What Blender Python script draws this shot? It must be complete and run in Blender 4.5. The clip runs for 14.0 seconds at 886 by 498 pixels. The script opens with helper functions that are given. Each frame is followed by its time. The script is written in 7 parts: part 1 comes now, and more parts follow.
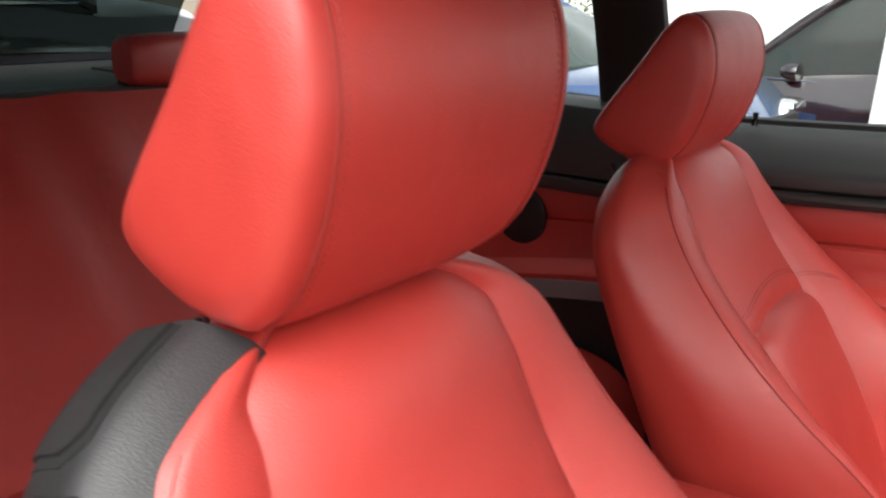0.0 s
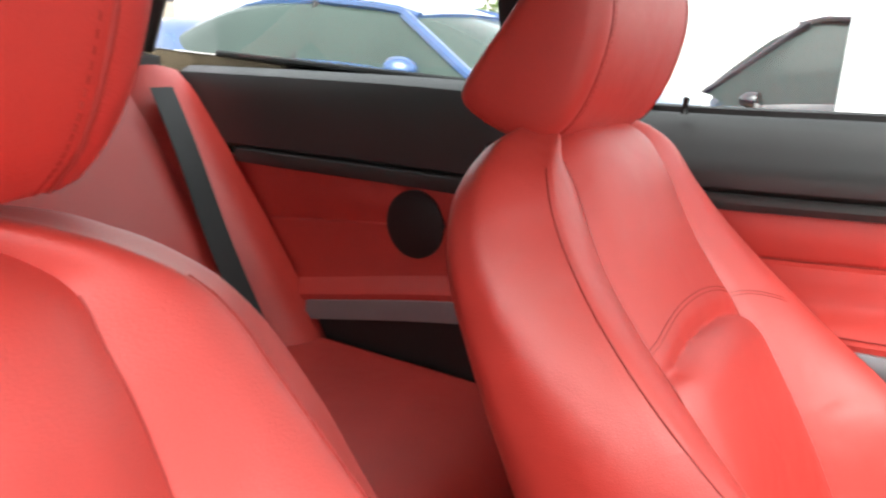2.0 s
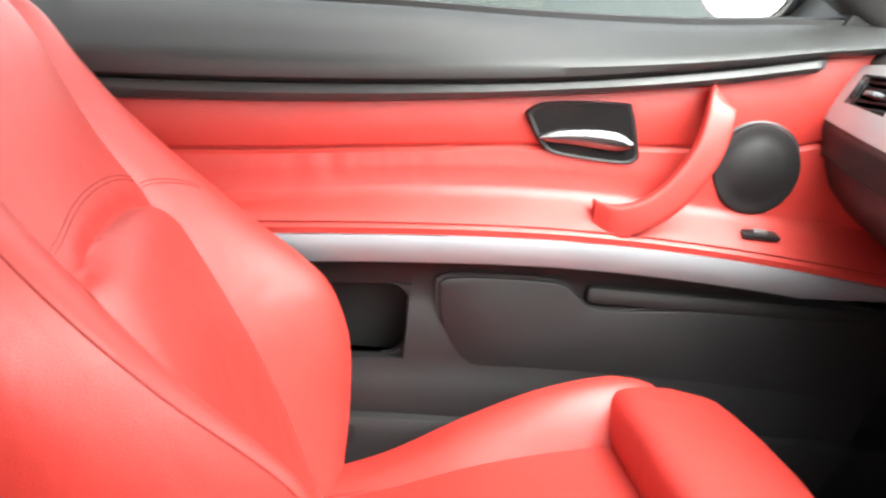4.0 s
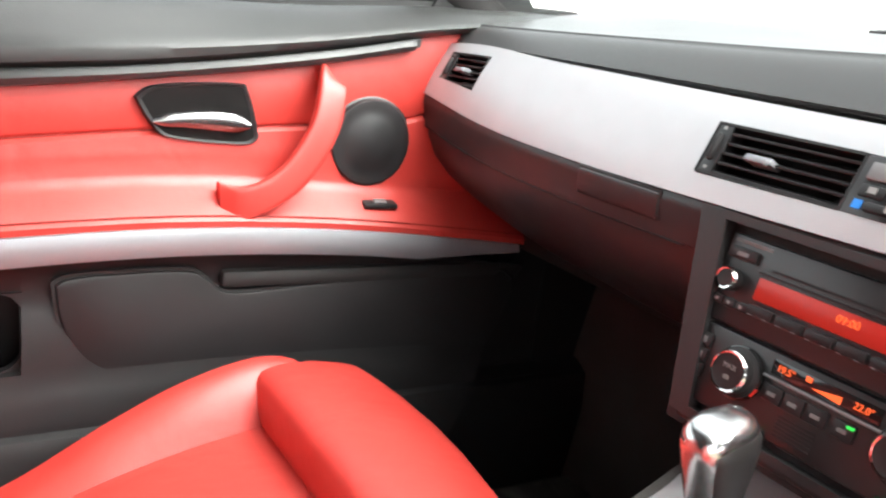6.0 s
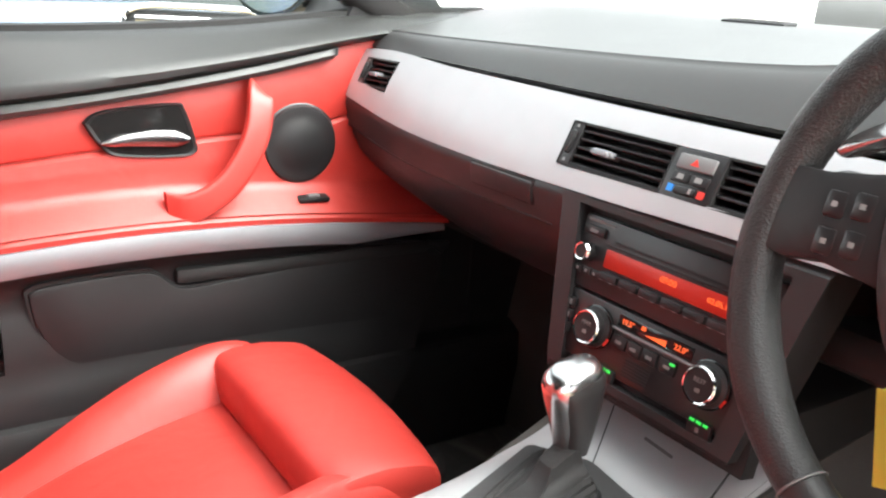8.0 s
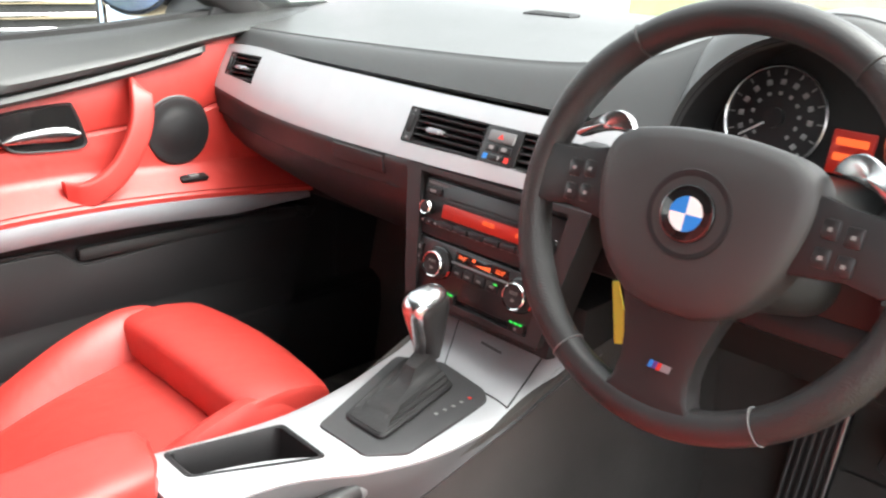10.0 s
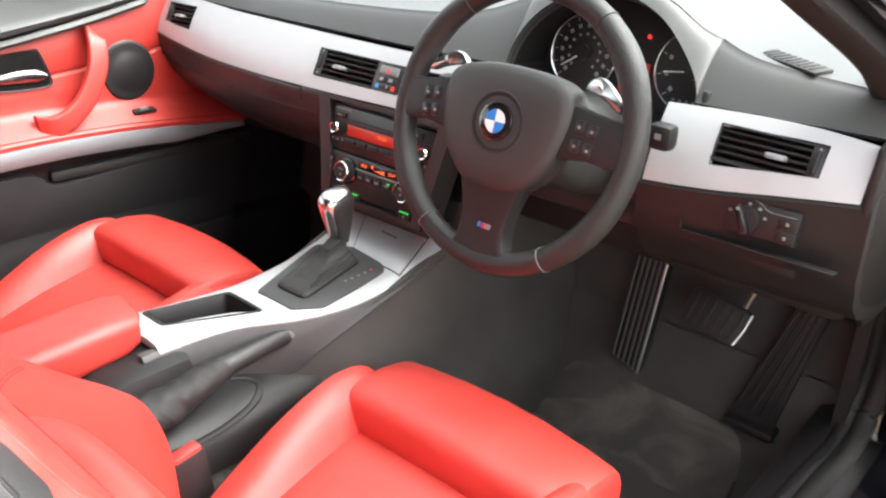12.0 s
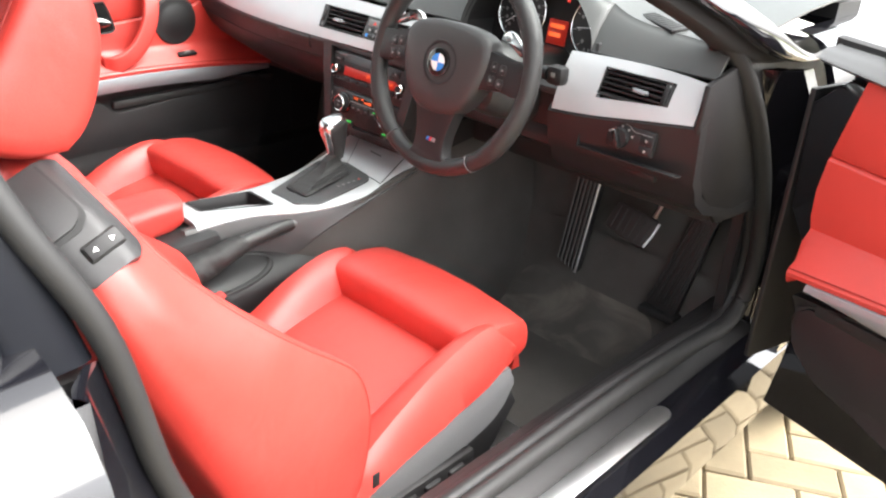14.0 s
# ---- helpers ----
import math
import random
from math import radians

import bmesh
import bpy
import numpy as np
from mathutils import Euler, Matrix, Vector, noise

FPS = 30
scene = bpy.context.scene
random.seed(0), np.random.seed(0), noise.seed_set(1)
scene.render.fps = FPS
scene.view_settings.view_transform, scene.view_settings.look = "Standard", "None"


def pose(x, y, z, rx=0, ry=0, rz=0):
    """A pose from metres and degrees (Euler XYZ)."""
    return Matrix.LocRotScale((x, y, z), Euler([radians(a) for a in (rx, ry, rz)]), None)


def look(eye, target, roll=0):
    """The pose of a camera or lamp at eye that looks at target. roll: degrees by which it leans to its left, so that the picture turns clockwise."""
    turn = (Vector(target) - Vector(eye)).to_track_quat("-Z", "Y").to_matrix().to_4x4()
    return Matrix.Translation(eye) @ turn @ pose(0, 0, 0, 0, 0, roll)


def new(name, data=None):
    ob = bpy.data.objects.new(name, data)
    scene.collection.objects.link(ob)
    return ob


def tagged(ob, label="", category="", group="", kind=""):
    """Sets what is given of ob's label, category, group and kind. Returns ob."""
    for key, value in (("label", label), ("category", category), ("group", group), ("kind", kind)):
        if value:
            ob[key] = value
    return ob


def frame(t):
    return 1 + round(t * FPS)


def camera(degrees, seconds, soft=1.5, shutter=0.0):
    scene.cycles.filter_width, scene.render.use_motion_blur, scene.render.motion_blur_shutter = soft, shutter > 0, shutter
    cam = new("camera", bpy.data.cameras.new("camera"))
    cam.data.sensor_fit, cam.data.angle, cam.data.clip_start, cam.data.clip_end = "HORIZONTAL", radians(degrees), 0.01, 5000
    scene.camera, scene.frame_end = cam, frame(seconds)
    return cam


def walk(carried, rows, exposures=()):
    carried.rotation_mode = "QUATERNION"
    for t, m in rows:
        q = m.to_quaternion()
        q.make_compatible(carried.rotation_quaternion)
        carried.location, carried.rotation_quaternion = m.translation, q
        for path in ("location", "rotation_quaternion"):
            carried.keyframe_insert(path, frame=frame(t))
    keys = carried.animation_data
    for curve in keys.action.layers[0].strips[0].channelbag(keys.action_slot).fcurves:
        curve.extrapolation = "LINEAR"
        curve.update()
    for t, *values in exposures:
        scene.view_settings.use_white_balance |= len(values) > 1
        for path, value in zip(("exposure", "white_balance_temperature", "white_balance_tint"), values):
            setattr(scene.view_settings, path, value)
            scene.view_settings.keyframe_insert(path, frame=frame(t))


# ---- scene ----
cam = camera(55.8, 14.0, 2.2, 0.35)
PATH = [
    (0, (0.743, 0.001, 1.121), (-0.806, -1.104, 0.504), 2.5),
    (0.5, (0.678, 0.052, 1.075), (-0.863, -1.068, 0.467), 2.0),
    (1, (0.588, 0.066, 1.052), (-0.895, -1.128, 0.441), 1.7),
    (1.5, (0.504, 0.039, 1.034), (-0.966, -1.180, 0.440), 3.0),
    (2, (0.442, -0.025, 1.016), (-1.165, -1.086, 0.477), 3.7),
    (2.5, (0.400, -0.062, 0.978), (-1.367, -0.795, 0.392), 5.6),
    (3, (0.359, -0.073, 0.957), (-1.504, -0.423, 0.32), 7.3),
    (3.5, (0.359, -0.053, 0.932), (-1.541, -0.064, 0.309), 7.0),
    (4, (0.35, -0.046, 0.944), (-1.553, 0.201, 0.378), 7.2),
    (4.2, (0.347, -0.044, 0.948), (-1.546, 0.293, 0.399), 7.4),
    (6.3, (0.356, -0.038, 0.957), (-1.225, 1.071, 0.437), 7.0),
    (6.5, (0.371, -0.037, 0.967), (-1.194, 1.093, 0.442), 6.3),
    (7, (0.415, -0.032, 0.984), (-1.169, 1.066, 0.452), 5.2),
    (9.3, (0.623, -0.154, 1.07), (-0.839, 1.038, 0.406), 3.8),
    (9.5, (0.642, -0.172, 1.071), (-0.778, 1.075, 0.418), 4.2),
    (10, (0.681, -0.223, 1.103), (-0.638, 1.125, 0.438), 3.1),
    (10.5, (0.76, -0.29, 1.123), (-0.498, 1.121, 0.471), 3.4),
    (11, (0.831, -0.363, 1.141), (-0.364, 1.09, 0.462), 3.9),
    (11.5, (0.898, -0.392, 1.157), (-0.299, 1.024, 0.406), 3.2),
    (12, (0.957, -0.413, 1.177), (-0.222, 0.988, 0.372), 2.8),
    (12.5, (1.019, -0.452, 1.211), (-0.128, 0.943, 0.351), 2.5),
    (13, (1.09, -0.51, 1.235), (-0.081, 0.859, 0.366), 1.1),
    (13.5, (1.216, -0.563, 1.25), (0.032, 0.783, 0.361), 2.3),
    (14, (1.318, -0.622, 1.268), (0.11, 0.69, 0.363), 3.2),
]
EXPOSURES = [(0.0, 1.60), (0.5, 1.25), (1.0, 2.25), (1.5, 2.45), (2.0, 2.55), (2.5, 2.75), (4.0, 2.95), (7.0, 2.75), (10.0, 2.8), (12.0, 2.75), (14.0, 2.75)]
walk(cam, [(t, look(eye, target, roll)) for t, eye, target, roll in PATH], EXPOSURES)

# ---- light ----
world = bpy.data.worlds.new("sky")
scene.world = world
world.use_nodes = True
wn = world.node_tree
sky = wn.nodes.new("ShaderNodeTexSky")
sky.sky_type, sky.sun_disc = "NISHITA", False
sky.sun_elevation, sky.sun_rotation = radians(54), radians(56)
sky.air_density, sky.dust_density, sky.ozone_density = 1.0, 4.0, 1.0
pale = wn.nodes.new("ShaderNodeHueSaturation")
pale.inputs["Saturation"].default_value = 0.12
wn.links.new(sky.outputs[0], pale.inputs["Color"])
wn.links.new(pale.outputs[0], wn.nodes["Background"].inputs[0])
wn.nodes["Background"].inputs[1].default_value = 0.15
sun = new("sun", bpy.data.lights.new("sun", "SUN"))
sun.data.energy, sun.data.angle, sun.data.color = 1.0, radians(70), (1.0, 0.96, 0.9)
sun.matrix_world = look((2.9, 1.95, 4.8), (0, 0, 0))


# ---- materials ----
def mat(name, col, rough=0.5, metal=0.0, var=0.12, scale=6.0, bump=0.0, bscale=400.0, kind="noise", coat=0.0, spec=0.5, rvar=0.08):
    m = bpy.data.materials.new(name)
    m.use_nodes = True
    n, l = m.node_tree.nodes, m.node_tree.links
    b = n["Principled BSDF"]
    b.inputs["Metallic"].default_value = metal
    b.inputs["Coat Weight"].default_value = coat
    b.inputs["Coat Roughness"].default_value = 0.05
    b.inputs["Specular IOR Level"].default_value = spec
    tc = n.new("ShaderNodeTexCoord")
    big = n.new("ShaderNodeTexNoise")
    big.inputs["Scale"].default_value, big.inputs["Detail"].default_value = scale, 5.0
    l.new(tc.outputs["Object"], big.inputs["Vector"])
    ramp = n.new("ShaderNodeMix")
    ramp.data_type = "RGBA"
    ramp.inputs["A"].default_value = (*[c * (1 - var) for c in col], 1)
    ramp.inputs["B"].default_value = (*[min(1, c * (1 + var)) for c in col], 1)
    l.new(big.outputs["Fac"], ramp.inputs["Factor"])
    l.new(ramp.outputs["Result"], b.inputs["Base Color"])
    mr = n.new("ShaderNodeMapRange")
    mr.inputs["To Min"].default_value, mr.inputs["To Max"].default_value = max(0.02, rough - rvar), rough + rvar
    l.new(big.outputs["Fac"], mr.inputs["Value"])
    l.new(mr.outputs["Result"], b.inputs["Roughness"])
    if bump:
        if kind == "cell":
            tex = n.new("ShaderNodeTexVoronoi")
            tex.inputs["Scale"].default_value = bscale
            out = tex.outputs["Distance"]
        else:
            tex = n.new("ShaderNodeTexNoise")
            tex.inputs["Scale"].default_value, tex.inputs["Detail"].default_value = bscale, 6.0
            out = tex.outputs["Fac"]
        l.new(tc.outputs["Object"], tex.inputs["Vector"])
        bp = n.new("ShaderNodeBump")
        bp.inputs["Strength"].default_value, bp.inputs["Distance"].default_value = bump, 0.002
        l.new(out, bp.inputs["Height"])
        l.new(bp.outputs["Normal"], b.inputs["Normal"])
    return m


def glow(name, col, power):
    m = mat(name, [c * 0.3 for c in col], 0.4)
    b = m.node_tree.nodes["Principled BSDF"]
    b.inputs["Emission Color"].default_value, b.inputs["Emission Strength"].default_value = (*col, 1), power
    return m


def clear(name, col=(1, 1, 1), rough=0.0):
    """Thin glass: mostly clear, with a weak mirror of its surroundings."""
    m = bpy.data.materials.new(name)
    m.use_nodes = True
    n, l = m.node_tree.nodes, m.node_tree.links
    n.remove(n["Principled BSDF"])
    tr, gl, mx, lw = n.new("ShaderNodeBsdfTransparent"), n.new("ShaderNodeBsdfGlossy"), n.new("ShaderNodeMixShader"), n.new("ShaderNodeLayerWeight")
    tr.inputs[0].default_value, gl.inputs["Roughness"].default_value = (*col, 1), rough
    pw, sc = n.new("ShaderNodeMath"), n.new("ShaderNodeMath")
    pw.operation, sc.operation = "POWER", "MULTIPLY_ADD"
    pw.inputs[1].default_value, sc.inputs[1].default_value, sc.inputs[2].default_value = 5.0, 0.6, 0.03
    l.new(lw.outputs["Facing"], pw.inputs[0]), l.new(pw.outputs[0], sc.inputs[0]), l.new(sc.outputs[0], mx.inputs[0])
    l.new(tr.outputs[0], mx.inputs[1]), l.new(gl.outputs[0], mx.inputs[2])
    l.new(mx.outputs[0], n["Material Output"].inputs[0])
    return m


def creased(m, scale, depth):
    """Soft creases of worn hide under the fine grain."""
    n, l = m.node_tree.nodes, m.node_tree.links
    fine = n["Bump"]
    tex, warp, wide = n.new("ShaderNodeTexNoise"), n.new("ShaderNodeMapping"), n.new("ShaderNodeBump")
    tex.inputs["Scale"].default_value, tex.inputs["Detail"].default_value, tex.inputs["Distortion"].default_value = scale, 2.0, 0.4
    warp.inputs["Scale"].default_value = (1.0, 1.0, 1.0)
    l.new(n["Texture Coordinate"].outputs["Object"], warp.inputs["Vector"])
    l.new(warp.outputs[0], tex.inputs["Vector"])
    wide.inputs["Strength"].default_value, wide.inputs["Distance"].default_value = depth, 0.006
    l.new(tex.outputs["Fac"], wide.inputs["Height"])
    l.new(wide.outputs["Normal"], fine.inputs["Normal"])


LEATHER = mat("red_leather", (0.46, 0.034, 0.025), 0.48, var=0.12, scale=9, bump=0.10, bscale=700, kind="cell", spec=0.75)
creased(LEATHER, 15.0, 0.42)
# Dark red of the stitching; also paints the shade along seams and piping.
THREADSHADE = mat("dark_red_thread_seam_shade", (0.26, 0.020, 0.015), 0.7)
SOFT = mat("black_soft_plastic", (0.020, 0.0195, 0.020), 0.46, var=0.15, scale=14, bump=0.16, bscale=900, kind="cell", spec=0.5)
DASHTOP = mat("black_grained_dash_skin", (0.040, 0.041, 0.040), 0.42, var=0.10, scale=10, bump=0.10, bscale=1100, kind="cell", spec=0.8, rvar=0.03)
GREYPAD = mat("dark_grey_padding", (0.026, 0.027, 0.0265), 0.42, var=0.12, scale=12, bump=0.12, bscale=900, kind="cell", spec=0.55)
HARD = mat("black_hard_plastic", (0.014, 0.0135, 0.014), 0.46, var=0.15, scale=20, bump=0.1, bscale=1200, spec=0.36)
PANEL = mat("stack_black_plastic", (0.015, 0.0145, 0.015), 0.34, var=0.1, scale=30, bump=0.05, bscale=1500)
CONSIDE = mat("grey_console_side", (0.058, 0.057, 0.057), 0.42, var=0.10, scale=12, bump=0.12, bscale=1000, kind="cell")
GLOSSB = mat("gloss_black_plastic", (0.01, 0.01, 0.01), 0.12, var=0.1)
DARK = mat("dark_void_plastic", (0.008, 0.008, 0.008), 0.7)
SILVER = mat("brushed_silver_trim", (0.45, 0.465, 0.475), 0.38, metal=0.4, var=0.06, scale=30, bump=0.16, bscale=1100, kind="cell", rvar=0.05)
DULLSILVER = mat("satin_silver_plastic", (0.235, 0.245, 0.26), 0.42, metal=0.35, var=0.05, scale=20, bump=0.05, bscale=1500)
SATIN = mat("satin_silver_metal", (0.62, 0.62, 0.62), 0.24, metal=1.0, var=0.03)
CHROME = mat("chrome", (0.85, 0.85, 0.85), 0.10, metal=1.0, var=0.03, rvar=0.04)
LEVER = mat("dark_chrome", (0.27, 0.265, 0.265), 0.20, metal=1.0, var=0.03, rvar=0.04)
GREYPL = mat("grey_plastic", (0.15, 0.15, 0.15), 0.5, var=0.06, scale=15, bump=0.1, bscale=900)
WHEELLEATHER = mat("black_grained_leather", (0.020, 0.0195, 0.0195), 0.40, var=0.15, scale=20, bump=0.10, bscale=800, kind="cell", spec=0.5)
WHEELPERF = mat("black_perforated_leather", (0.018, 0.018, 0.018), 0.46, var=0.1, scale=20, bump=0.28, bscale=620, kind="cell")
AIRBAG = mat("charcoal_airbag_cover", (0.030, 0.0295, 0.0295), 0.5, var=0.08, scale=18, bump=0.10, bscale=1300, kind="cell")
CARPET = mat("charcoal_carpet", (0.082, 0.078, 0.073), 0.95, var=0.45, scale=6, bump=0.9, bscale=900, spec=0.1)
DASHLOW = mat("charcoal_dash_plastic", (0.022, 0.0215, 0.022), 0.42, var=0.12, scale=18, bump=0.10, bscale=1200, kind="cell", spec=0.5)
PLATE = mat("dark_grey_gear_plate", (0.040, 0.040, 0.041), 0.45, var=0.1, scale=20, bump=0.1, bscale=1200)
SKIRT = mat("pale_grey_skirt_plastic", (0.085, 0.085, 0.086), 0.5, var=0.06, scale=15, bump=0.1, bscale=900)
MATCARPET = mat("worn_charcoal_mat", (0.086, 0.081, 0.075), 0.95, var=0.7, scale=7, bump=0.8, bscale=700, spec=0.1)


def dusty(m, col, scale, amount):
    """Adds pale trodden-in dirt in drawn-out patches."""
    n, l = m.node_tree.nodes, m.node_tree.links
    base = n["Principled BSDF"].inputs["Base Color"]
    tc, mp, nz, rm, mx = n.new("ShaderNodeTexCoord"), n.new("ShaderNodeMapping"), n.new("ShaderNodeTexNoise"), n.new("ShaderNodeMapRange"), n.new("ShaderNodeMixRGB")
    mp.inputs["Rotation"].default_value = (0, 0, 0.6)
    mp.inputs["Scale"].default_value = (scale, scale * 2.2, scale)
    nz.inputs["Scale"].default_value, nz.inputs["Detail"].default_value, nz.inputs["Distortion"].default_value = 1.0, 6.0, 1.2
    rm.inputs["From Min"].default_value, rm.inputs["From Max"].default_value, rm.inputs["To Max"].default_value = 0.46, 0.72, amount
    mx.inputs["Color2"].default_value = (*col, 1)
    l.new(tc.outputs["Object"], mp.inputs["Vector"])
    l.new(mp.outputs["Vector"], nz.inputs["Vector"])
    l.new(nz.outputs["Fac"], rm.inputs["Value"])
    l.new(rm.outputs["Result"], mx.inputs["Fac"])
    l.new(base.links[0].from_socket, mx.inputs["Color1"])
    l.new(mx.outputs["Color"], base)


dusty(MATCARPET, (0.22, 0.20, 0.17), 5.0, 0.75)
LINING = mat("charcoal_headliner", (0.030, 0.029, 0.029), 0.9, var=0.1, bump=0.3, bscale=500, spec=0.15)
RUBBER = mat("black_rubber", (0.014, 0.014, 0.014), 0.6, var=0.2, scale=20, bump=0.1, bscale=500)
PAINT = mat("black_car_paint", (0.006, 0.006, 0.008), 0.10, var=0.1, coat=1.0, rvar=0.02)
STEEL = mat("dull_steel", (0.42, 0.42, 0.42), 0.35, metal=1.0, var=0.1, scale=40)
RIBGREY = mat("worn_grey_rib", (0.055, 0.054, 0.053), 0.5, var=0.3, scale=30)
WHITEINK = mat("white_print", (0.22, 0.22, 0.215), 0.6)
DIALINK = mat("dial_print", (0.26, 0.26, 0.255), 0.6)
GAITER = mat("creased_black_hide", (0.017, 0.0165, 0.0165), 0.60, var=0.2, scale=25, bump=0.5, bscale=140, spec=0.4)
WHITEFLAT = mat("white_enamel", (0.78, 0.78, 0.78), 0.4)
REDINK = mat("red_print", (0.6, 0.03, 0.02), 0.5)
BLUEINK = mat("blue_print", (0.02, 0.20, 0.60), 0.4)
YELLOW = mat("yellow_paper_tag", (0.70, 0.78, 0.10), 0.7)
REDGLOW = glow("red_display_glow", (1.0, 0.035, 0.015), 0.022)
REDTEXT = glow("red_display_text", (1.0, 0.13, 0.03), 0.20)
GREENLED = glow("green_led", (0.05, 1.0, 0.12), 0.12)
REDLED = glow("red_led", (1.0, 0.05, 0.03), 0.15)
DARKGLASS = mat("privacy_glass", (0.010, 0.011, 0.014), 0.22, var=0.2, scale=3, spec=0.12, rvar=0.02)
PANE = clear("window_glass", (0.93, 0.96, 0.95))
TINTED = clear("tinted_glass", (0.22, 0.26, 0.25))


# ---- helpers ----
def thing(name, at, label, category, group="", kind=""):
    ob = new(name)
    ob.empty_display_size = 0.05
    ob.matrix_basis = Matrix.Translation(at)
    return tagged(ob, label, category, group, kind)


def part(name, bm, material, parent=None, label="", smooth=True):
    """Links a bmesh as one mesh object, under a thing or a part of it. Its geometry is in world coordinates."""
    bmesh.ops.recalc_face_normals(bm, faces=bm.faces)
    me = bpy.data.meshes.new(name)
    bm.to_mesh(me)
    bm.free()
    me.materials.append(material)
    if smooth:
        me.shade_smooth()
        me.set_sharp_from_angle(angle=radians(38))
    ob = new(name, me)
    if parent is not None:
        ob.parent = parent
        if parent.type == "EMPTY":
            ob.matrix_parent_inverse = parent.matrix_basis.inverted()
    if label:
        ob["label"] = label
    return ob


def mesh(verts, faces):
    bm = bmesh.new()
    vs = [bm.verts.new(v) for v in verts]
    for f in faces:
        try:
            bm.faces.new([vs[i] for i in f])
        except ValueError:
            pass
    return bm


def moved(bm, m):
    bm.transform(m)
    return bm


def join(*bms):
    out = bmesh.new()
    for b in bms:
        me = bpy.data.meshes.new("tmp")
        b.to_mesh(me)
        b.free()
        out.from_mesh(me)
        bpy.data.meshes.remove(me)
    return out


def loft(rings, closed=True, caps=True):
    """Skin over rings of points, each of the same number of points."""
    R = [[tuple(p) for p in r] for r in rings]
    m = len(R[0])
    verts = [p for r in R for p in r]
    faces = []
    for i in range(len(R) - 1):
        for j in range(m if closed else m - 1):
            k = (j + 1) % m
            faces.append((i * m + j, i * m + k, (i + 1) * m + k, (i + 1) * m + j))
    if caps and closed:
        faces.append(tuple(range(m)))
        faces.append(tuple((len(R) - 1) * m + j for j in range(m)))
    return mesh(verts, faces)


def slab(grid, off):
    """A sheet given as rows of points, made solid by a second sheet at the offset."""
    a, b = len(grid), len(grid[0])
    off = Vector(off)
    verts = [tuple(p) for r in grid for p in r] + [tuple(Vector(p) + off) for r in grid for p in r]
    n = a * b
    faces = []
    for i in range(a - 1):
        for j in range(b - 1):
            q = (i * b + j, i * b + j + 1, (i + 1) * b + j + 1, (i + 1) * b + j)
            faces.append(q)
            faces.append(tuple(v + n for v in reversed(q)))
    edge = [j for j in range(b)] + [i * b + b - 1 for i in range(1, a)] + [(a - 1) * b + j for j in range(b - 2, -1, -1)] + [i * b for i in range(a - 2, 0, -1)]
    for p, q in zip(edge, edge[1:] + edge[:1]):
        faces.append((p, q, q + n, p + n))
    return mesh(verts, faces)


def rbox(c, s, r=0.004, m=None, seg=2):
    """A box with rounded edges: centre, size, radius; m turns it about its centre."""
    bm = bmesh.new()
    bmesh.ops.create_cube(bm, size=1)
    bm.transform(Matrix.Diagonal((*s, 1)))
    if r:
        bmesh.ops.bevel(bm, geom=list(bm.edges), offset=min(r, min(s) * 0.45), segments=seg, profile=0.5, affect="EDGES")
    if m is not None:
        bm.transform(m)
    bm.transform(Matrix.Translation(c))
    return bm


def prism(pts, off, r=0.0, seg=2):
    """A polygon of points in space pushed along off, with its edges rounded."""
    n = len(pts)
    off = Vector(off)
    bm = mesh([tuple(p) for p in pts] + [tuple(Vector(p) + off) for p in pts],
              [tuple(range(n)), tuple(range(2 * n - 1, n - 1, -1))] + [(i, (i + 1) % n, (i + 1) % n + n, i + n) for i in range(n)])
    if r:
        bmesh.ops.recalc_face_normals(bm, faces=bm.faces)
        bmesh.ops.bevel(bm, geom=[e for e in bm.edges if abs((e.verts[0].co - e.verts[1].co).normalized().dot(off.normalized())) < 0.7], offset=r, segments=seg, profile=0.5, affect="EDGES")
    return bm


def lathe(profile, m, n=32):
    """A turned form: (radius, height) pairs about the local z of m."""
    rings = []
    for r, h in profile:
        rings.append([m @ Vector((max(r, 1e-5) * math.cos(2 * math.pi * k / n), max(r, 1e-5) * math.sin(2 * math.pi * k / n), h)) for k in range(n)])
    if profile[0][0] > 1e-4 and profile[-1][0] > 1e-4:
        rings.append(rings[0])
    return loft(rings, caps=False)


def tube(pts, r, n=8, closed=False, flat=1.0):
    """A round cord along points; r may be a list."""
    P = [Vector(p) for p in pts]
    rings = []
    up = Vector((0.123, 0.456, 0.88)).normalized()
    for i, p in enumerate(P):
        a = P[(i - 1) % len(P)] if closed or i > 0 else p
        b = P[(i + 1) % len(P)] if closed or i < len(P) - 1 else p
        d = (b - a).normalized()
        s = d.cross(up)
        if s.length < 1e-3:
            s = d.cross(Vector((1, 0, 0)))
        s.normalize()
        u = s.cross(d)
        rr = r[i] if isinstance(r, (list, tuple)) else r
        rings.append([p + rr * (s * math.cos(2 * math.pi * k / n) + flat * u * math.sin(2 * math.pi * k / n)) for k in range(n)])
    if closed:
        rings.append(rings[0])
    return loft(rings, caps=not closed)


def smoothed(pts, n):
    """n points on a smooth curve through pts."""
    P = [Vector(p) for p in pts]
    out = []
    for k in range(n):
        t = k / (n - 1) * (len(P) - 1)
        i = min(int(t), len(P) - 2)
        f = t - i
        p0, p1, p2, p3 = P[max(i - 1, 0)], P[i], P[i + 1], P[min(i + 2, len(P) - 1)]
        out.append(0.5 * (2 * p1 + (p2 - p0) * f + (2 * p0 - 5 * p1 + 4 * p2 - p3) * f * f + (3 * p1 - p0 - 3 * p2 + p3) * f * f * f))
    return out


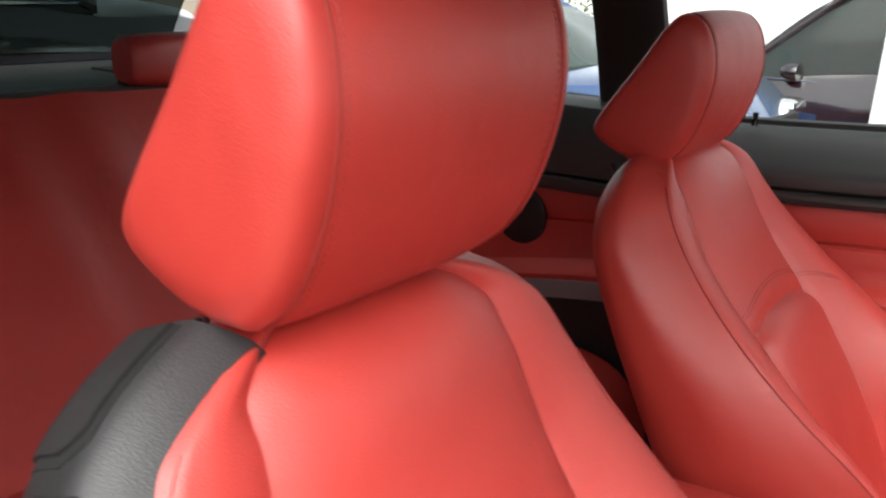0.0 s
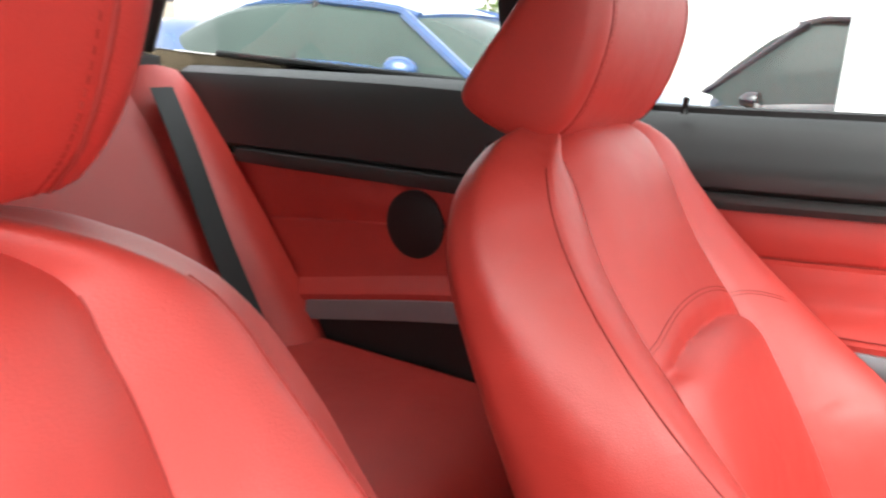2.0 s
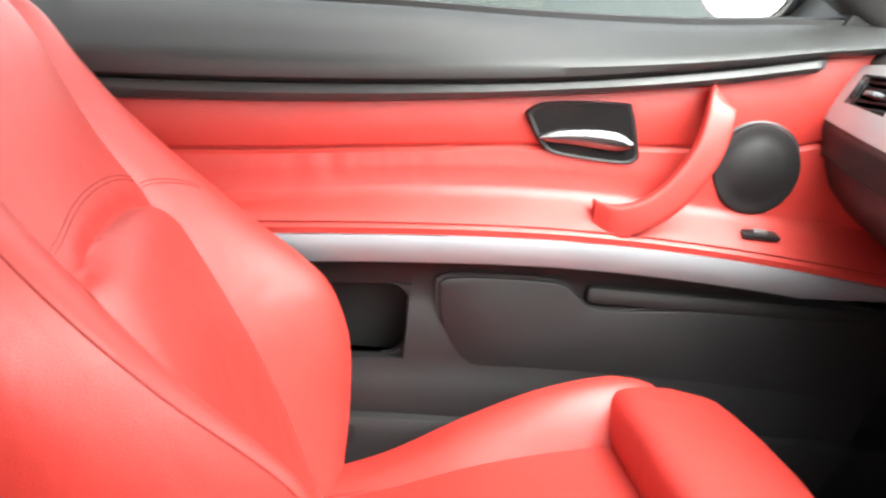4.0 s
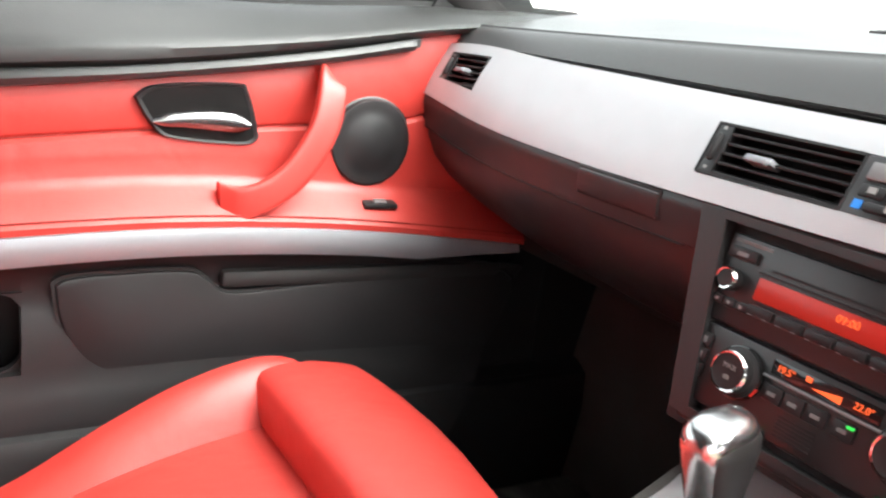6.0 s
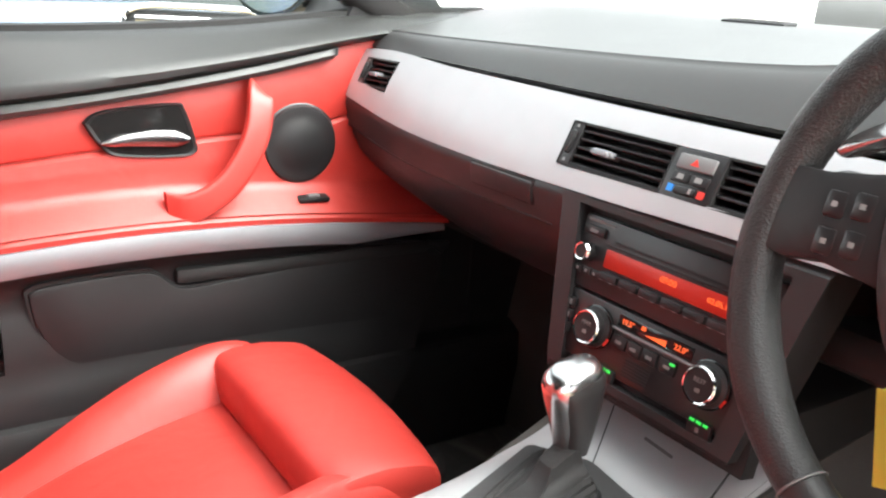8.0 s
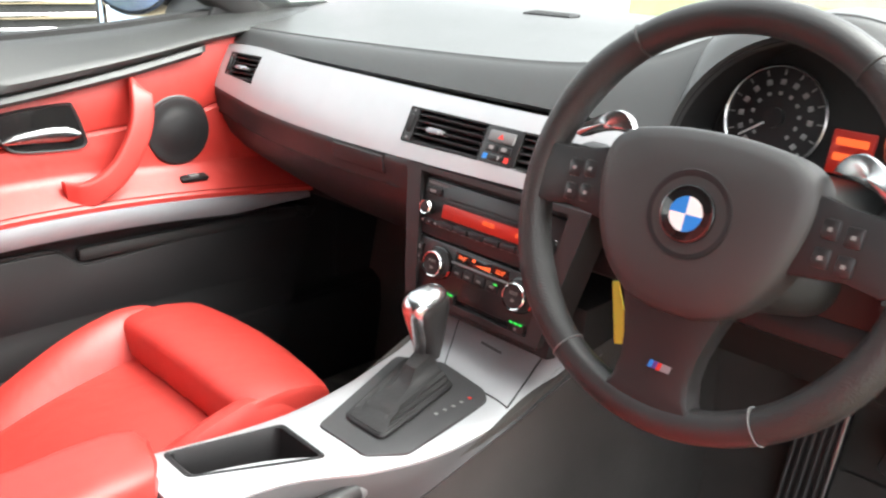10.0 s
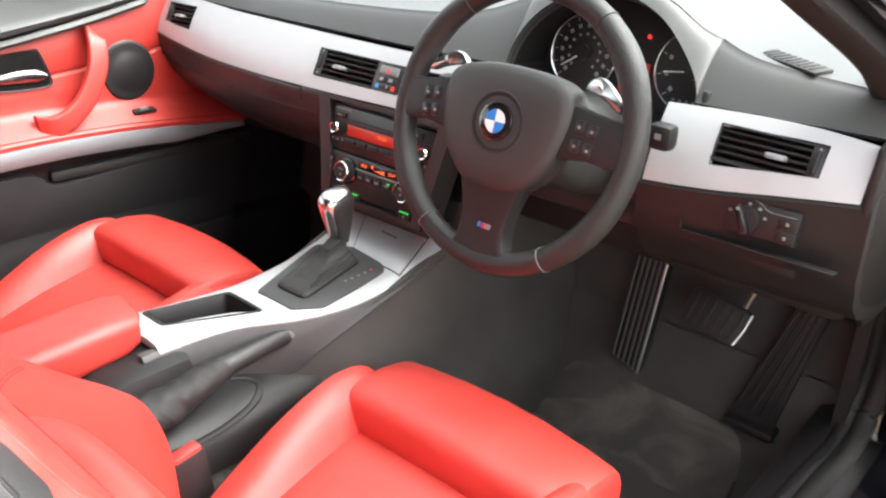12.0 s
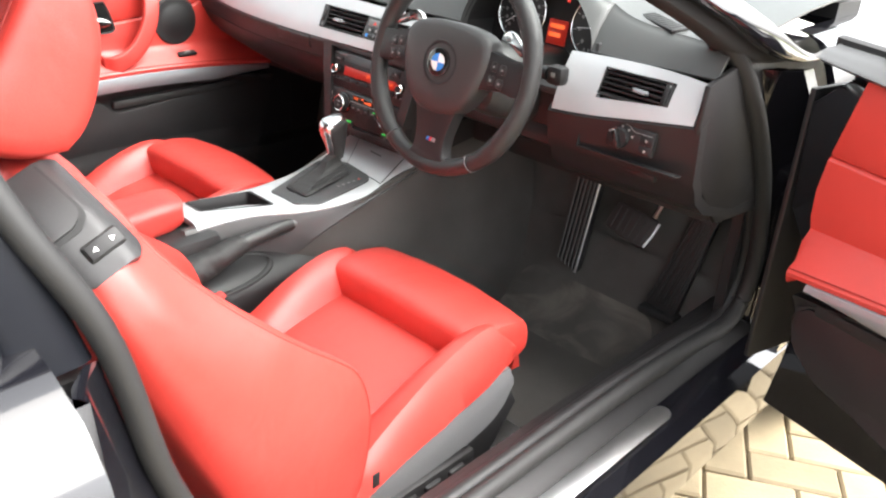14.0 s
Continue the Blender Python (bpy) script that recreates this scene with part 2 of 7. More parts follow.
def table(xs, ys):
    return lambda v: float(np.interp(v, xs, ys))


def soft_table(xs, ys):
    """A smooth curve through a few values."""
    xs, ys = np.array(xs, float), np.array(ys, float)
    m = np.gradient(ys, xs)

    def at(v):
        v = min(max(v, xs[0]), xs[-1])
        i = int(min(np.searchsorted(xs, v, side="right") - 1, len(xs) - 2))
        h = xs[i + 1] - xs[i]
        t = (v - xs[i]) / h
        return float((2 * t**3 - 3 * t**2 + 1) * ys[i] + (t**3 - 2 * t**2 + t) * h * m[i] + (-2 * t**3 + 3 * t**2) * ys[i + 1] + (t**3 - t**2) * h * m[i + 1])

    return at


def eased(poly, r, n):
    """A polygon with its corners rounded off."""
    out = []
    for k, p in enumerate(poly):
        p, a, b = Vector(p), Vector(poly[k - 1]), Vector(poly[(k + 1) % len(poly)])
        p0, p1 = p + (a - p).normalized() * r, p + (b - p).normalized() * r
        for j in range(n + 1):
            t = j / n
            out.append(((1 - t) ** 2 * p0 + 2 * t * (1 - t) * p + t * t * p1)[:])
    return out


def axes(o, x, y, z):
    m = Matrix((x, y, z)).transposed().to_4x4()
    return Matrix.Translation(o) @ m


def tilted(o, deg):
    """A face turned towards the rear of the car: x to the right, y up along it, z out of it; it leans back by deg at its top."""
    a = radians(deg)
    return axes(o, (1, 0, 0), (0, math.sin(a), math.cos(a)), (0, -math.cos(a), math.sin(a)))


def words(text, m, size, material, parent, name="lettering", label="", thick=0.0004):
    cu = bpy.data.curves.new("tmp", "FONT")
    cu.body, cu.size, cu.extrude, cu.align_x, cu.align_y, cu.resolution_u = text, size, thick, "CENTER", "CENTER", 3
    ob = new("tmp", cu)
    me = bpy.data.meshes.new_from_object(ob.evaluated_get(bpy.context.evaluated_depsgraph_get()))
    bpy.data.objects.remove(ob)
    bpy.data.curves.remove(cu)
    bm = bmesh.new()
    bm.from_mesh(me)
    bpy.data.meshes.remove(me)
    bm.transform(m)
    return part(name, bm, material, parent, label, smooth=False)


def on(m, x, y, z=0.0):
    """The frame m moved within itself."""
    return m @ Matrix.Translation((x, y, z))


def plate(m, x0, y0, x1, y1, z0, z1, r=0.001):
    """A rounded block on a face, from corner to corner and from depth z0 to z1."""
    return moved(rbox(((x0 + x1) / 2, (y0 + y1) / 2, (z0 + z1) / 2), (abs(x1 - x0), abs(y1 - y0), abs(z1 - z0)), r), m)


# ---- dashboard ----
def holed(xs, vs, at, holes, off):
    """A sheet over xs and vs with openings (x0, x1, v0, v1), given thickness by off."""
    xs = sorted(set(xs) | {h[0] for h in holes} | {h[1] for h in holes})
    vs = sorted(set(vs) | {h[2] for h in holes} | {h[3] for h in holes})
    bm = bmesh.new()
    grid = [[bm.verts.new(at(x, v)) for v in vs] for x in xs]
    for i in range(len(xs) - 1):
        for j in range(len(vs) - 1):
            cx, cv = (xs[i] + xs[i + 1]) / 2, (vs[j] + vs[j + 1]) / 2
            if not any(h[0] < cx < h[1] and h[2] < cv < h[3] for h in holes):
                bm.faces.new((grid[i][j], grid[i + 1][j], grid[i + 1][j + 1], grid[i][j + 1]))
    ret = bmesh.ops.extrude_face_region(bm, geom=list(bm.faces))
    bmesh.ops.translate(bm, vec=Vector(off), verts=[g for g in ret["geom"] if isinstance(g, bmesh.types.BMVert)])
    bmesh.ops.delete(bm, geom=[v for v in bm.verts if not v.link_faces], context="VERTS")
    return bm


dash = thing("dashboard", (0, 0.8, 0.6), "black grained dashboard with silver trim strip and slatted vents", "dashboard")

CLUSTER_L, CLUSTER_R = 0.205, 0.545
SIN25, COS25 = math.sin(radians(25)), math.cos(radians(25))


def trim_at(x, v):
    """Point of the silver band: across the car and up its face."""
    bow = 0.030 * (min(abs(x), 0.745) / 0.71) ** 2
    belly = 0.005 * (1 - (v / 0.05) ** 2)
    return (x, 0.550 + bow + v * SIN25 - belly, 0.884 + 0.004 * (x / 0.7) ** 2 + v * COS25)


band_low = soft_table([-0.72, -0.66, -0.5, -0.3, -0.1, 0.21, 0.48, 0.56, 0.66, 0.74], [-0.030, -0.036, -0.050, -0.053, -0.049, -0.044, -0.056, -0.050, -0.036, -0.026])
band_high = soft_table([-0.72, -0.68, -0.4, 0, 0.4, 0.70, 0.74], [0.041, 0.047, 0.049, 0.047, 0.047, 0.047, 0.042])


def band(x, v):
    """v in 0..1 over the height of the band."""
    return trim_at(x, band_low(x) + (band_high(x) - band_low(x)) * v)


def frac(x, v):
    return (v - band_low(x)) / (band_high(x) - band_low(x))


VENTS = {"passenger": (-0.664, -0.563, -0.008, 0.037), "centre": (-0.154, 0.194, -0.0245, 0.0235), "driver": (0.562, 0.690, -0.012, 0.034)}
pv = VENTS["passenger"]
left_holes = [(pv[0], pv[1], frac(-0.61, pv[2]), frac(-0.61, pv[3])), (-0.154, 0.194, frac(0, -0.0245), frac(0, 0.0235))]
dv = VENTS["driver"]
right_holes = [(dv[0], dv[1], frac(0.62, dv[2]), frac(0.62, dv[3]))]
steps = [k / 10 for k in range(11)]
part("silver_trim", holed([-0.72 + k * (CLUSTER_L + 0.72) / 40 for k in range(41)], steps, band, left_holes, (0, 0.012, -0.004)), SILVER, dash, "finely textured matt silver trim strip")
part("silver_trim", holed([0.485 + k * (0.74 - 0.485) / 16 for k in range(17)], steps, band, right_holes, (0, 0.012, -0.004)), SILVER, dash, "finely textured matt silver trim strip")


ridge = soft_table([-0.745, -0.50, -0.30, -0.10, 0.0, 0.08, 0.16, 0.23, 0.30, 0.375, 0.44, 0.50, 0.55, 0.60, 0.66, 0.745], [0.957, 0.962, 0.968, 0.975, 0.980, 0.987, 1.003, 1.034, 1.057, 1.066, 1.048, 1.014, 0.994, 0.985, 0.980, 0.974])
plain_ridge = soft_table([-0.745, -0.30, 0.0, 0.20, 0.60, 0.745], [0.957, 0.968, 0.977, 0.980, 0.981, 0.974])


def arch(x):
    """0 beside the dial opening, 1 at its crown."""
    q = abs((x - 0.369) / 0.147)
    return max(0.0, 1 - q**4) ** 0.5 if q < 1 else 0.0


def dash_profile(x):
    """From the gap above the trim up the front face, over the ridge and on to the windscreen."""
    k = abs(x) / 0.74
    dy = 0.030 * k * k
    r, a = ridge(x), arch(x)
    zf = 0.9335 + (r - 0.015 - 0.9335) * a
    yf = 0.579 + dy + (zf - 0.9335) * 0.25
    yr = yf + 0.006 + (r - zf) * 0.62
    pts = [(x, yf + 0.012, zf - 0.005), (x, yf + 0.006, zf - 0.003), (x, yf + 0.002, zf - 0.0005)]
    for k in range(11):
        t = k / 10
        b = math.sin(t * math.pi / 2)
        pts.append((x, yf + (yr - yf) * t + 0.004 * t**8, zf + (r - zf) * (0.72 * t + 0.28 * b)))
    low = plain_ridge(x)
    for y, f in ((0.0, 1.0), (0.66, 1.0), (0.71, 0.97), (0.76, 0.90), (0.83, 0.74), (0.92, 0.48), (1.02, 0.2), (1.14, 0.0)):
        y = max(y, yr + 0.005)
        base = low + (1.012 - low) * min(1.0, max(0.0, (y - yr) / 0.31)) + 0.03 * max(0.0, y - 0.95)
        pts.append((x, y, base + (r + 0.0015 - low) * f))
    return pts


def xs_between(a, b, n):
    return [a + (b - a) * k / n for k in range(n + 1)]


dash_xs = xs_between(-0.745, 0.20, 44) + [0.369 + 0.1472 * math.sin(math.pi / 2 * k / 40) for k in range(-40, 41)] + xs_between(0.53, 0.745, 14)
part("upper_panel", slab([dash_profile(x) for x in dash_xs], (0, 0.006, -0.004)), DASHTOP, dash, "black grained soft upper dash panel with a hood over the dials")

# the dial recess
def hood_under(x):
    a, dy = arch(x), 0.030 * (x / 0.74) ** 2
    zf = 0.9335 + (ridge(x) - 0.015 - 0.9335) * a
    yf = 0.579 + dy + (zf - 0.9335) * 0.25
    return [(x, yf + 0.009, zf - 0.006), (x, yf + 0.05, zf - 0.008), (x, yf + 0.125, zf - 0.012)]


# Near-black sheet added under the hood; its colour stands for the shade there.
part("hood_shade", slab([hood_under(0.369 + 0.1468 * math.sin(math.pi / 2 * k / 40)) for k in range(-40, 41)], (0, 0.0, 0.003)), DARK, dash, "underside of the dial hood, blackened for its shade")
recess = axes((0.375, 0.690, 0.955), (1, 0, 0), (0, 0.17, 0.985), (0, -0.985, 0.17))
cl = thing("instrument_cluster", (0.375, 0.69, 0.87), "black instrument cluster with two white-marked dials and a red display", "instrument cluster")
part("backing", prism([recess @ Vector(p) for p in ((-0.165, -0.09, 0), (0.165, -0.09, 0), (0.165, -0.02, 0), (0.125, 0.025, 0), (0.06, 0.075, 0), (-0.06, 0.080, 0), (-0.12, 0.055, 0), (-0.165, 0.0, 0))], recess.to_3x3() @ Vector((0, 0, -0.02))), DARK, cl)
part("lower_lip", rbox((0.375, 0.63, 0.872), (0.35, 0.15, 0.016), 0.006, pose(0, 0, 0, 10)), SOFT, cl)
part("side_wall", rbox((0.214, 0.655, 0.905), (0.010, 0.12, 0.09), 0.004), SOFT, cl)
part("side_wall", rbox((0.527, 0.655, 0.905), (0.010, 0.12, 0.09), 0.004), SOFT, cl)
for gx, turn, n in ((-0.083, 215, 13), (0.092, 188, 9)):
    g = on(recess, gx, -0.004, 0.004)
    dial = part("dial", lathe([(0.0, 0.0), (0.056, 0.0), (0.056, 0.003), (0.0, 0.003)], g, 48), PANEL, cl, "black dial with white marks")
    part("bezel", lathe([(0.0542, 0.002), (0.0542, 0.006), (0.0560, 0.0075), (0.0578, 0.006), (0.0578, 0.002)], g, 48), SATIN, dial, "thin chrome ring")
    for k in range(n):
        a = radians(225 - 270 * k / (n - 1))
        mk = g @ Matrix.Rotation(a, 4, "Z")
        part("mark", plate(mk, 0.0465, -0.0008, 0.0525, 0.0008, 0.003, 0.0036, 0), DIALINK, dial)
        part("figure", plate(mk, 0.0360, -0.0030, 0.0420, 0.0030, 0.003, 0.0034, 0.001), DIALINK, dial)
    if gx < 0:
        for k in range(11):
            mk = g @ Matrix.Rotation(radians(225 - 27 * k), 4, "Z")
            part("figure", plate(mk, 0.0245, -0.0022, 0.0285, 0.0022, 0.003, 0.0034, 0.001), DIALINK, dial)
    else:
        mk = g @ Matrix.Rotation(radians(-40), 4, "Z")
        part("warning_arc", plate(mk, 0.046, -0.006, 0.052, 0.010, 0.003, 0.0036, 0), REDINK, dial)
        for k in range(5):
            part("figure", plate(g, -0.022 + k * 0.010, -0.045, -0.0175 + k * 0.010, -0.039, 0.003, 0.0034, 0.001), GREYPL, dial)
    nd = g @ Matrix.Rotation(radians(turn), 4, "Z")
    part("needle", plate(nd, 0.0, -0.0010, 0.043, 0.0010, 0.0045, 0.006, 0.0004), WHITEFLAT, dial)
    part("needle_hub", lathe([(0.0, 0.003), (0.011, 0.003), (0.011, 0.008), (0.0, 0.009)], g, 20), PANEL, dial)
disp = part("centre_display", plate(recess, -0.018, -0.050, 0.026, -0.004, 0.002, 0.006, 0.002), REDGLOW, cl, "glowing red trip display")
part("display_text", plate(recess, -0.013, -0.020, 0.020, -0.012, 0.006, 0.0066, 0), REDTEXT, disp)
part("display_text", plate(recess, -0.013, -0.036, 0.014, -0.028, 0.006, 0.0066, 0), REDTEXT, disp)
part("warning_lamp", plate(recess, 0.012, 0.030, 0.018, 0.036, 0.002, 0.004, 0.001), REDLED, cl, "lit red warning lamp")


def vent(x0, x1, v0, v1, slats, tab, wheel):
    """An air vent behind its opening: box, slats, slider and thumbwheel."""
    xc = (x0 + x1) / 2
    o = trim_at(xc, (v0 + v1) / 2)
    m = tilted((o[0], o[1], o[2]), 25)
    if abs(xc) > 0.3:
        m = m @ Matrix.Rotation(radians(4 if xc > 0 else -4), 4, "Y")
    hw, hh = (x1 - x0) / 2, (v1 - v0) / 2
    v = part("vent", join(plate(m, -hw, -hh, hw, hh, -0.040, -0.034, 0), plate(m, -hw, hh - 0.002, hw, hh + 0.0005, -0.036, -0.0005, 0), plate(m, -hw, -hh - 0.0005, hw, -hh + 0.002, -0.036, -0.0005, 0), plate(m, -hw - 0.0005, -hh, -hw + 0.002, hh, -0.036, -0.0005, 0), plate(m, hw - 0.002, -hh, hw + 0.0005, hh, -0.036, -0.0005, 0)), DARK, dash, "black slatted air vent")
    for k in range(slats):
        y = -hh + (k + 0.6) * 2 * hh / (slats + 0.2)
        s = m @ Matrix.Translation((0, y, -0.010)) @ Matrix.Rotation(radians(20), 4, "X")
        part("slat", plate(s, -hw + 0.002, -0.0013, hw - 0.002, 0.0013, -0.012, 0.008, 0.0008), HARD, v)
    if tab is not None:
        part("slider", join(plate(m, tab - 0.013, -0.005, tab + 0.013, 0.001, -0.012, 0.004, 0.0015), plate(m, tab - 0.011, -0.007, tab + 0.011, -0.001, 0.002, 0.009, 0.002)), DULLSILVER, v, "silver slider tab")
    if wheel:
        wx0, wx1 = (-hw, -hw + 0.017) if wheel < 0 else (hw - 0.017, hw)
        part("wheel_plate", plate(m, wx0, -hh, wx1, hh, -0.02, -0.001, 0.001), PANEL, v)
        part("thumbwheel", moved(rbox((0, 0, 0), (0.006, 0.026, 0.010), 0.003), on(m, (wx0 + wx1) / 2, 0.001, -0.001)), HARD, v)
        part("mark", plate(m, (wx0 + wx1) / 2 - 0.0015, -hh + 0.004, (wx0 + wx1) / 2 + 0.0015, -hh + 0.007, -0.001, -0.0004, 0), WHITEINK, v)
        part("mark", plate(m, (wx0 + wx1) / 2 - 0.0015, hh - 0.006, (wx0 + wx1) / 2 + 0.0015, hh - 0.003, -0.001, -0.0004, 0), WHITEINK, v)


vent(*VENTS["passenger"], 5, 0.005, -1)
vent(-0.154, -0.0115, -0.0245, 0.0235, 5, -0.012, -1)
vent(0.0455, 0.194, -0.0245, 0.0235, 5, 0.012, 1)
vent(*VENTS["driver"], 5, 0.010, 1)
o = trim_at(0.017, -0.0005)
hz = tilted(o, 25)
hp = part("switch_panel", plate(hz, -0.0285, -0.0245, 0.0285, 0.0245, -0.03, -0.0005, 0.002), PANEL, dash, "black switch panel between the vents")
part("hazard_button", plate(hz, -0.021, 0.004, 0.021, 0.0185, -0.002, 0.002, 0.002), GREYPL, hp, "grey hazard button")
part("triangle", prism([hz @ Vector(p) for p in ((-0.005, 0.008, 0.0021), (0.005, 0.008, 0.0021), (0, 0.015, 0.0021))], hz.to_3x3() @ Vector((0, 0, 0.0003))), REDINK, hp)
part("lock_button", plate(hz, -0.021, -0.009, -0.0005, 0.001, -0.002, 0.0015, 0.002), HARD, hp)
part("traction_button", plate(hz, 0.0005, -0.009, 0.021, 0.001, -0.002, 0.0015, 0.002), HARD, hp)
part("symbol", plate(hz, -0.014, -0.006, -0.007, -0.001, 0.0015, 0.0019, 0), WHITEINK, hp)
part("symbol", plate(hz, 0.006, -0.006, 0.014, -0.001, 0.0015, 0.0019, 0), WHITEINK, hp)
part("thumbwheel", plate(hz, -0.012, -0.020, 0.012, -0.012, -0.003, 0.0035, 0.003), HARD, hp)
part("cold_mark", plate(hz, -0.021, -0.019, -0.014, -0.012, -0.001, 0.0004, 0), BLUEINK, hp, "blue cold-air mark")
part("warm_mark", plate(hz, 0.014, -0.019, 0.021, -0.012, -0.001, 0.0004, 0), REDINK, hp, "red warm-air mark")
part("wheel_mark", plate(hz, 0.006, -0.018, 0.0085, -0.013, 0.003, 0.0039, 0), WHITEINK, hp)


# lower dash, passenger side
def lower_l(x):
    k = (x + 0.72) / 0.6
    e = trim_at(x, band_low(x))
    return [(x, e[1] + 0.006, e[2] + 0.004), (x, e[1] + 0.001, e[2] - 0.004), (x, e[1] + 0.0, e[2] - 0.012), (x, e[1] + 0.004, e[2] - 0.028), (x, e[1] + 0.006, e[2] - 0.044), (x, e[1] + 0.012, e[2] - 0.046), (x, e[1] + 0.014, e[2] - 0.058), (x, e[1] + 0.028, e[2] - 0.085), (x, e[1] + 0.058, e[2] - 0.115), (x, e[1] + 0.11, e[2] - 0.15), (x, e[1] + 0.2, e[2] - 0.19), (x, e[1] + 0.34, e[2] - 0.21)]


part("lower_panel", slab([lower_l(x) for x in xs_between(-0.735, -0.12, 30)], (0, 0.02, 0.012)), DASHLOW, dash, "black glovebox panel under the trim")
for off, dz in ((0.0056, -0.0452),):
    part("groove", tube([(x, trim_at(x, band_low(x))[1] + off, trim_at(x, band_low(x))[2] + dz) for x in xs_between(-0.70, -0.15, 24)], 0.0011, 6), DARK, dash)
cm = tilted((-0.24, 0.5328, 0.822), -8)
part("cup_holder_lid", plate(cm, -0.058, -0.014, 0.058, 0.012, -0.004, 0.0045, 0.004), DASHLOW, dash, "closed black cup holder flap")
part("lid_gap", plate(cm, -0.0605, -0.0165, 0.0605, 0.0145, -0.006, 0.0015, 0.004), DARK, dash)


# lower dash, driver side
def lower_r(x):
    e = trim_at(x, band_low(x))
    k = (x - 0.48) / 0.3
    bot = 0.765 - 0.01 * k
    return [(x, e[1] + 0.006, e[2] + 0.004), (x, e[1] - 0.001, e[2] - 0.005), (x, e[1] + 0.003, e[2] * 0.6 + bot * 0.4), (x, e[1] + 0.008, bot + 0.01), (x, e[1] + 0.018, bot - 0.002), (x, e[1] + 0.030, bot - 0.030), (x, e[1] + 0.07, bot - 0.060), (x, e[1] + 0.16, bot - 0.09), (x, e[1] + 0.3, bot - 0.10)]


part("knee_panel", slab([lower_r(x) for x in xs_between(0.478, 0.755, 16)], (0, 0.02, 0.01)), HARD, dash, "black knee panel under the driver's vent")
part("end_panel", prism([(0.742, 0.575, 0.93), (0.742, 0.565, 0.86), (0.742, 0.60, 0.76), (0.742, 0.70, 0.66), (0.742, 1.05, 0.62), (0.742, 1.12, 0.96), (0.742, 0.72, 0.960), (0.742, 0.64, 0.945)], (0.012, 0, 0), 0.005), HARD, dash)
part("end_panel", prism([(-0.735, 0.60, 0.93), (-0.735, 0.60, 0.86), (-0.735, 0.62, 0.76), (-0.735, 0.72, 0.66), (-0.735, 1.05, 0.62), (-0.735, 1.12, 0.96), (-0.735, 0.72, 0.958), (-0.735, 0.65, 0.945)], (-0.030, 0, 0), 0.008), SOFT, dash)
part("core", rbox((0, 0.92, 0.78), (1.44, 0.36, 0.30), 0.02), DARK, dash)
part("driver_lower_shelf", rbox((0.33, 0.72, 0.74), (0.42, 0.30, 0.04), 0.015, pose(0, 0, 0, -12)), HARD, dash)
part("cluster_base", rbox((0.345, 0.640, 0.82), (0.29, 0.12, 0.10), 0.02), HARD, dash)
lm = tilted((0.632, 0.5535, 0.820), 8)
ls = part("light_switch_panel", plate(lm, -0.034, -0.021, 0.054, 0.020, -0.01, 0.0018, 0.0016), HARD, dash, "black headlight switch panel")
part("rotary_switch", lathe([(0.0, 0.0), (0.0175, 0.0), (0.0160, 0.009), (0.0, 0.010)], on(lm, -0.008, -0.003, 0.003), 28), HARD, ls)
grip = part("switch_grip", moved(rbox((0, 0, 0), (0.0105, 0.035, 0.014), 0.0045), on(lm, -0.008, -0.003, 0.014) @ Matrix.Rotation(radians(25), 4, "Z")), GLOSSB, ls, "dark grip bar")
part("grip_mark", moved(rbox((0, 0.0155, 0.0068), (0.004, 0.004, 0.001), 0.0004), on(lm, -0.008, -0.003, 0.014) @ Matrix.Rotation(radians(25), 4, "Z")), WHITEINK, grip)
arc = smoothed([lm @ Vector((x, y, 0.0020)) for x, y in ((-0.034, 0.0145), (-0.026, 0.0150), (-0.016, 0.0205), (0.002, 0.0215), (0.015, 0.0140), (0.026, 0.0130), (0.050, 0.0135))], 40)
part("raised_line", tube(arc, 0.0006, 6), GREYPL, ls, "thin raised line above the symbols")
for k in range(5):
    a = radians(160 - 35 * k)
    part("symbol", plate(on(lm, -0.008 + 0.023 * math.cos(a), -0.003 + 0.020 * math.sin(a), 0.0018), -0.002, -0.0018, 0.002, 0.0018, -0.001, 0.0004, 0), WHITEINK, ls)
for px, py in ((0.041, 0.004), (0.041, -0.013)):
    part("push_button", plate(lm, px - 0.012, py - 0.007, px + 0.011, py + 0.007, 0.0, 0.0028, 0.0010), HARD, ls)
    part("symbol", plate(lm, px - 0.002, py - 0.002, px + 0.002, py + 0.002, 0.0027, 0.0032, 0), WHITEINK, ls)
part("drawer_groove", plate(tilted((0.648, 0.578, 0.757), -20), -0.040, -0.009, 0.040, 0.009, -0.012, 0.006, 0.005), HARD, dash, "black recessed drawer pull")
part("panel_joint", plate(lm, -0.088, -0.0395, 0.104, -0.0380, -0.02, 0.0006, 0), DARK, dash)
part("panel_joint", plate(lm, -0.0895, -0.040, -0.0875, 0.030, -0.02, 0.0016, 0), DARK, dash)

for dm, label in ((pose(-0.235, 0.945, 1.0145, 5, 0, 6), "slotted demister grille on the dash top"), (pose(0.602, 0.668, 0.9900, 4, 5, -20), "slotted demister grille beside the hood")):
    g = part("demister_grille", moved(rbox((0, 0, 0), (0.094, 0.036, 0.006), 0.003), dm), HARD, dash, label)
    for k in range(9):
        part("slot", moved(rbox((-0.036 + k * 0.009, 0, 0.0025), (0.004, 0.028, 0.003), 0.0008), dm), DARK, g)

# ---- centre stack ----
st = thing("centre_stack", (0.02, 0.56, 0.62), "black radio and climate panel with red displays and chrome knobs", "radio")
sm = tilted((0.02, 0.511, 0.72), 11)
tr = sm.to_3x3()


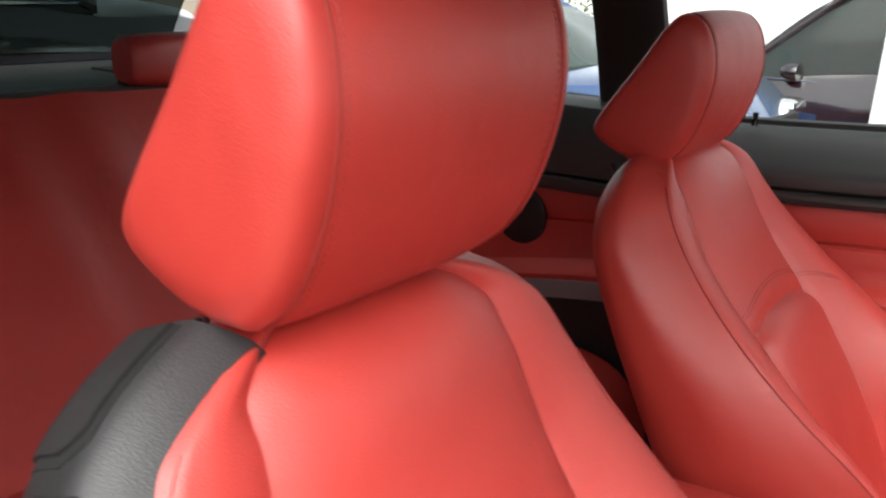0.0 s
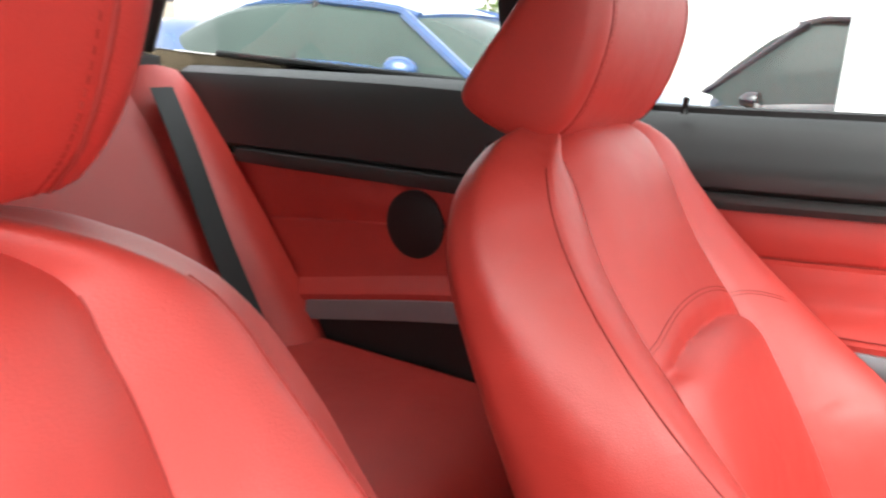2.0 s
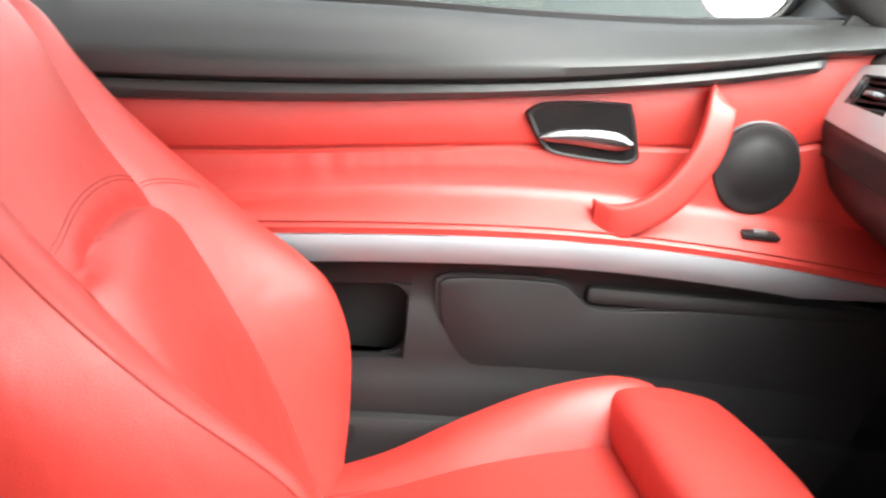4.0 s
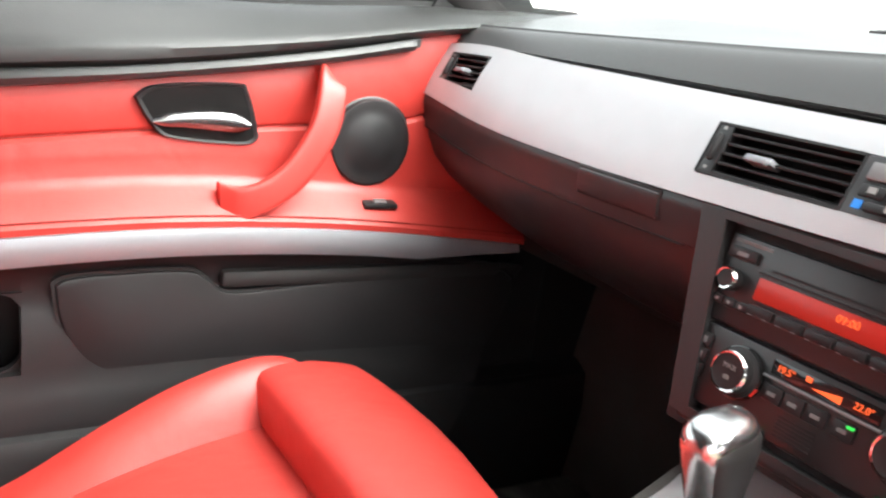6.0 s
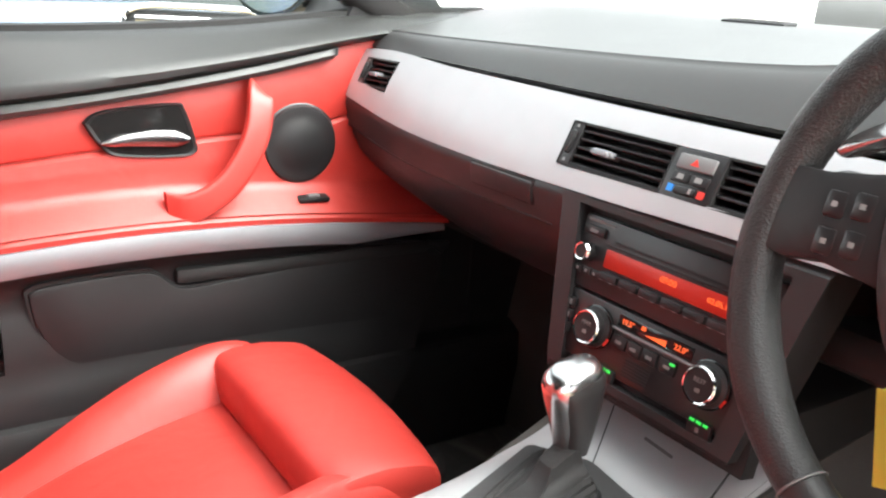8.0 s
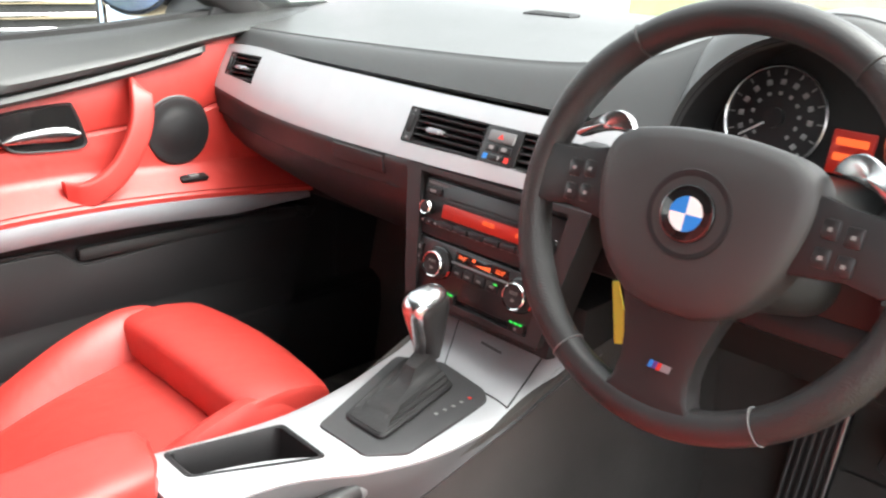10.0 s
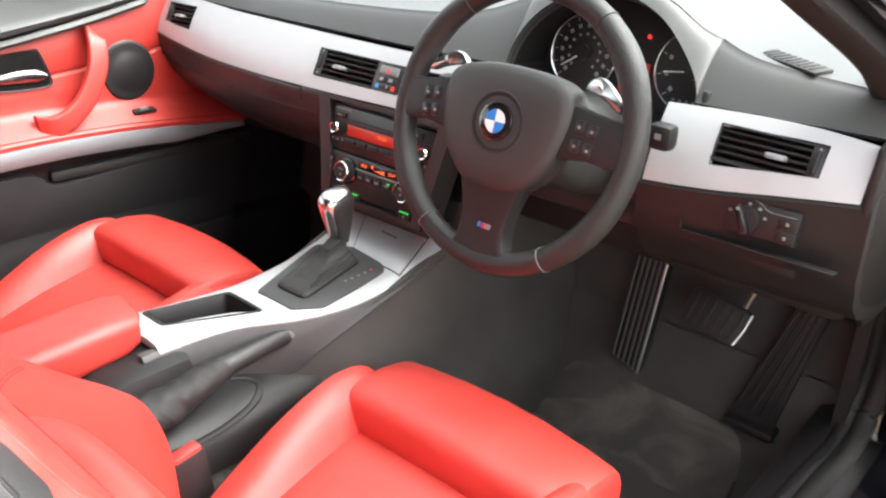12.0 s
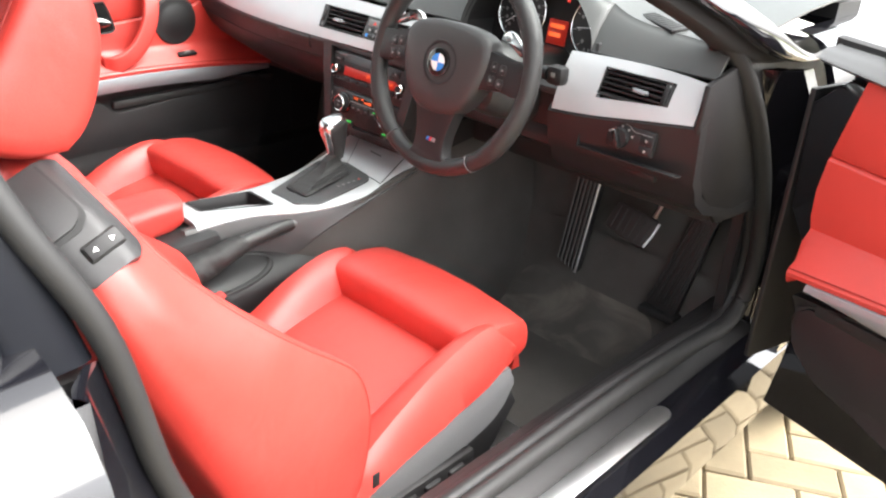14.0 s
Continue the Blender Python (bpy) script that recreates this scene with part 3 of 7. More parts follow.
def quad(m, pts, z):
    return [m @ Vector((x, y, z)) for x, y in pts]


surround = holed(xs_between(-1, 1, 12), [0, 0.5, 0.9, 0.94, 1], lambda u, v: tuple(sm @ Vector((u * (0.116 + 0.038 * v) * (1.0), -0.054 + 0.184 * v, 0.004 * v - 0.18 * max(0.0, v - 0.94)))), [(-0.82, 0.82, 0.04, 0.9)], tr @ Vector((0, 0, -0.05)))
part("surround", surround, SOFT, st, "black soft surround flaring up to the vents")
part("backing", plate(sm, -0.125, -0.066, 0.125, 0.114, -0.03, -0.012, 0), DARK, st)
rad = part("radio", plate(sm, -0.117, 0.030, 0.117, 0.104, -0.02, -0.004, 0.002), PANEL, st, "black radio with a red display")
part("cd_slot", plate(sm, -0.070, 0.083, 0.075, 0.0855, -0.005, -0.0034, 0.0005), DARK, rad)
part("slot_lip", plate(sm, -0.080, 0.0785, 0.085, 0.081, -0.005, -0.0025, 0.0008), HARD, rad)
part("mode_button", plate(sm, -0.113, 0.084, -0.084, 0.094, -0.005, -0.001, 0.0015), HARD, rad)
part("symbol", plate(sm, -0.104, 0.087, -0.093, 0.0905, -0.001, -0.0006, 0), GREYPL, rad)
part("maker_bar", plate(sm, -0.112, 0.0975, -0.075, 0.1005, -0.004, -0.0036, 0), GREYPL, rad)
part("eject_button", plate(sm, 0.068, 0.086, 0.092, 0.097, -0.005, -0.001, 0.0015), HARD, rad)
part("symbol", plate(sm, 0.078, 0.0895, 0.082, 0.0930, -0.001, -0.0006, 0), WHITEINK, rad)
dp = part("display", plate(sm, -0.078, 0.0575, 0.083, 0.0760, -0.006, -0.0032, 0.001), REDGLOW, rad, "glowing red radio display")
words("09:00", on(sm, 0.004, 0.0685, -0.0028), 0.0088, REDTEXT, dp, "clock_text")
words("02.05.14", on(sm, 0.062, 0.0672, -0.0028), 0.0075, REDTEXT, dp, "date_text")
for kx, ky in ((-0.101, 0.0665), (0.101, 0.0665)):
    k = part("knob", lathe([(0.0, 0.0), (0.0095, 0.0), (0.009, 0.010), (0.0075, 0.0115), (0.0, 0.0115)], on(sm, kx, ky, -0.004), 28), HARD, rad)
    part("ring", lathe([(0.0095, 0.0085), (0.0102, 0.0095), (0.0088, 0.0122), (0.0074, 0.0118)], on(sm, kx, ky, -0.004), 28), CHROME, k, "chrome ring")
for k in range(6):
    x0 = -0.077 + k * 0.0268
    b = part("preset_button", plate(sm, x0, 0.0455, x0 + 0.0245, 0.0540, -0.006, 0.0015, 0.0018), HARD, rad)
    part("dash_mark", plate(sm, x0 + 0.003, 0.0455, x0 + 0.007, 0.0464, 0.0013, 0.0018, 0), GREYPL, b)
    part("dash_mark", plate(sm, x0 + 0.017, 0.0455, x0 + 0.021, 0.0464, 0.0013, 0.0018, 0), GREYPL, b)
for x0 in (-0.113, -0.101, -0.089, 0.088, 0.1015):
    b = part("small_button", plate(sm, x0, 0.044, x0 + 0.011, 0.0515, -0.006, -0.001, 0.0012), HARD, rad)
    part("symbol", plate(sm, x0 + 0.0035, 0.0465, x0 + 0.0065, 0.049, -0.001, -0.0006, 0), WHITEINK, b)
hv = part("climate_panel", plate(sm, -0.119, -0.040, 0.119, 0.027, -0.02, -0.004, 0.003), PANEL, st, "black climate panel with two dials")
for kx, ky in ((-0.064, -0.001), (0.076, -0.001)):
    mk = on(sm, kx, ky, -0.004)
    kn = part("knob", lathe([(0.0, 0.0), (0.0205, 0.0), (0.0205, 0.006), (0.017, 0.008), (0.0165, 0.016), (0.0, 0.0165)], mk, 36), HARD, hv)
    part("ring", lathe([(0.0150, 0.0155), (0.0168, 0.0150), (0.0172, 0.0165), (0.0160, 0.0180), (0.0148, 0.0175)], mk, 36), CHROME, kn, "chrome ring")
    part("collar", lathe([(0.0205, 0.0), (0.0222, 0.0), (0.0222, 0.004), (0.0205, 0.0045)], mk, 36), GLOSSB, kn)
    words("REST" if kx > 0 else "MAX", on(mk, 0, 0.004, 0.0168), 0.0060, GREYPL, kn)
    part("symbol", plate(mk, -0.0025, -0.0065, 0.0025, -0.003, 0.0165, 0.0171, 0), GREYPL, kn)
    part("red_mark", plate(mk @ Matrix.Rotation(radians(-25), 4, "Z"), 0.0206, -0.004, 0.0222, 0.004, 0.003, 0.0052, 0), REDINK, kn)
hd = part("display", plate(sm, -0.040, 0.009, 0.052, 0.0225, -0.006, -0.0034, 0.001), GLOSSB, hv, "black strip display with red figures")
words("19.5°", on(sm, -0.027, 0.0160, -0.0030), 0.0075, REDTEXT, hd, "temperature_text")
words("22.0°", on(sm, 0.038, 0.0160, -0.0030), 0.0075, REDTEXT, hd, "temperature_text")
part("fan_bar", prism([sm @ Vector(p) for p in ((-0.004, 0.0135, -0.003), (0.021, 0.0115, -0.003), (0.021, 0.0175, -0.003))], tr @ Vector((0, 0, 0.0004))), REDTEXT, hd)
part("fan_mark", plate(sm, -0.010, 0.0165, -0.005, 0.0205, -0.0034, -0.0028, 0), REDTEXT, hd)
part("display_lip", plate(sm, -0.044, 0.0060, 0.056, 0.0082, -0.005, -0.001, 0.0008), GREYPL, hv, "pale grey lip")
for k, x0 in enumerate((-0.040, -0.021, -0.001, 0.021)):
    b = part("button", plate(sm, x0, -0.011, x0 + 0.018, 0.0025, -0.006, -0.0015, 0.0012), HARD, hv)
    part("symbol", plate(sm, x0 + 0.005, -0.006, x0 + 0.0125, -0.003, -0.0015, -0.0011, 0), GREYPL, b)
part("led", plate(sm, 0.032, -0.0012, 0.038, 0.0012, -0.0022, -0.0008, 0.0004), GREENLED, hv, "lit green lamp")
for y0 in (0.006, -0.007, -0.020):
    for x0 in (-0.1125, 0.102):
        b = part("button", plate(sm, x0, y0, x0 + 0.014, y0 + 0.0115, -0.006, -0.0012, 0.001), HARD, hv)
        part("symbol", plate(sm, x0 + 0.004, y0 + 0.003, x0 + 0.010, y0 + 0.0085, -0.0012, -0.0008, 0), GREYPL, b)
part("led", plate(sm, -0.1135, -0.010, -0.1085, -0.0078, -0.0022, -0.0008, 0.0004), GREENLED, hv, "lit green lamp")
part("led", plate(sm, 0.1125, 0.0005, 0.1175, 0.0027, -0.0022, -0.0008, 0.0004), GREENLED, hv, "lit green lamp")
for k in range(6):
    part("speaker_slot", plate(sm, -0.020, -0.033 + k * 0.003, 0.012, -0.0315 + k * 0.003, -0.005, -0.0034, 0), DARK, hv)
for x0 in (-0.052, 0.066):
    b = part("seat_heater_button", plate(sm, x0, -0.048, x0 + 0.026, -0.0335, -0.006, -0.0005, 0.002), HARD, st)
    part("symbol", plate(sm, x0 + 0.011, -0.0445, x0 + 0.0145, -0.040, -0.0005, -0.0001, 0), GREYPL, b)
    for k in range(3):
        part("led", plate(sm, x0 + 0.003 + k * 0.0072, -0.0365, x0 + 0.0078 + k * 0.0072, -0.0340, -0.001, 0.0008, 0.0004), GREENLED, b, "lit green lamp")
part("tray_lip", plate(sm, -0.112, -0.060, 0.112, -0.0505, -0.09, -0.006, 0.003), HARD, st)
part("plinth", rbox((0.02, 0.70, 0.62), (0.23, 0.20, 0.14), 0.01), DARK, st)

# ---- steering wheel ----
sw = thing("steering_wheel", (0.365, 0.405, 0.905), "black leather three-spoke steering wheel with perforated grips and buttons", "steering wheel")
wm = tilted((0.366, 0.404, 0.904), 15)


def rim_arc(a0, a1, n):
    rings = []
    for k in range(n + 1):
        a = radians(a0 + (a1 - a0) * k / n)
        grip = 0.0018 * math.exp(-(((math.degrees(a) % 180) - 33) / 14) ** 2) + 0.0018 * math.exp(-(((math.degrees(a) % 180) - 147) / 14) ** 2)
        r = 0.0150 + grip
        rings.append([wm @ Vector(((0.1705 + r * math.cos(b)) * math.cos(a), (0.1705 + r * math.cos(b)) * math.sin(a), r * 1.05 * math.sin(b))) for b in [2 * math.pi * j / 18 for j in range(18)]])
    return loft(rings)


part("rim_top", rim_arc(55.4, 124.6, 26), WHEELLEATHER, sw)
part("rim_bottom", rim_arc(-122.6, -57.4, 26), WHEELLEATHER, sw)
part("rim_grip", rim_arc(-56.6, 54.6, 40), WHEELPERF, sw, "perforated black leather grip")
part("rim_grip", rim_arc(125.4, 236.6, 40), WHEELPERF, sw, "perforated black leather grip")
for a in (55, 125, 237, 303):
    c = wm @ Matrix.Rotation(radians(a), 4, "Z") @ Matrix.Translation((0.1705, 0, 0))
    part("rim_seam", tube([c @ Vector((0.0158 * math.cos(2 * math.pi * k / 20), 0, 0.0166 * math.sin(2 * math.pi * k / 20))) for k in range(20)], 0.0007, 6, True), GREYPL if a > 200 else GREYPAD, sw, "grey stitched seam")
pad = [(-0.070, 0.066), (-0.035, 0.072), (0, 0.0735), (0.035, 0.072), (0.070, 0.066), (0.088, 0.055), (0.095, 0.038), (0.094, 0.012), (0.086, -0.020), (0.070, -0.050), (0.045, -0.072), (0.018, -0.080), (-0.018, -0.080), (-0.045, -0.072), (-0.070, -0.050), (-0.086, -0.020), (-0.094, 0.012), (-0.095, 0.038), (-0.088, 0.055)]
pad = [(p.x, p.y) for p in smoothed([(x, y, 0) for x, y in pad] + [(pad[0][0], pad[0][1], 0)], 73)[:-1]]
rings = []
for f, z in ((1.0, -0.012), (1.0, 0.012), (0.985, 0.018), (0.95, 0.0225), (0.85, 0.0265), (0.6, 0.0295), (0.3, 0.0305), (0.02, 0.0305)):
    rings.append([wm @ Vector((x * f, (y + 0.003) * f - 0.003, z)) for x, y in pad])
airbag = part("airbag_cover", loft(rings), AIRBAG, sw, "charcoal padded airbag cover")
rm = on(wm, 0.002, 0.004, 0.0300)
part("emblem_dish", lathe([(0.0375, -0.002), (0.0365, 0.0012), (0.0345, 0.0014), (0.030, -0.0006), (0.026, -0.0010), (0.0, -0.0010)], rm, 40), HARD, airbag)
part("emblem_ring", lathe([(0.0, 0.0), (0.0235, 0.0), (0.0235, 0.0035), (0.0220, 0.0045), (0.0, 0.0040)], rm, 40), GLOSSB, airbag, "gloss black ring")
part("emblem_rim", lathe([(0.0228, 0.003), (0.0228, 0.0048), (0.0215, 0.0050), (0.0215, 0.004)], rm, 40), LEVER, airbag, "chrome rim")
for q in range(4):
    fan = [rm @ Vector((0, 0, 0.0042))] + [rm @ Vector((0.0145 * math.cos(radians(90 * q + 9 * k)), 0.0145 * math.sin(radians(90 * q + 9 * k)), 0.0042)) for k in range(11)]
    part("emblem_quarter", prism(fan, tr.to_4x4().to_3x3() @ Vector((0, 0, 0.0006))), WHITEFLAT if q % 2 == 0 else BLUEINK, airbag, "white quarter" if q % 2 == 0 else "blue quarter")
for s in (-1, 1):
    sp = [(0.080, 0.046), (0.110, 0.040), (0.138, 0.036), (0.160, 0.036), (0.164, -0.018), (0.150, -0.020), (0.125, -0.016), (0.080, -0.022)]
    rings = []
    for f, z in ((0.98, -0.012), (1.0, -0.004), (1.0, 0.010), (0.97, 0.0165), (0.80, 0.0185)):
        rings.append([wm @ Vector((s * (0.12 + (x - 0.12) * f), 0.01 + (y - 0.01) * f, z - 0.06 * (x - 0.08) * (z > 0))) for x, y in sp])
    spoke = part("side_spoke", loft(rings), HARD, sw)
    for bx, by in ((0.107, 0.020), (0.124, 0.018), (0.106, -0.002), (0.123, -0.004)):
        b = part("button", moved(rbox((0, 0, 0), (0.0135, 0.0165, 0.006), 0.0025), on(wm, s * bx, by, 0.0172 - 0.06 * (bx - 0.08))), PANEL, spoke, "small black button")
        part("symbol", moved(rbox((0, 0, 0), (0.0034, 0.0032, 0.0006), 0), on(wm, s * bx, by, 0.0205 - 0.06 * (bx - 0.08))), WHITEINK, spoke)
    pd = smoothed([(s * x, y, 0) for x, y in ((0.078, 0.066), (0.086, 0.081), (0.104, 0.088), (0.126, 0.079), (0.148, 0.060), (0.156, 0.047), (0.148, 0.042), (0.128, 0.053), (0.100, 0.062), (0.078, 0.066))], 40)[:-1]
    part("shift_paddle", loft([[wm @ Vector((s * 0.115 + (p.x - s * 0.115) * f * 0.74, 0.062 + (p.y - 0.065) * f * (0.78 if s > 0 else 0.66), z + 0.10 * (abs(p.x) - 0.115))) for p in pd] for f, z in ((0.90, -0.012), (1.0, -0.009), (1.0, -0.005), (0.93, -0.002), (0.5, 0.0), (0.02, 0.0005))]), SATIN, sw, "satin silver shift paddle")
low = [(-0.052, -0.060), (-0.043, -0.085), (-0.036, -0.110), (-0.034, -0.130), (-0.038, -0.150), (-0.056, -0.166), (0.056, -0.166), (0.038, -0.150), (0.034, -0.130), (0.036, -0.110), (0.043, -0.085), (0.052, -0.060)]
rings = [[wm @ Vector((x * f, y if f > 0.9 else y * 0.985, z + (y + 0.11) * 0.05)) for x, y in low] for f, z in ((0.98, -0.012), (1.0, -0.004), (1.0, 0.006), (0.96, 0.0115), (0.80, 0.0145))]
ls_ = part("lower_spoke", loft(rings), HARD, sw)
for k, mt in enumerate((BLUEINK, mat("badge_violet", (0.09, 0.04, 0.22), 0.4), REDINK, DULLSILVER)):
    x0 = -0.0040 + k * 0.0040
    part("badge_stripe", prism([wm @ Vector(p) for p in ((x0, -0.1285, 0.0135), (x0 + (0.0037 if k < 3 else 0.008), -0.1285, 0.0135), (x0 + 0.0015 + (0.0037 if k < 3 else 0.008), -0.1220, 0.0138), (x0 + 0.0015, -0.1220, 0.0138))], wm.to_3x3() @ Vector((0, 0, 0.0012))), mt, ls_)
part("hub", lathe([(0.05, -0.11), (0.055, -0.05), (0.06, -0.01), (0.0, -0.008)], wm, 24), HARD, sw)

col = thing("steering_column", (0.365, 0.52, 0.80), "black plastic steering column shroud with stalks", "steering column")
rings = []
for y, w, h, z in ((0.455, 0.040, 0.045, 0.885), (0.462, 0.052, 0.056, 0.880), (0.50, 0.060, 0.066, 0.868), (0.57, 0.066, 0.070, 0.850), (0.70, 0.07, 0.07, 0.83)):
    rings.append([(0.365 + w * math.copysign(abs(math.cos(a)) ** 0.6, math.cos(a)), y, z + h * math.copysign(abs(math.sin(a)) ** 0.6, math.sin(a))) for a in [2 * math.pi * k / 28 for k in range(28)]])
part("shroud", loft(rings), GREYPAD, col)
for s in (-1, 1):
    part("stalk", tube([(0.365 + s * 0.05, 0.495, 0.905), (0.365 + s * 0.12, 0.490, 0.910), (0.365 + s * 0.15, 0.487, 0.912)], [0.008, 0.009, 0.0135], 12), HARD, col)
    part("stalk_end", rbox((0.365 + s * 0.166, 0.485, 0.913), (0.032, 0.026, 0.032), 0.008), HARD, col)
    part("symbol", rbox((0.365 + s * 0.166, 0.4715, 0.915), (0.008, 0.0006, 0.007), 0), WHITEINK, col)
tag = thing("key_tag", (0.307, 0.44, 0.765), "yellow paper tag hanging under the steering column", "tag")
part("paper", prism([(0.269, 0.435, 0.812), (0.276, 0.435, 0.813), (0.301, 0.430, 0.757), (0.283, 0.430, 0.752)], (0.0005, 0.0012, 0)), YELLOW, tag)
part("cord", tube([(0.272, 0.436, 0.811), (0.300, 0.47, 0.842)], 0.0008, 6), YELLOW, tag)

# ---- floor and console ----
flo = tagged(part("floor", rbox((0, -0.05, 0.17), (1.50, 2.6, 0.06), 0.005), CARPET), "charcoal carpeted car floor", "floor", kind="structure")
bulk = tagged(part("footwell_bulkhead", slab([[(x, 0.93 + 0.10 * k / 6 + (0.05 * (k > 4)), 0.20 + 0.09 * k) for k in range(7)] for x in xs_between(-0.74, 0.74, 10)], (0, 0.04, 0)), CARPET), "charcoal carpet lining at the front of the footwells", "carpet", kind="structure")
tun = tagged(part("transmission_tunnel", loft([[(0.02 + sx * w, y, z) for sx, w, z in ((-1, 0.17, 0.19), (-1, 0.14, 0.34), (-1, 0.11, 0.42), (1, 0.11, 0.42), (1, 0.14, 0.34), (1, 0.17, 0.19))] for y in (-1.0, 0.2, 0.6, 0.95)]), CARPET), "charcoal carpeted transmission tunnel", "tunnel", kind="structure")

fm = thing("floor_mat", (0.42, 0.75, 0.20), "worn charcoal carpet mat in the driver's footwell", "floor mat")
toe = soft_table([0.0, 0.80, 0.84, 0.88, 0.92, 0.955], [0.200, 0.200, 0.215, 0.255, 0.320, 0.420])
tagged(part("toe_board", slab([[(x, y, toe(y)) for x in xs_between(0.13, 0.70, 8)] for y in xs_between(0.78, 0.955, 14)], (0, 0.02, -0.012)), CARPET), "charcoal carpet sloping up under the pedals", "carpet", kind="structure")
outline = eased([(0.195, 0.565), (0.590, 0.560), (0.604, 0.750), (0.590, 0.905), (0.195, 0.905)], 0.055, 8)
lo, hi = min(p[1] for p in outline), max(p[1] for p in outline)


def mat_width(y):
    """Left and right edge of the mat at a depth."""
    cut = []
    for p, q in zip(outline, outline[1:] + outline[:1]):
        if (p[1] - y) * (q[1] - y) <= 0 and p[1] != q[1]:
            cut.append(p[0] + (q[0] - p[0]) * (y - p[1]) / (q[1] - p[1]))
    return min(cut), max(cut)


grid = []
for i in range(41):
    y = lo + 0.0004 + (hi - lo - 0.0008) * (0.5 - 0.5 * math.cos(math.pi * i / 40))
    a, b = mat_width(y)
    grid.append([(a + (b - a) * j / 24, y, toe(y) + 0.007 + 0.0018 * math.sin(11 * (a + (b - a) * j / 24) + 5 * y) + 0.0012 * math.sin(37 * y)) for j in range(25)])
part("carpet", slab(grid, (0, 0, -0.006)), MATCARPET, fm)
part("edging", tube([(p[0], p[1], toe(p[1]) + 0.005) for p in outline if p[1] < 0.86 and p[0] > 0.26], 0.0036, 6), RUBBER, fm, "black bound edge")
fm2 = thing("floor_mat", (-0.42, 0.75, 0.20), "charcoal carpet mat in the passenger footwell", "floor mat")
part("carpet", rbox((-0.42, 0.70, 0.204), (0.44, 0.46, 0.008), 0.003), MATCARPET, fm2)

con = thing("centre_console", (0.02, 0.35, 0.20), "silver-topped centre console with a tray and black sides", "console")
edge_l = soft_table([0.05, 0.10, 0.20, 0.28, 0.36, 0.45, 0.53, 0.62], [-0.072, -0.072, -0.056, -0.052, -0.060, -0.075, -0.088, -0.096])
edge_r = soft_table([0.05, 0.10, 0.20, 0.28, 0.34, 0.40, 0.46, 0.53, 0.62], [0.052, 0.052, 0.064, 0.104, 0.124, 0.132, 0.134, 0.133, 0.132])
con_z = soft_table([0.05, 0.10, 0.20, 0.30, 0.40, 0.47, 0.55, 0.62], [0.590, 0.590, 0.589, 0.588, 0.591, 0.600, 0.622, 0.646])


def con_at(u, y):
    """u from the left edge (0) to the right edge (1) of the console's top."""
    x = edge_l(y) + (edge_r(y) - edge_l(y)) * u
    return (x, y, con_z(y) - 0.010 * abs(2 * u - 1) ** 6)


def u_of(x, y):
    return (x - edge_l(y)) / (edge_r(y) - edge_l(y))


def warp(u, y):
    """Slants the opening of the tray across the console."""
    k = max(0.0, min(1.0, (0.30 - y) / 0.045))
    lo = 0.25 + (0.17 + 0.05 * (y - 0.126) / 0.113 - 0.25) * k
    hi = 0.76 + (0.60 + 0.19 * (y - 0.126) / 0.113 - 0.76) * k
    return float(np.interp(u, [0, 0.25, 0.76, 1], [0, lo, hi, 1]))


us = [0, 0.02, 0.06, 0.12, 0.25, 0.4, 0.5, 0.6, 0.75, 0.88, 0.94, 0.98, 1]
part("silver_top", holed(us, xs_between(0.085, 0.615, 48), lambda u, y: con_at(warp(u, y), y), [(0.25, 0.76, 0.122, 0.246)], (0, 0, -0.012)), SILVER, con, "matt silver textured console top")
tray_rim = [(0.25, 0.122), (0.76, 0.122), (0.76, 0.246), (0.25, 0.246)]
tray_mid = sum((Vector(con_at(warp(u, y), y)) for u, y in tray_rim), Vector()) / 4
rings = []
for grow, depth in ((0.0035, -0.008), (0.0035, 0.0008), (0.0006, 0.0014), (-0.0012, 0.0), (-0.004, -0.030), (-0.010, -0.048)):
    corner = [Vector(con_at(warp(u, y), y)) for u, y in tray_rim]
    corner = [p + (p - tray_mid).normalized() * grow * 1.4 for p in corner]
    rings.append([(x, y, con_z(y) + depth) for x, y in eased([(p.x, p.y) for p in corner], 0.008, 4)])
bm = loft(rings, caps=False)
bm.faces.new([v for v in list(bm.verts)[-len(rings[-1]):]])
part("tray", bm, HARD, con, "open black storage tray")


side_low = soft_table([0.05, 0.15, 0.24, 0.32, 0.40, 0.48, 0.54, 0.71, 1.0], [0.525, 0.495, 0.478, 0.530, 0.563, 0.583, 0.598, 0.624, 0.64])


def side_wall(s, upper):
    rows = []
    e = edge_r if s > 0 else edge_l
    for y in xs_between(0.06, 0.64 if upper else 0.96, 24 if upper else 36):
        x, z, zl = e(y), con_z(y) - 0.010, side_low(y)
        if upper:
            rows.append([(x - s * 0.004, y, z + 0.002), (x + s * 0.001, y, z - 0.004), (x + s * 0.004, y, (z + zl) / 2), (x + s * 0.009, y, zl + 0.004), (x + s * 0.007, y, zl)])
        else:
            rows.append([(x + s * 0.004, y, zl + 0.012), (x + s * 0.007, y, zl - 0.004), (x + s * 0.015, y, zl - 0.06), (x + s * 0.03, y, 0.42), (x + s * 0.05, y, 0.30), (x + s * 0.06, y, 0.20)])
    return slab(rows, (-s * 0.012, 0, 0))


for side in (1, -1):
    part("side_panel", side_wall(side, True), CONSIDE, con, "grey satin side panel")
    part("lower_side", side_wall(side, False), CARPET, con)
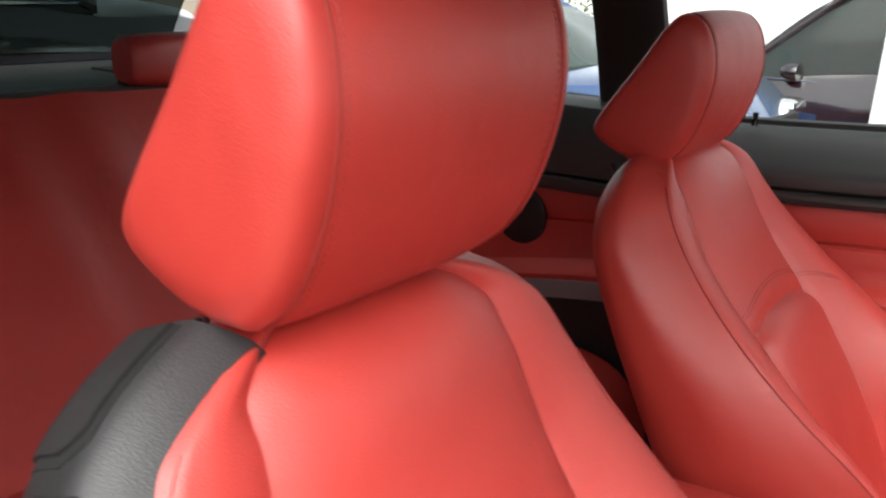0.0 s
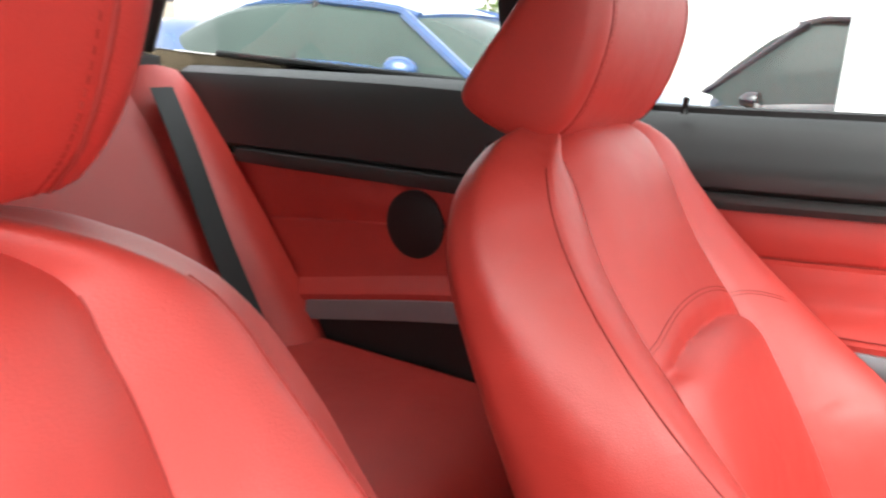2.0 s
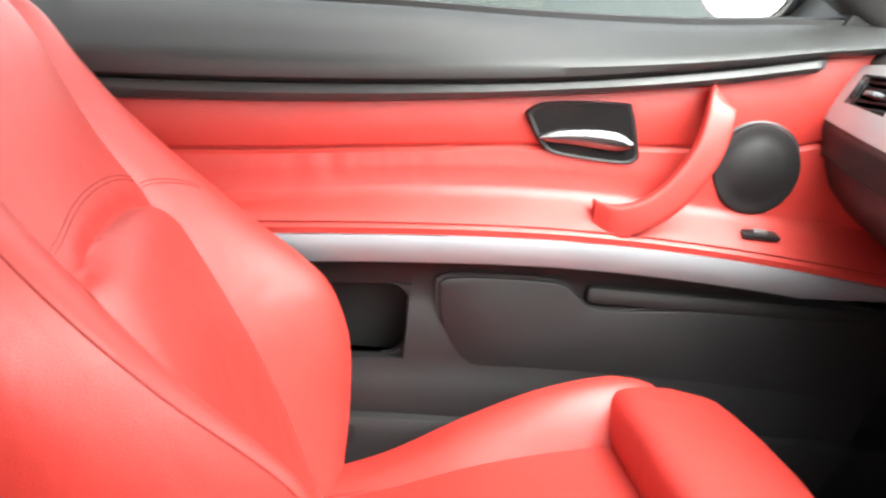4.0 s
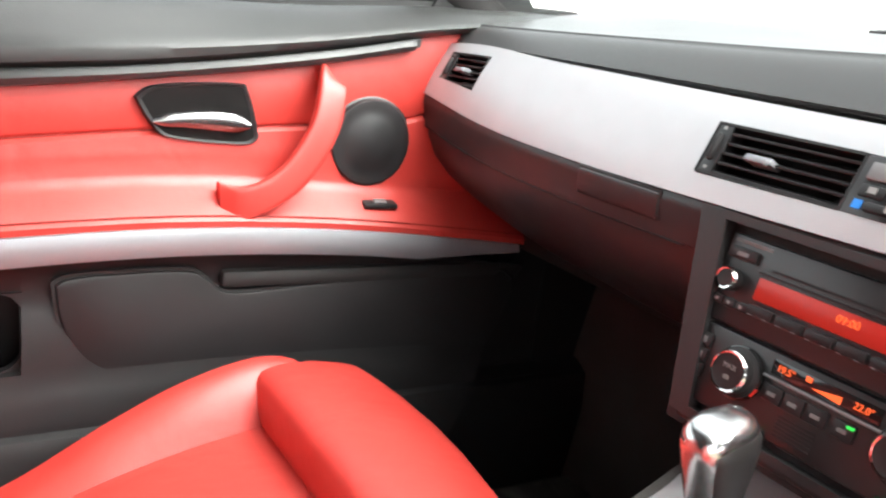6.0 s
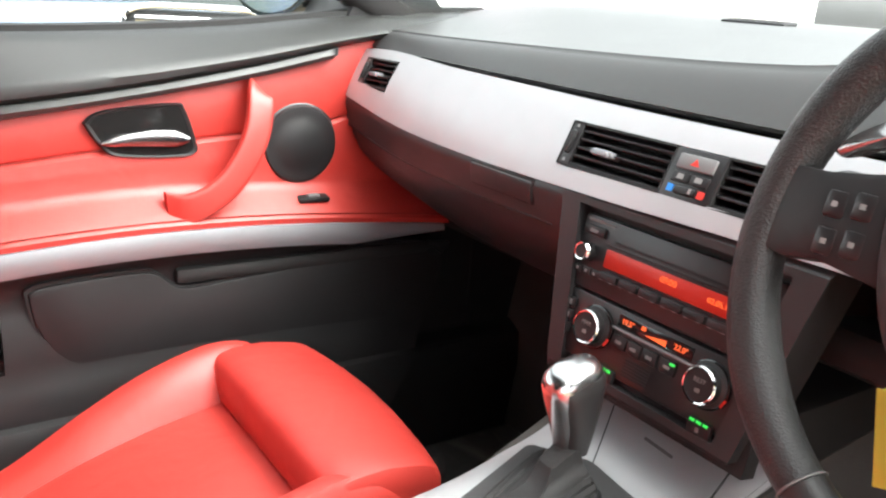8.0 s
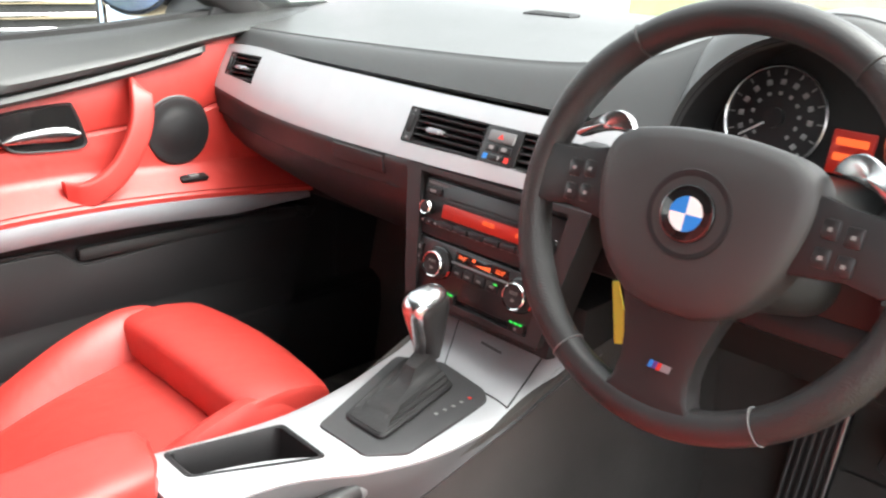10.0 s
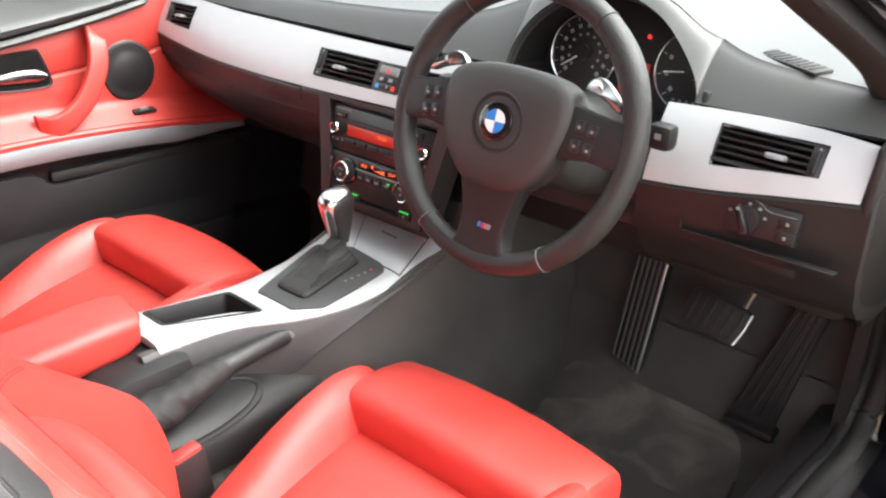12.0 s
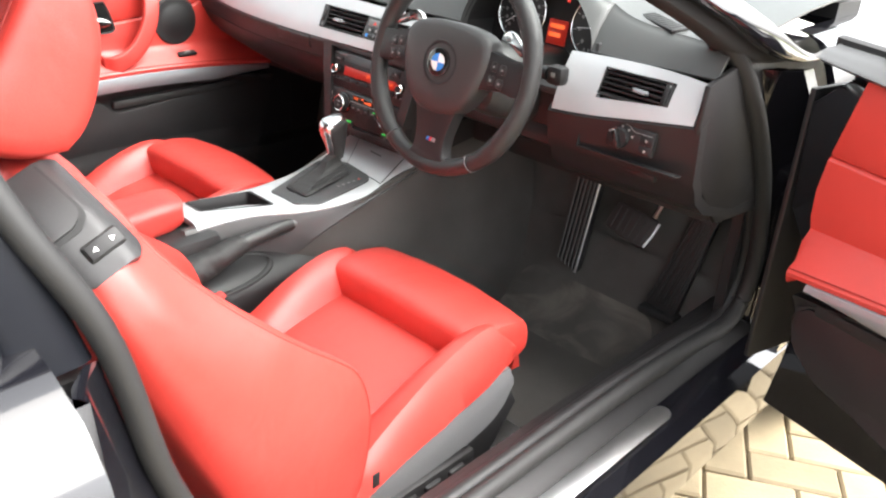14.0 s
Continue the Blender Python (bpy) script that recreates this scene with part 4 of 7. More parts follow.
gate = [(-0.060, 0.455), (0.006, 0.277), (0.086, 0.279), (0.112, 0.322), (0.104, 0.460), (0.087, 0.473), (0.006, 0.482)]


gp = eased(gate, 0.008, 5)
gcx, gcy = 0.03, 0.365
rings = [[(gcx + (x - gcx) * f, gcy + (y - gcy) * f, con_at(min(0.93, u_of(gcx + (x - gcx) * f, gcy + (y - gcy) * f)), gcy + (y - gcy) * f)[2] + dz) for x, y in gp] for f, dz in ((0.985, -0.006), (0.985, 0.0008), (0.975, 0.0022), (0.9, 0.0026), (0.8, 0.0026), (0.7, 0.0026), (0.55, 0.0026), (0.4, 0.0026), (0.2, 0.0026), (0.02, 0.0026))]
gp_ = part("gear_plate", loft(rings), PLATE, con, "black plate round the gear selector")
gaiter_foot = eased([(-0.035, 0.447), (0.016, 0.312), (0.077, 0.313), (0.050, 0.451)], 0.010, 5)
boot = []
for f, dz in ((1.0, 0.001), (0.99, 0.006), (0.95, 0.008), (0.86, 0.007), (0.80, 0.011), (0.74, 0.010), (0.66, 0.014), (0.58, 0.014), (0.50, 0.016), (0.42, 0.019), (0.36, 0.025), (0.31, 0.036)):
    ring = []
    for k, (x, y) in enumerate(gaiter_foot):
        wv = 1 + 0.05 * math.sin(1.6 * k + 11 * f) * (0.35 < f < 0.9)
        ring.append((0.003 + (0.027 - 0.003) * f + (x - 0.027) * f * wv, 0.452 + (0.381 - 0.452) * f + (y - 0.381) * f * wv, con_z(y) + 0.002 + dz))
    boot.append(ring)
part("gaiter", loft(boot), GAITER, con, "creased black leather gaiter")
part("gaiter_frame", tube([(x, y, con_z(y) + 0.0045) for x, y in gaiter_foot], 0.0032, 8, True), HARD, con)
for k in range(5):
    part("gear_letter", rbox((0.080 + 0.0015 * k, 0.395 + k * 0.0125, con_z(0.4 + k * 0.012) + 0.0030), (0.0045, 0.0042, 0.0008), 0), WHITEINK if k < 4 else REDINK, gp_)
ash = [(0.018, 0.466), (0.124, 0.470), (0.100, 0.566), (-0.060, 0.583)]


def lid_at(u, v, grow, lift):
    """A point of the flap, in the console's own surface."""
    a, b, c, d = [Vector((0.045 + (x - 0.045) * grow, 0.522 + (y - 0.522) * grow, 0)) for x, y in ash]
    p = a.lerp(b, u).lerp(d.lerp(c, u), v)
    return (p.x, p.y, con_at(min(0.97, max(0.03, u_of(p.x, p.y))), p.y)[2] + lift)


part("lid_gap", slab([[lid_at(u, v, 1.03, 0.0006) for u in steps] for v in steps], (0, 0, -0.003)), DARK, con)
part("ashtray_lid", slab([[lid_at(u, v, 1.0, 0.0016) for u in steps] for v in steps], (0, 0, -0.003)), SILVER, con, "silver flap over the ashtray")
part("lid_mark", slab([[lid_at(u, v, 1.0, 0.0020) for u in (0.35, 0.62)] for v in (0.62, 0.655)], (0, 0, -0.001)), GREYPL, con)

gs = thing("gear_selector", (0.0, 0.455, 0.63), "chrome and black leather automatic gear selector", "gear lever")
rings = []
for z, w, d, yo, tilt in ((0.628, 0.0115, 0.014, 0.0, 0), (0.642, 0.0135, 0.0170, 0.0, 0), (0.66, 0.0158, 0.0212, -0.002, 0), (0.68, 0.0182, 0.0262, -0.004, 0.08), (0.697, 0.0200, 0.0295, -0.006, 0.16), (0.706, 0.0202, 0.0300, -0.007, 0.20), (0.712, 0.0192, 0.0288, -0.007, 0.22), (0.7165, 0.0165, 0.0255, -0.007, 0.22), (0.7195, 0.0125, 0.0195, -0.007, 0.22), (0.7210, 0.0065, 0.0105, -0.007, 0.22)):
    rings.append([(w * math.copysign(abs(math.cos(a)) ** 0.75, math.cos(a)), 0.455 + yo + d * math.copysign(abs(math.sin(a)) ** 0.75, math.sin(a)), z + tilt * d * math.sin(a) - 0.12 * w * math.cos(a) * (tilt > 0.1)) for a in [2 * math.pi * k / 40 for k in range(40)]])
part("knob", moved(loft(rings), pose(0.003, -0.005, -0.008)), SATIN, gs, "polished chrome knob")
rings = []
for z, w, d, yo, tilt in ((0.630, 0.0108, 0.0125, 0.002, 0), (0.66, 0.0145, 0.0190, 0.001, 0), (0.68, 0.0168, 0.0240, -0.001, 0.08), (0.697, 0.0182, 0.0270, -0.003, 0.16), (0.705, 0.0180, 0.0272, -0.004, 0.20), (0.710, 0.0150, 0.0240, -0.004, 0.22)):
    rings.append([(0.0045 + w * math.copysign(abs(math.cos(a)) ** 0.75, math.cos(a)), 0.455 + yo + d * math.copysign(abs(math.sin(a)) ** 0.75, math.sin(a)), z + tilt * d * math.sin(a) - 0.12 * w * math.cos(a) * (tilt > 0.1)) for a in [2 * math.pi * k / 40 for k in range(40)]])
part("grip_panel", moved(loft(rings), pose(0.003, -0.005, -0.008)), WHEELLEATHER, gs, "black leather grip")
part("shaft", tube([(0.0, 0.452, 0.600), (0.0, 0.455, 0.640)], 0.0085, 12), HARD, gs)

hb = thing("handbrake", (0.095, 0.12, 0.53), "black leather handbrake lever with a wrinkled gaiter", "handbrake")
part("grip", tube(smoothed([(0.088, 0.085, 0.535), (0.091, 0.14, 0.543), (0.092, 0.20, 0.549), (0.092, 0.264, 0.553)], 18), [0.017 - 0.00022 * k for k in range(18)], 16), WHEELLEATHER, hb)
part("button", tube([(0.092, 0.262, 0.553), (0.092, 0.270, 0.5535), (0.092, 0.278, 0.554), (0.092, 0.282, 0.554)], [0.011, 0.0115, 0.011, 0.006], 14), GREYPL, hb, "grey release button")
rings = []
for k in range(72):
    t = k / 71
    c = Vector((0.086 + 0.004 * t, -0.035 + 0.180 * t, 0.514 + 0.030 * t**1.4))
    fold = 0.6 * math.sin(34 * t + 1.6 * math.sin(9 * t)) + 0.4 * math.sin(61 * t + 2.0)
    w = 0.046 - 0.027 * t**0.75
    h = 0.032 - 0.013 * t
    ring = []
    for j in range(40):
        a = 2 * math.pi * j / 40
        wave = 1 + 0.055 * fold * (1 - 0.5 * t) + 0.07 * math.sin(3 * a + 19 * t) * (1 - t) + 0.05 * math.sin(5 * a - 31 * t) * (1 - t)
        ring.append((c.x + w * math.cos(a) * wave, c.y + 0.016 * math.sin(2 * a + 6 * t) * (1 - t) + 0.012 * math.cos(a), c.z + h * math.sin(a) * wave))
    rings.append(ring)
part("gaiter", loft(rings), GAITER, hb, "wrinkled black leather gaiter")
part("gaiter_frame", tube([(0.092 + 0.040 * math.cos(a), 0.085 + 0.125 * math.sin(a), 0.508 - 0.42 * (0.032 + 0.040 * math.cos(a))) for a in [2 * math.pi * k / 40 for k in range(40)]], 0.006, 8, True, 0.7), HARD, hb)
part("shelf", slab([[(0.045, y, 0.520), (0.075, y, 0.503), (0.105, y, 0.490), (0.128, y, 0.478), (0.136, y, 0.462), (0.137, y, 0.440)] for y in xs_between(-0.10, 0.30, 16)], (0, 0, -0.02)), HARD, con, "black plastic shelf round the handbrake")

arm = thing("armrest", (-0.02, -0.06, 0.42), "red leather centre armrest with rounded front", "armrest")
rings = []
for y, w, h, zc in ((-0.30, 0.040, 0.048, 0.566), (-0.26, 0.046, 0.056, 0.576), (-0.1, 0.050, 0.056, 0.590), (0.02, 0.052, 0.052, 0.598), (0.065, 0.052, 0.046, 0.600), (0.088, 0.046, 0.034, 0.602), (0.096, 0.032, 0.018, 0.602)):
    rings.append([(-0.026 + w * math.copysign(abs(math.cos(a)) ** 0.45, math.cos(a)), y - 0.012 * math.cos(a), zc + h * 0.62 * math.copysign(abs(math.sin(a)) ** 0.5, math.sin(a))) for a in [2 * math.pi * k / 40 for k in range(40)]])
part("cushion", loft(rings), LEATHER, arm)
rings = []
for y, w, h in ((-0.32, 0.054, 0.050), (-0.1, 0.058, 0.070), (0.015, 0.056, 0.080), (0.04, 0.046, 0.06), (0.05, 0.02, 0.02)):
    rings.append([(-0.015 + w * math.copysign(abs(math.cos(a)) ** 0.5, math.cos(a)), y - 0.02 * math.cos(a), 0.520 + h * 0.62 * math.copysign(abs(math.sin(a)) ** 0.5, math.sin(a))) for a in [2 * math.pi * k / 36 for k in range(36)]])
part("lower_box", loft(rings), LEATHER, arm, "red leather lower part")
part("base", rbox((0.0, -0.18, 0.40), (0.13, 0.42, 0.18), 0.02), HARD, arm)
part("console_tail", rbox((0.015, 0.055, 0.505), (0.13, 0.14, 0.14), 0.02), HARD, con)
part("console_flank", slab([[(0.118 + 0.012 * math.sin(math.pi * (y + 0.30) / 0.75) - 0.02 * (z - 0.35), y, z) for z in (0.20, 0.30, 0.40, 0.455 + 0.05 * max(0.0, y))] for y in xs_between(-0.30, 0.42, 18)], (-0.02, 0, 0)), HARD, con, "black plastic lower console wall")

bk = thing("belt_buckle", (0.158, 0.05, 0.40), "black seat belt buckle with a red button", "seat belt buckle")
part("body", rbox((0.158, 0.050, 0.455), (0.024, 0.050, 0.080), 0.006, pose(0, 0, 0, 8)), HARD, bk)
part("button", rbox((0.158, 0.045, 0.4945), (0.019, 0.042, 0.012), 0.004, pose(0, 0, 0, 8)), LEATHER, bk, "red release button")
part("stalk", tube([(0.158, 0.052, 0.44), (0.160, 0.04, 0.25)], 0.009, 8), HARD, bk)

# ---- pedals ----
fr = thing("footrest_pedal", (0.335, 0.95, 0.36), "black ribbed footrest with bright edges", "pedal")
pts = [(0.312, 0.925, 0.575), (0.376, 0.925, 0.578), (0.374, 0.868, 0.345), (0.310, 0.876, 0.362)]
part("plate", prism(pts, (0, 0.025, 0.006), 0.004), RUBBER, fr)
for k in range(6):
    f = (k + 0.4) / 5.6
    a = Vector(pts[0]).lerp(Vector(pts[1]), f)
    b = Vector(pts[3]).lerp(Vector(pts[2]), f)
    part("rib", tube([a + Vector((0, -0.003, 0)), b + Vector((0, -0.003, 0))], 0.0024 if k < 5 else 0.0032, 8), RIBGREY if k < 5 else STEEL, fr)
br = thing("brake_pedal", (0.50, 0.93, 0.50), "black rubber brake pedal on a steel arm", "pedal")
BP = pose(0.490, 0.885, 0.506, -28, 9, 0)
pad = part("pad", moved(prism([(x, -0.010, z) for x, z in eased([(-0.056, -0.030), (0.048, -0.036), (0.056, 0.034), (-0.052, 0.034)], 0.014, 6)], (0, 0.018, 0), 0.003), BP), RUBBER, br)
for k in range(6):
    part("rib", moved(rbox((-0.040 + 0.016 * k, -0.0105, 0.0), (0.005, 0.006, 0.052), 0.002), BP), RUBBER, pad)
part("steel_edge", moved(tube([(0.050, -0.010, -0.030), (0.0555, -0.010, 0.0), (0.0565, -0.009, 0.030)], 0.003, 8), BP), STEEL, pad, "bright steel pedal edge")
part("arm", tube([(0.534, 0.897, 0.535), (0.552, 0.905, 0.60), (0.555, 0.93, 0.72)], 0.005, 10), STEEL, br, "bare steel arm")
ac = thing("accelerator_pedal", (0.60, 0.93, 0.33), "long black ribbed accelerator pedal hinged at the floor", "pedal")
pts = [(0.606, 0.935, 0.556), (0.660, 0.935, 0.560), (0.622, 0.895, 0.325), (0.545, 0.895, 0.330)]
part("plate", prism(pts, (0, 0.02, 0.004), 0.005), RUBBER, ac)
for k in range(5):
    f = (k + 0.5) / 5
    a, b = Vector(pts[0]).lerp(Vector(pts[1]), f), Vector(pts[3]).lerp(Vector(pts[2]), f)
    part("rib", tube([a + Vector((0, -0.002, -0.012)), b + Vector((0, -0.002, 0.02))], 0.0035, 8), RUBBER, ac)
part("foot", rbox((0.584, 0.90, 0.318), (0.092, 0.04, 0.018), 0.006), RUBBER, ac)
part("stem", rbox((0.60, 0.945, 0.26), (0.06, 0.03, 0.12), 0.01), HARD, ac)


# ---- doors ----
def door(name, to, label, glass):
    """A front door seen from inside. Built for the passenger side and laid into the world by the matrix to."""
    th = new(name)
    th.empty_display_size = 0.05
    th.matrix_basis = Matrix.Translation(to @ Vector((-0.78, 0.3, 0.35)))
    tagged(th, label, "car door")

    def P(n, bm, material, parent=th, lab=""):
        return part(n, moved(bm, to), material, parent, lab)

    Y0, Y1 = -0.50, 0.86
    zs = [0.25, 0.40, 0.451, 0.471, 0.499, 0.563, 0.61, 0.66, 0.72, 0.80, 0.87, 0.93, 1.0]
    low_edge = [0.60, 0.68, 0.706, 0.715, 0.728, 0.751] if glass else [0.15, 0.36, 0.545, 0.660, 0.716, 0.757]
    front = soft_table(zs, low_edge + [0.764, 0.772, 0.788, 0.786, 0.776, 0.762, 0.75])

    def I(n, bm, material, parent=th, lab=""):
        for v in bm.verts:
            v.co.y = min(v.co.y, front(v.co.z))
        return P(n, bm, material, parent, lab)
    ys = xs_between(Y0, Y1, 136)
    belt = soft_table([-0.5, -0.4, -0.16, 0.0, 0.2, 0.42, 0.51, 0.7, 0.9], [0.900, 0.905, 0.921, 0.931, 0.940, 0.957, 0.968, 0.985, 0.995])
    crease = soft_table([-0.5, -0.3, 0.0, 0.21, 0.42, 0.56, 0.9], [0.803, 0.816, 0.843, 0.869, 0.907, 0.938, 0.985])
    slow = soft_table([-0.5, -0.3, 0.0, 0.21, 0.43, 0.52, 0.9], [0.773, 0.788, 0.818, 0.848, 0.887, 0.908, 0.95])
    ledge = soft_table([-0.5, -0.19, 0.02, 0.23, 0.386, 0.6, 0.9], [0.645, 0.676, 0.703, 0.719, 0.717, 0.705, 0.69])
    stop = soft_table([-0.5, -0.134, 0.02, 0.23, 0.456, 0.616, 0.9], [0.620, 0.654, 0.667, 0.678, 0.673, 0.660, 0.63])
    pad_bm = slab([[(-0.742, y, belt(y) - 0.004), (-0.734, y, belt(y)), (-0.722, y, belt(y) - 0.003), (-0.706, y, belt(y) * 0.82 + crease(y) * 0.18), (-0.690, y, belt(y) * 0.60 + crease(y) * 0.40), (-0.676, y, belt(y) * 0.41 + crease(y) * 0.59), (-0.668, y, belt(y) * 0.30 + crease(y) * 0.70), (-0.665, y, belt(y) * 0.22 + crease(y) * 0.78), (-0.667, y, crease(y) + 0.005), (-0.676, y, crease(y) - 0.002)] for y in ys], (-0.02, 0, 0))
    for v in pad_bm.verts:
        v.co.y = min(v.co.y, 0.795 + 0.8 * max(0.0, v.co.z - 0.925))
    P("upper_padding", pad_bm, GREYPAD, th, "dark grey grained upper door padding")
    ys2 = [y for y in ys if y < 0.53] + [0.535, 0.540]
    P("grey_strip", slab([[(-0.690, y, crease(y) - 0.001), (-0.672, y, crease(y) - 0.003), (-0.667, y, crease(y) - 0.009), (-0.666, y, (crease(y) + slow(y)) / 2), (-0.671, y, slow(y) + 0.004), (-0.690, y, slow(y))] if y < 0.535 else [(-0.690, y, (crease(y) + slow(y)) / 2 + 0.008)] + [(-0.674, y, (crease(y) + slow(y)) / 2 + d) for d in (0.008, 0.005, 0, -0.004)] + [(-0.690, y, (crease(y) + slow(y)) / 2 - 0.008)] for y in ys2], (-0.01, 0, 0)), GREYPAD, th, "dark grey rib under the padding")

    def inner(y):
        top = slow(y) if y < 0.53 else crease(y) - 0.005 - 0.012 * max(0, (0.56 - y) / 0.03)
        lg, sp = ledge(y), stop(y)
        seam = top * 0.52 + lg * 0.48
        far = 0.03 * max(0, (y - 0.45) / 0.4) ** 1.5
        pk = 0.0022 * math.exp(-(((y + 0.03) / 0.11) ** 2)) * math.sin(y * 190 + 2.2 * math.sin(y * 31))
        return [(-0.690, y, top + 0.004), (-0.688, y, top - 0.006), (-0.684, y, seam + 0.006), (-0.687, y, seam + 0.0012), (-0.690, y, seam), (-0.687, y, seam - 0.0012), (-0.682 + pk * 0.5, y, seam - 0.006), (-0.681 + pk, y, (seam + lg) / 2 + 0.012), (-0.680 - far * 0.3 + pk * 0.6, y, lg + 0.035), (-0.683 - far * 0.3, y, lg + 0.014), (-0.679, y, lg + 0.004), (-0.670, y, lg - 0.002), (-0.652, y, sp + 0.022), (-0.639, y, sp + 0.014), (-0.632, y, sp + 0.006), (-0.634, y, sp - 0.002)]

    I("leather_panel", slab([inner(y) for y in ys], (-0.025, 0, -0.004)), LEATHER, th, "red leather door panel with a stitched seam")
    P("stitching", tube([(-0.6875, y, (slow(y) if y < 0.53 else crease(y) - 0.005) * 0.52 + ledge(y) * 0.48 - 0.0005) for y in ys if y < 0.44], 0.0011, 6), THREADSHADE)
    I("ledge_seam", tube([(-0.6355, y, stop(y) + 0.0125) for y in ys], 0.0010, 6), THREADSHADE)
    fin = table([-1.0, 0.56, 0.73], [1.0, 1.0, 0.15])
    I("silver_trim", slab([[(-0.645, y, stop(y) - 0.001), (-0.630, y, stop(y) - 0.003), (-0.627, y, stop(y) - 0.012), (-0.628, y, stop(y) - 0.012 - 0.014 * fin(y)), (-0.634, y, stop(y) - 0.012 - 0.026 * fin(y)), (-0.650, y, stop(y) - 0.012 - 0.030 * fin(y))] for y in ys if y < 0.735], (-0.015, 0, 0)), DULLSILVER, th, "satin silver trim bar")
    # lower panel with pockets
    rows_ = [0, 0.05, 0.12, 0.2, 0.3, 0.4, 0.5, 0.6, 0.7, 0.8, 0.9, 1]

    def low_at(y, v):
        top = stop(y) - 0.040
        z = top + (0.30 - top) * v
        x = -0.655 - 0.015 * math.sin(min(1, v / 0.25) * math.pi) + 0.018 * math.exp(-((v - 0.62) / 0.1) ** 2) - 0.03 * max(0, v - 0.7)
        return (x, y, z)

    I("lower_panel", holed(ys, rows_, low_at, [(-0.115, 0.050, 0.12, 0.42)], (-0.02, 0, 0)), HARD, th, "black plastic lower door panel")
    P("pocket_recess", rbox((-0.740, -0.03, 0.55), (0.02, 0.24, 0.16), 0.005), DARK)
    for cz, up in ((stop(0.05) - 0.040 + (0.34 - stop(0.05)) * 0.12, -1), (stop(0.05) - 0.040 + (0.34 - stop(0.05)) * 0.42, 1)):
        fillet = [(-0.6665, 0.052, cz)] + [(-0.6665, 0.052 - 0.030 * (1 - math.sin(a)), cz + up * 0.030 * (1 - math.cos(a))) for a in xs_between(0, math.pi / 2, 8)]
        P("pocket_corner", prism(fillet, (-0.012, 0, 0)), HARD)
    flap = smoothed([(0, 0.085, 0.600), (0, 0.092, 0.555), (0, 0.115, 0.510), (0, 0.155, 0.478), (0, 0.205, 0.455), (0, 0.40, 0.425), (0, 0.70, 0.405), (0, 0.74, 0.48), (0, 0.74, 0.590), (0, 0.60, 0.592), (0, 0.44, 0.590), (0, 0.33, 0.582), (0, 0.285, 0.584), (0, 0.262, 0.602), (0, 0.235, 0.613), (0, 0.15, 0.612), (0, 0.10, 0.608), (0, 0.085, 0.600)], 70)[:-1]
    I("storage_flap", prism([(-0.650 - 0.004, p.y, p.z) for p in flap], (-0.02, 0, 0), 0.004), HARD, th, "black door pocket flap")
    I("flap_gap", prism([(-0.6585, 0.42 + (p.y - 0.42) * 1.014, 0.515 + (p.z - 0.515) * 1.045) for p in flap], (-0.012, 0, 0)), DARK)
    # Solid dark block; its colour stands for the shaded opening above the flap.
    I("pocket_mouth_shade", rbox((-0.662, 0.50, 0.600), (0.02, 0.44, 0.024), 0.008), DARK)
    I("sill_step", slab([[(-0.655, y, 0.425), (-0.630, y, 0.415), (-0.622, y, 0.395), (-0.626, y, 0.30)] for y in ys], (-0.05, 0, 0)), HARD)
    # handle
    bez = smoothed([(0, 0.168, 0.824), (0, 0.195, 0.840), (0, 0.288, 0.849), (0, 0.306, 0.840), (0, 0.321, 0.795), (0, 0.322, 0.779), (0, 0.300, 0.772), (0, 0.215, 0.776), (0, 0.190, 0.790), (0, 0.168, 0.824)], 44)[:-1]
    hz_ = P("handle_bezel", loft([[(-0.6815, 0.25 + (p.y - 0.25) * f, 0.81 + (p.z - 0.81) * f) for p in bez] if k == 0 else [(x, 0.25 + (p.y - 0.25) * f, 0.81 + (p.z - 0.81) * f) for p in bez] for k, (f, x) in enumerate(((1.0, -0.690), (1.0, -0.680), (0.96, -0.676), (0.90, -0.677), (0.86, -0.684)))], caps=False), HARD, th, "black handle surround")
    P("handle_cup", prism([(-0.6775, 0.25 + (p.y - 0.25) * 0.93, 0.81 + (p.z - 0.81) * 0.93) for p in bez], (-0.012, 0, 0)), GLOSSB, hz_)
    rg = []
    for k in range(13):
        t = k / 12
        y = 0.190 + 0.118 * t
        h = 0.0070 + 0.0045 * min(1, t * 1.6)
        zc = 0.797 + 0.004 * math.sin(3 * t) - 0.001 + 0.002 * t
        h *= min(1, 0.35 + 6 * min(t, 1 - t))
        rg.append([(-0.672 + 0.0055 * math.cos(a) - 0.004 * (1 - t), y, zc + h * math.sin(a)) for a in [2 * math.pi * j / 14 for j in range(14)]])
    P("lever", loft(rg), LEVER, hz_, "chrome pull lever")
    # pull
    sp_ = smoothed([(-0.676, 0.412, 0.872), (-0.652, 0.406, 0.862), (-0.640, 0.398, 0.820), (-0.636, 0.384, 0.785), (-0.635, 0.358, 0.745), (-0.636, 0.325, 0.718), (-0.643, 0.292, 0.703), (-0.657, 0.270, 0.700)], 26)
    rg = []
    for k, c in enumerate(sp_):
        t = k / 25
        d = (sp_[min(k + 1, 25)] - sp_[max(k - 1, 0)]).normalized()
        n2 = Vector((0, d.z, -d.y)).normalized()
        w = 0.0185 + 0.010 * max(0, (t - 0.70) / 0.30) ** 1.3
        o3 = Vector((0.0085, 0, 0))
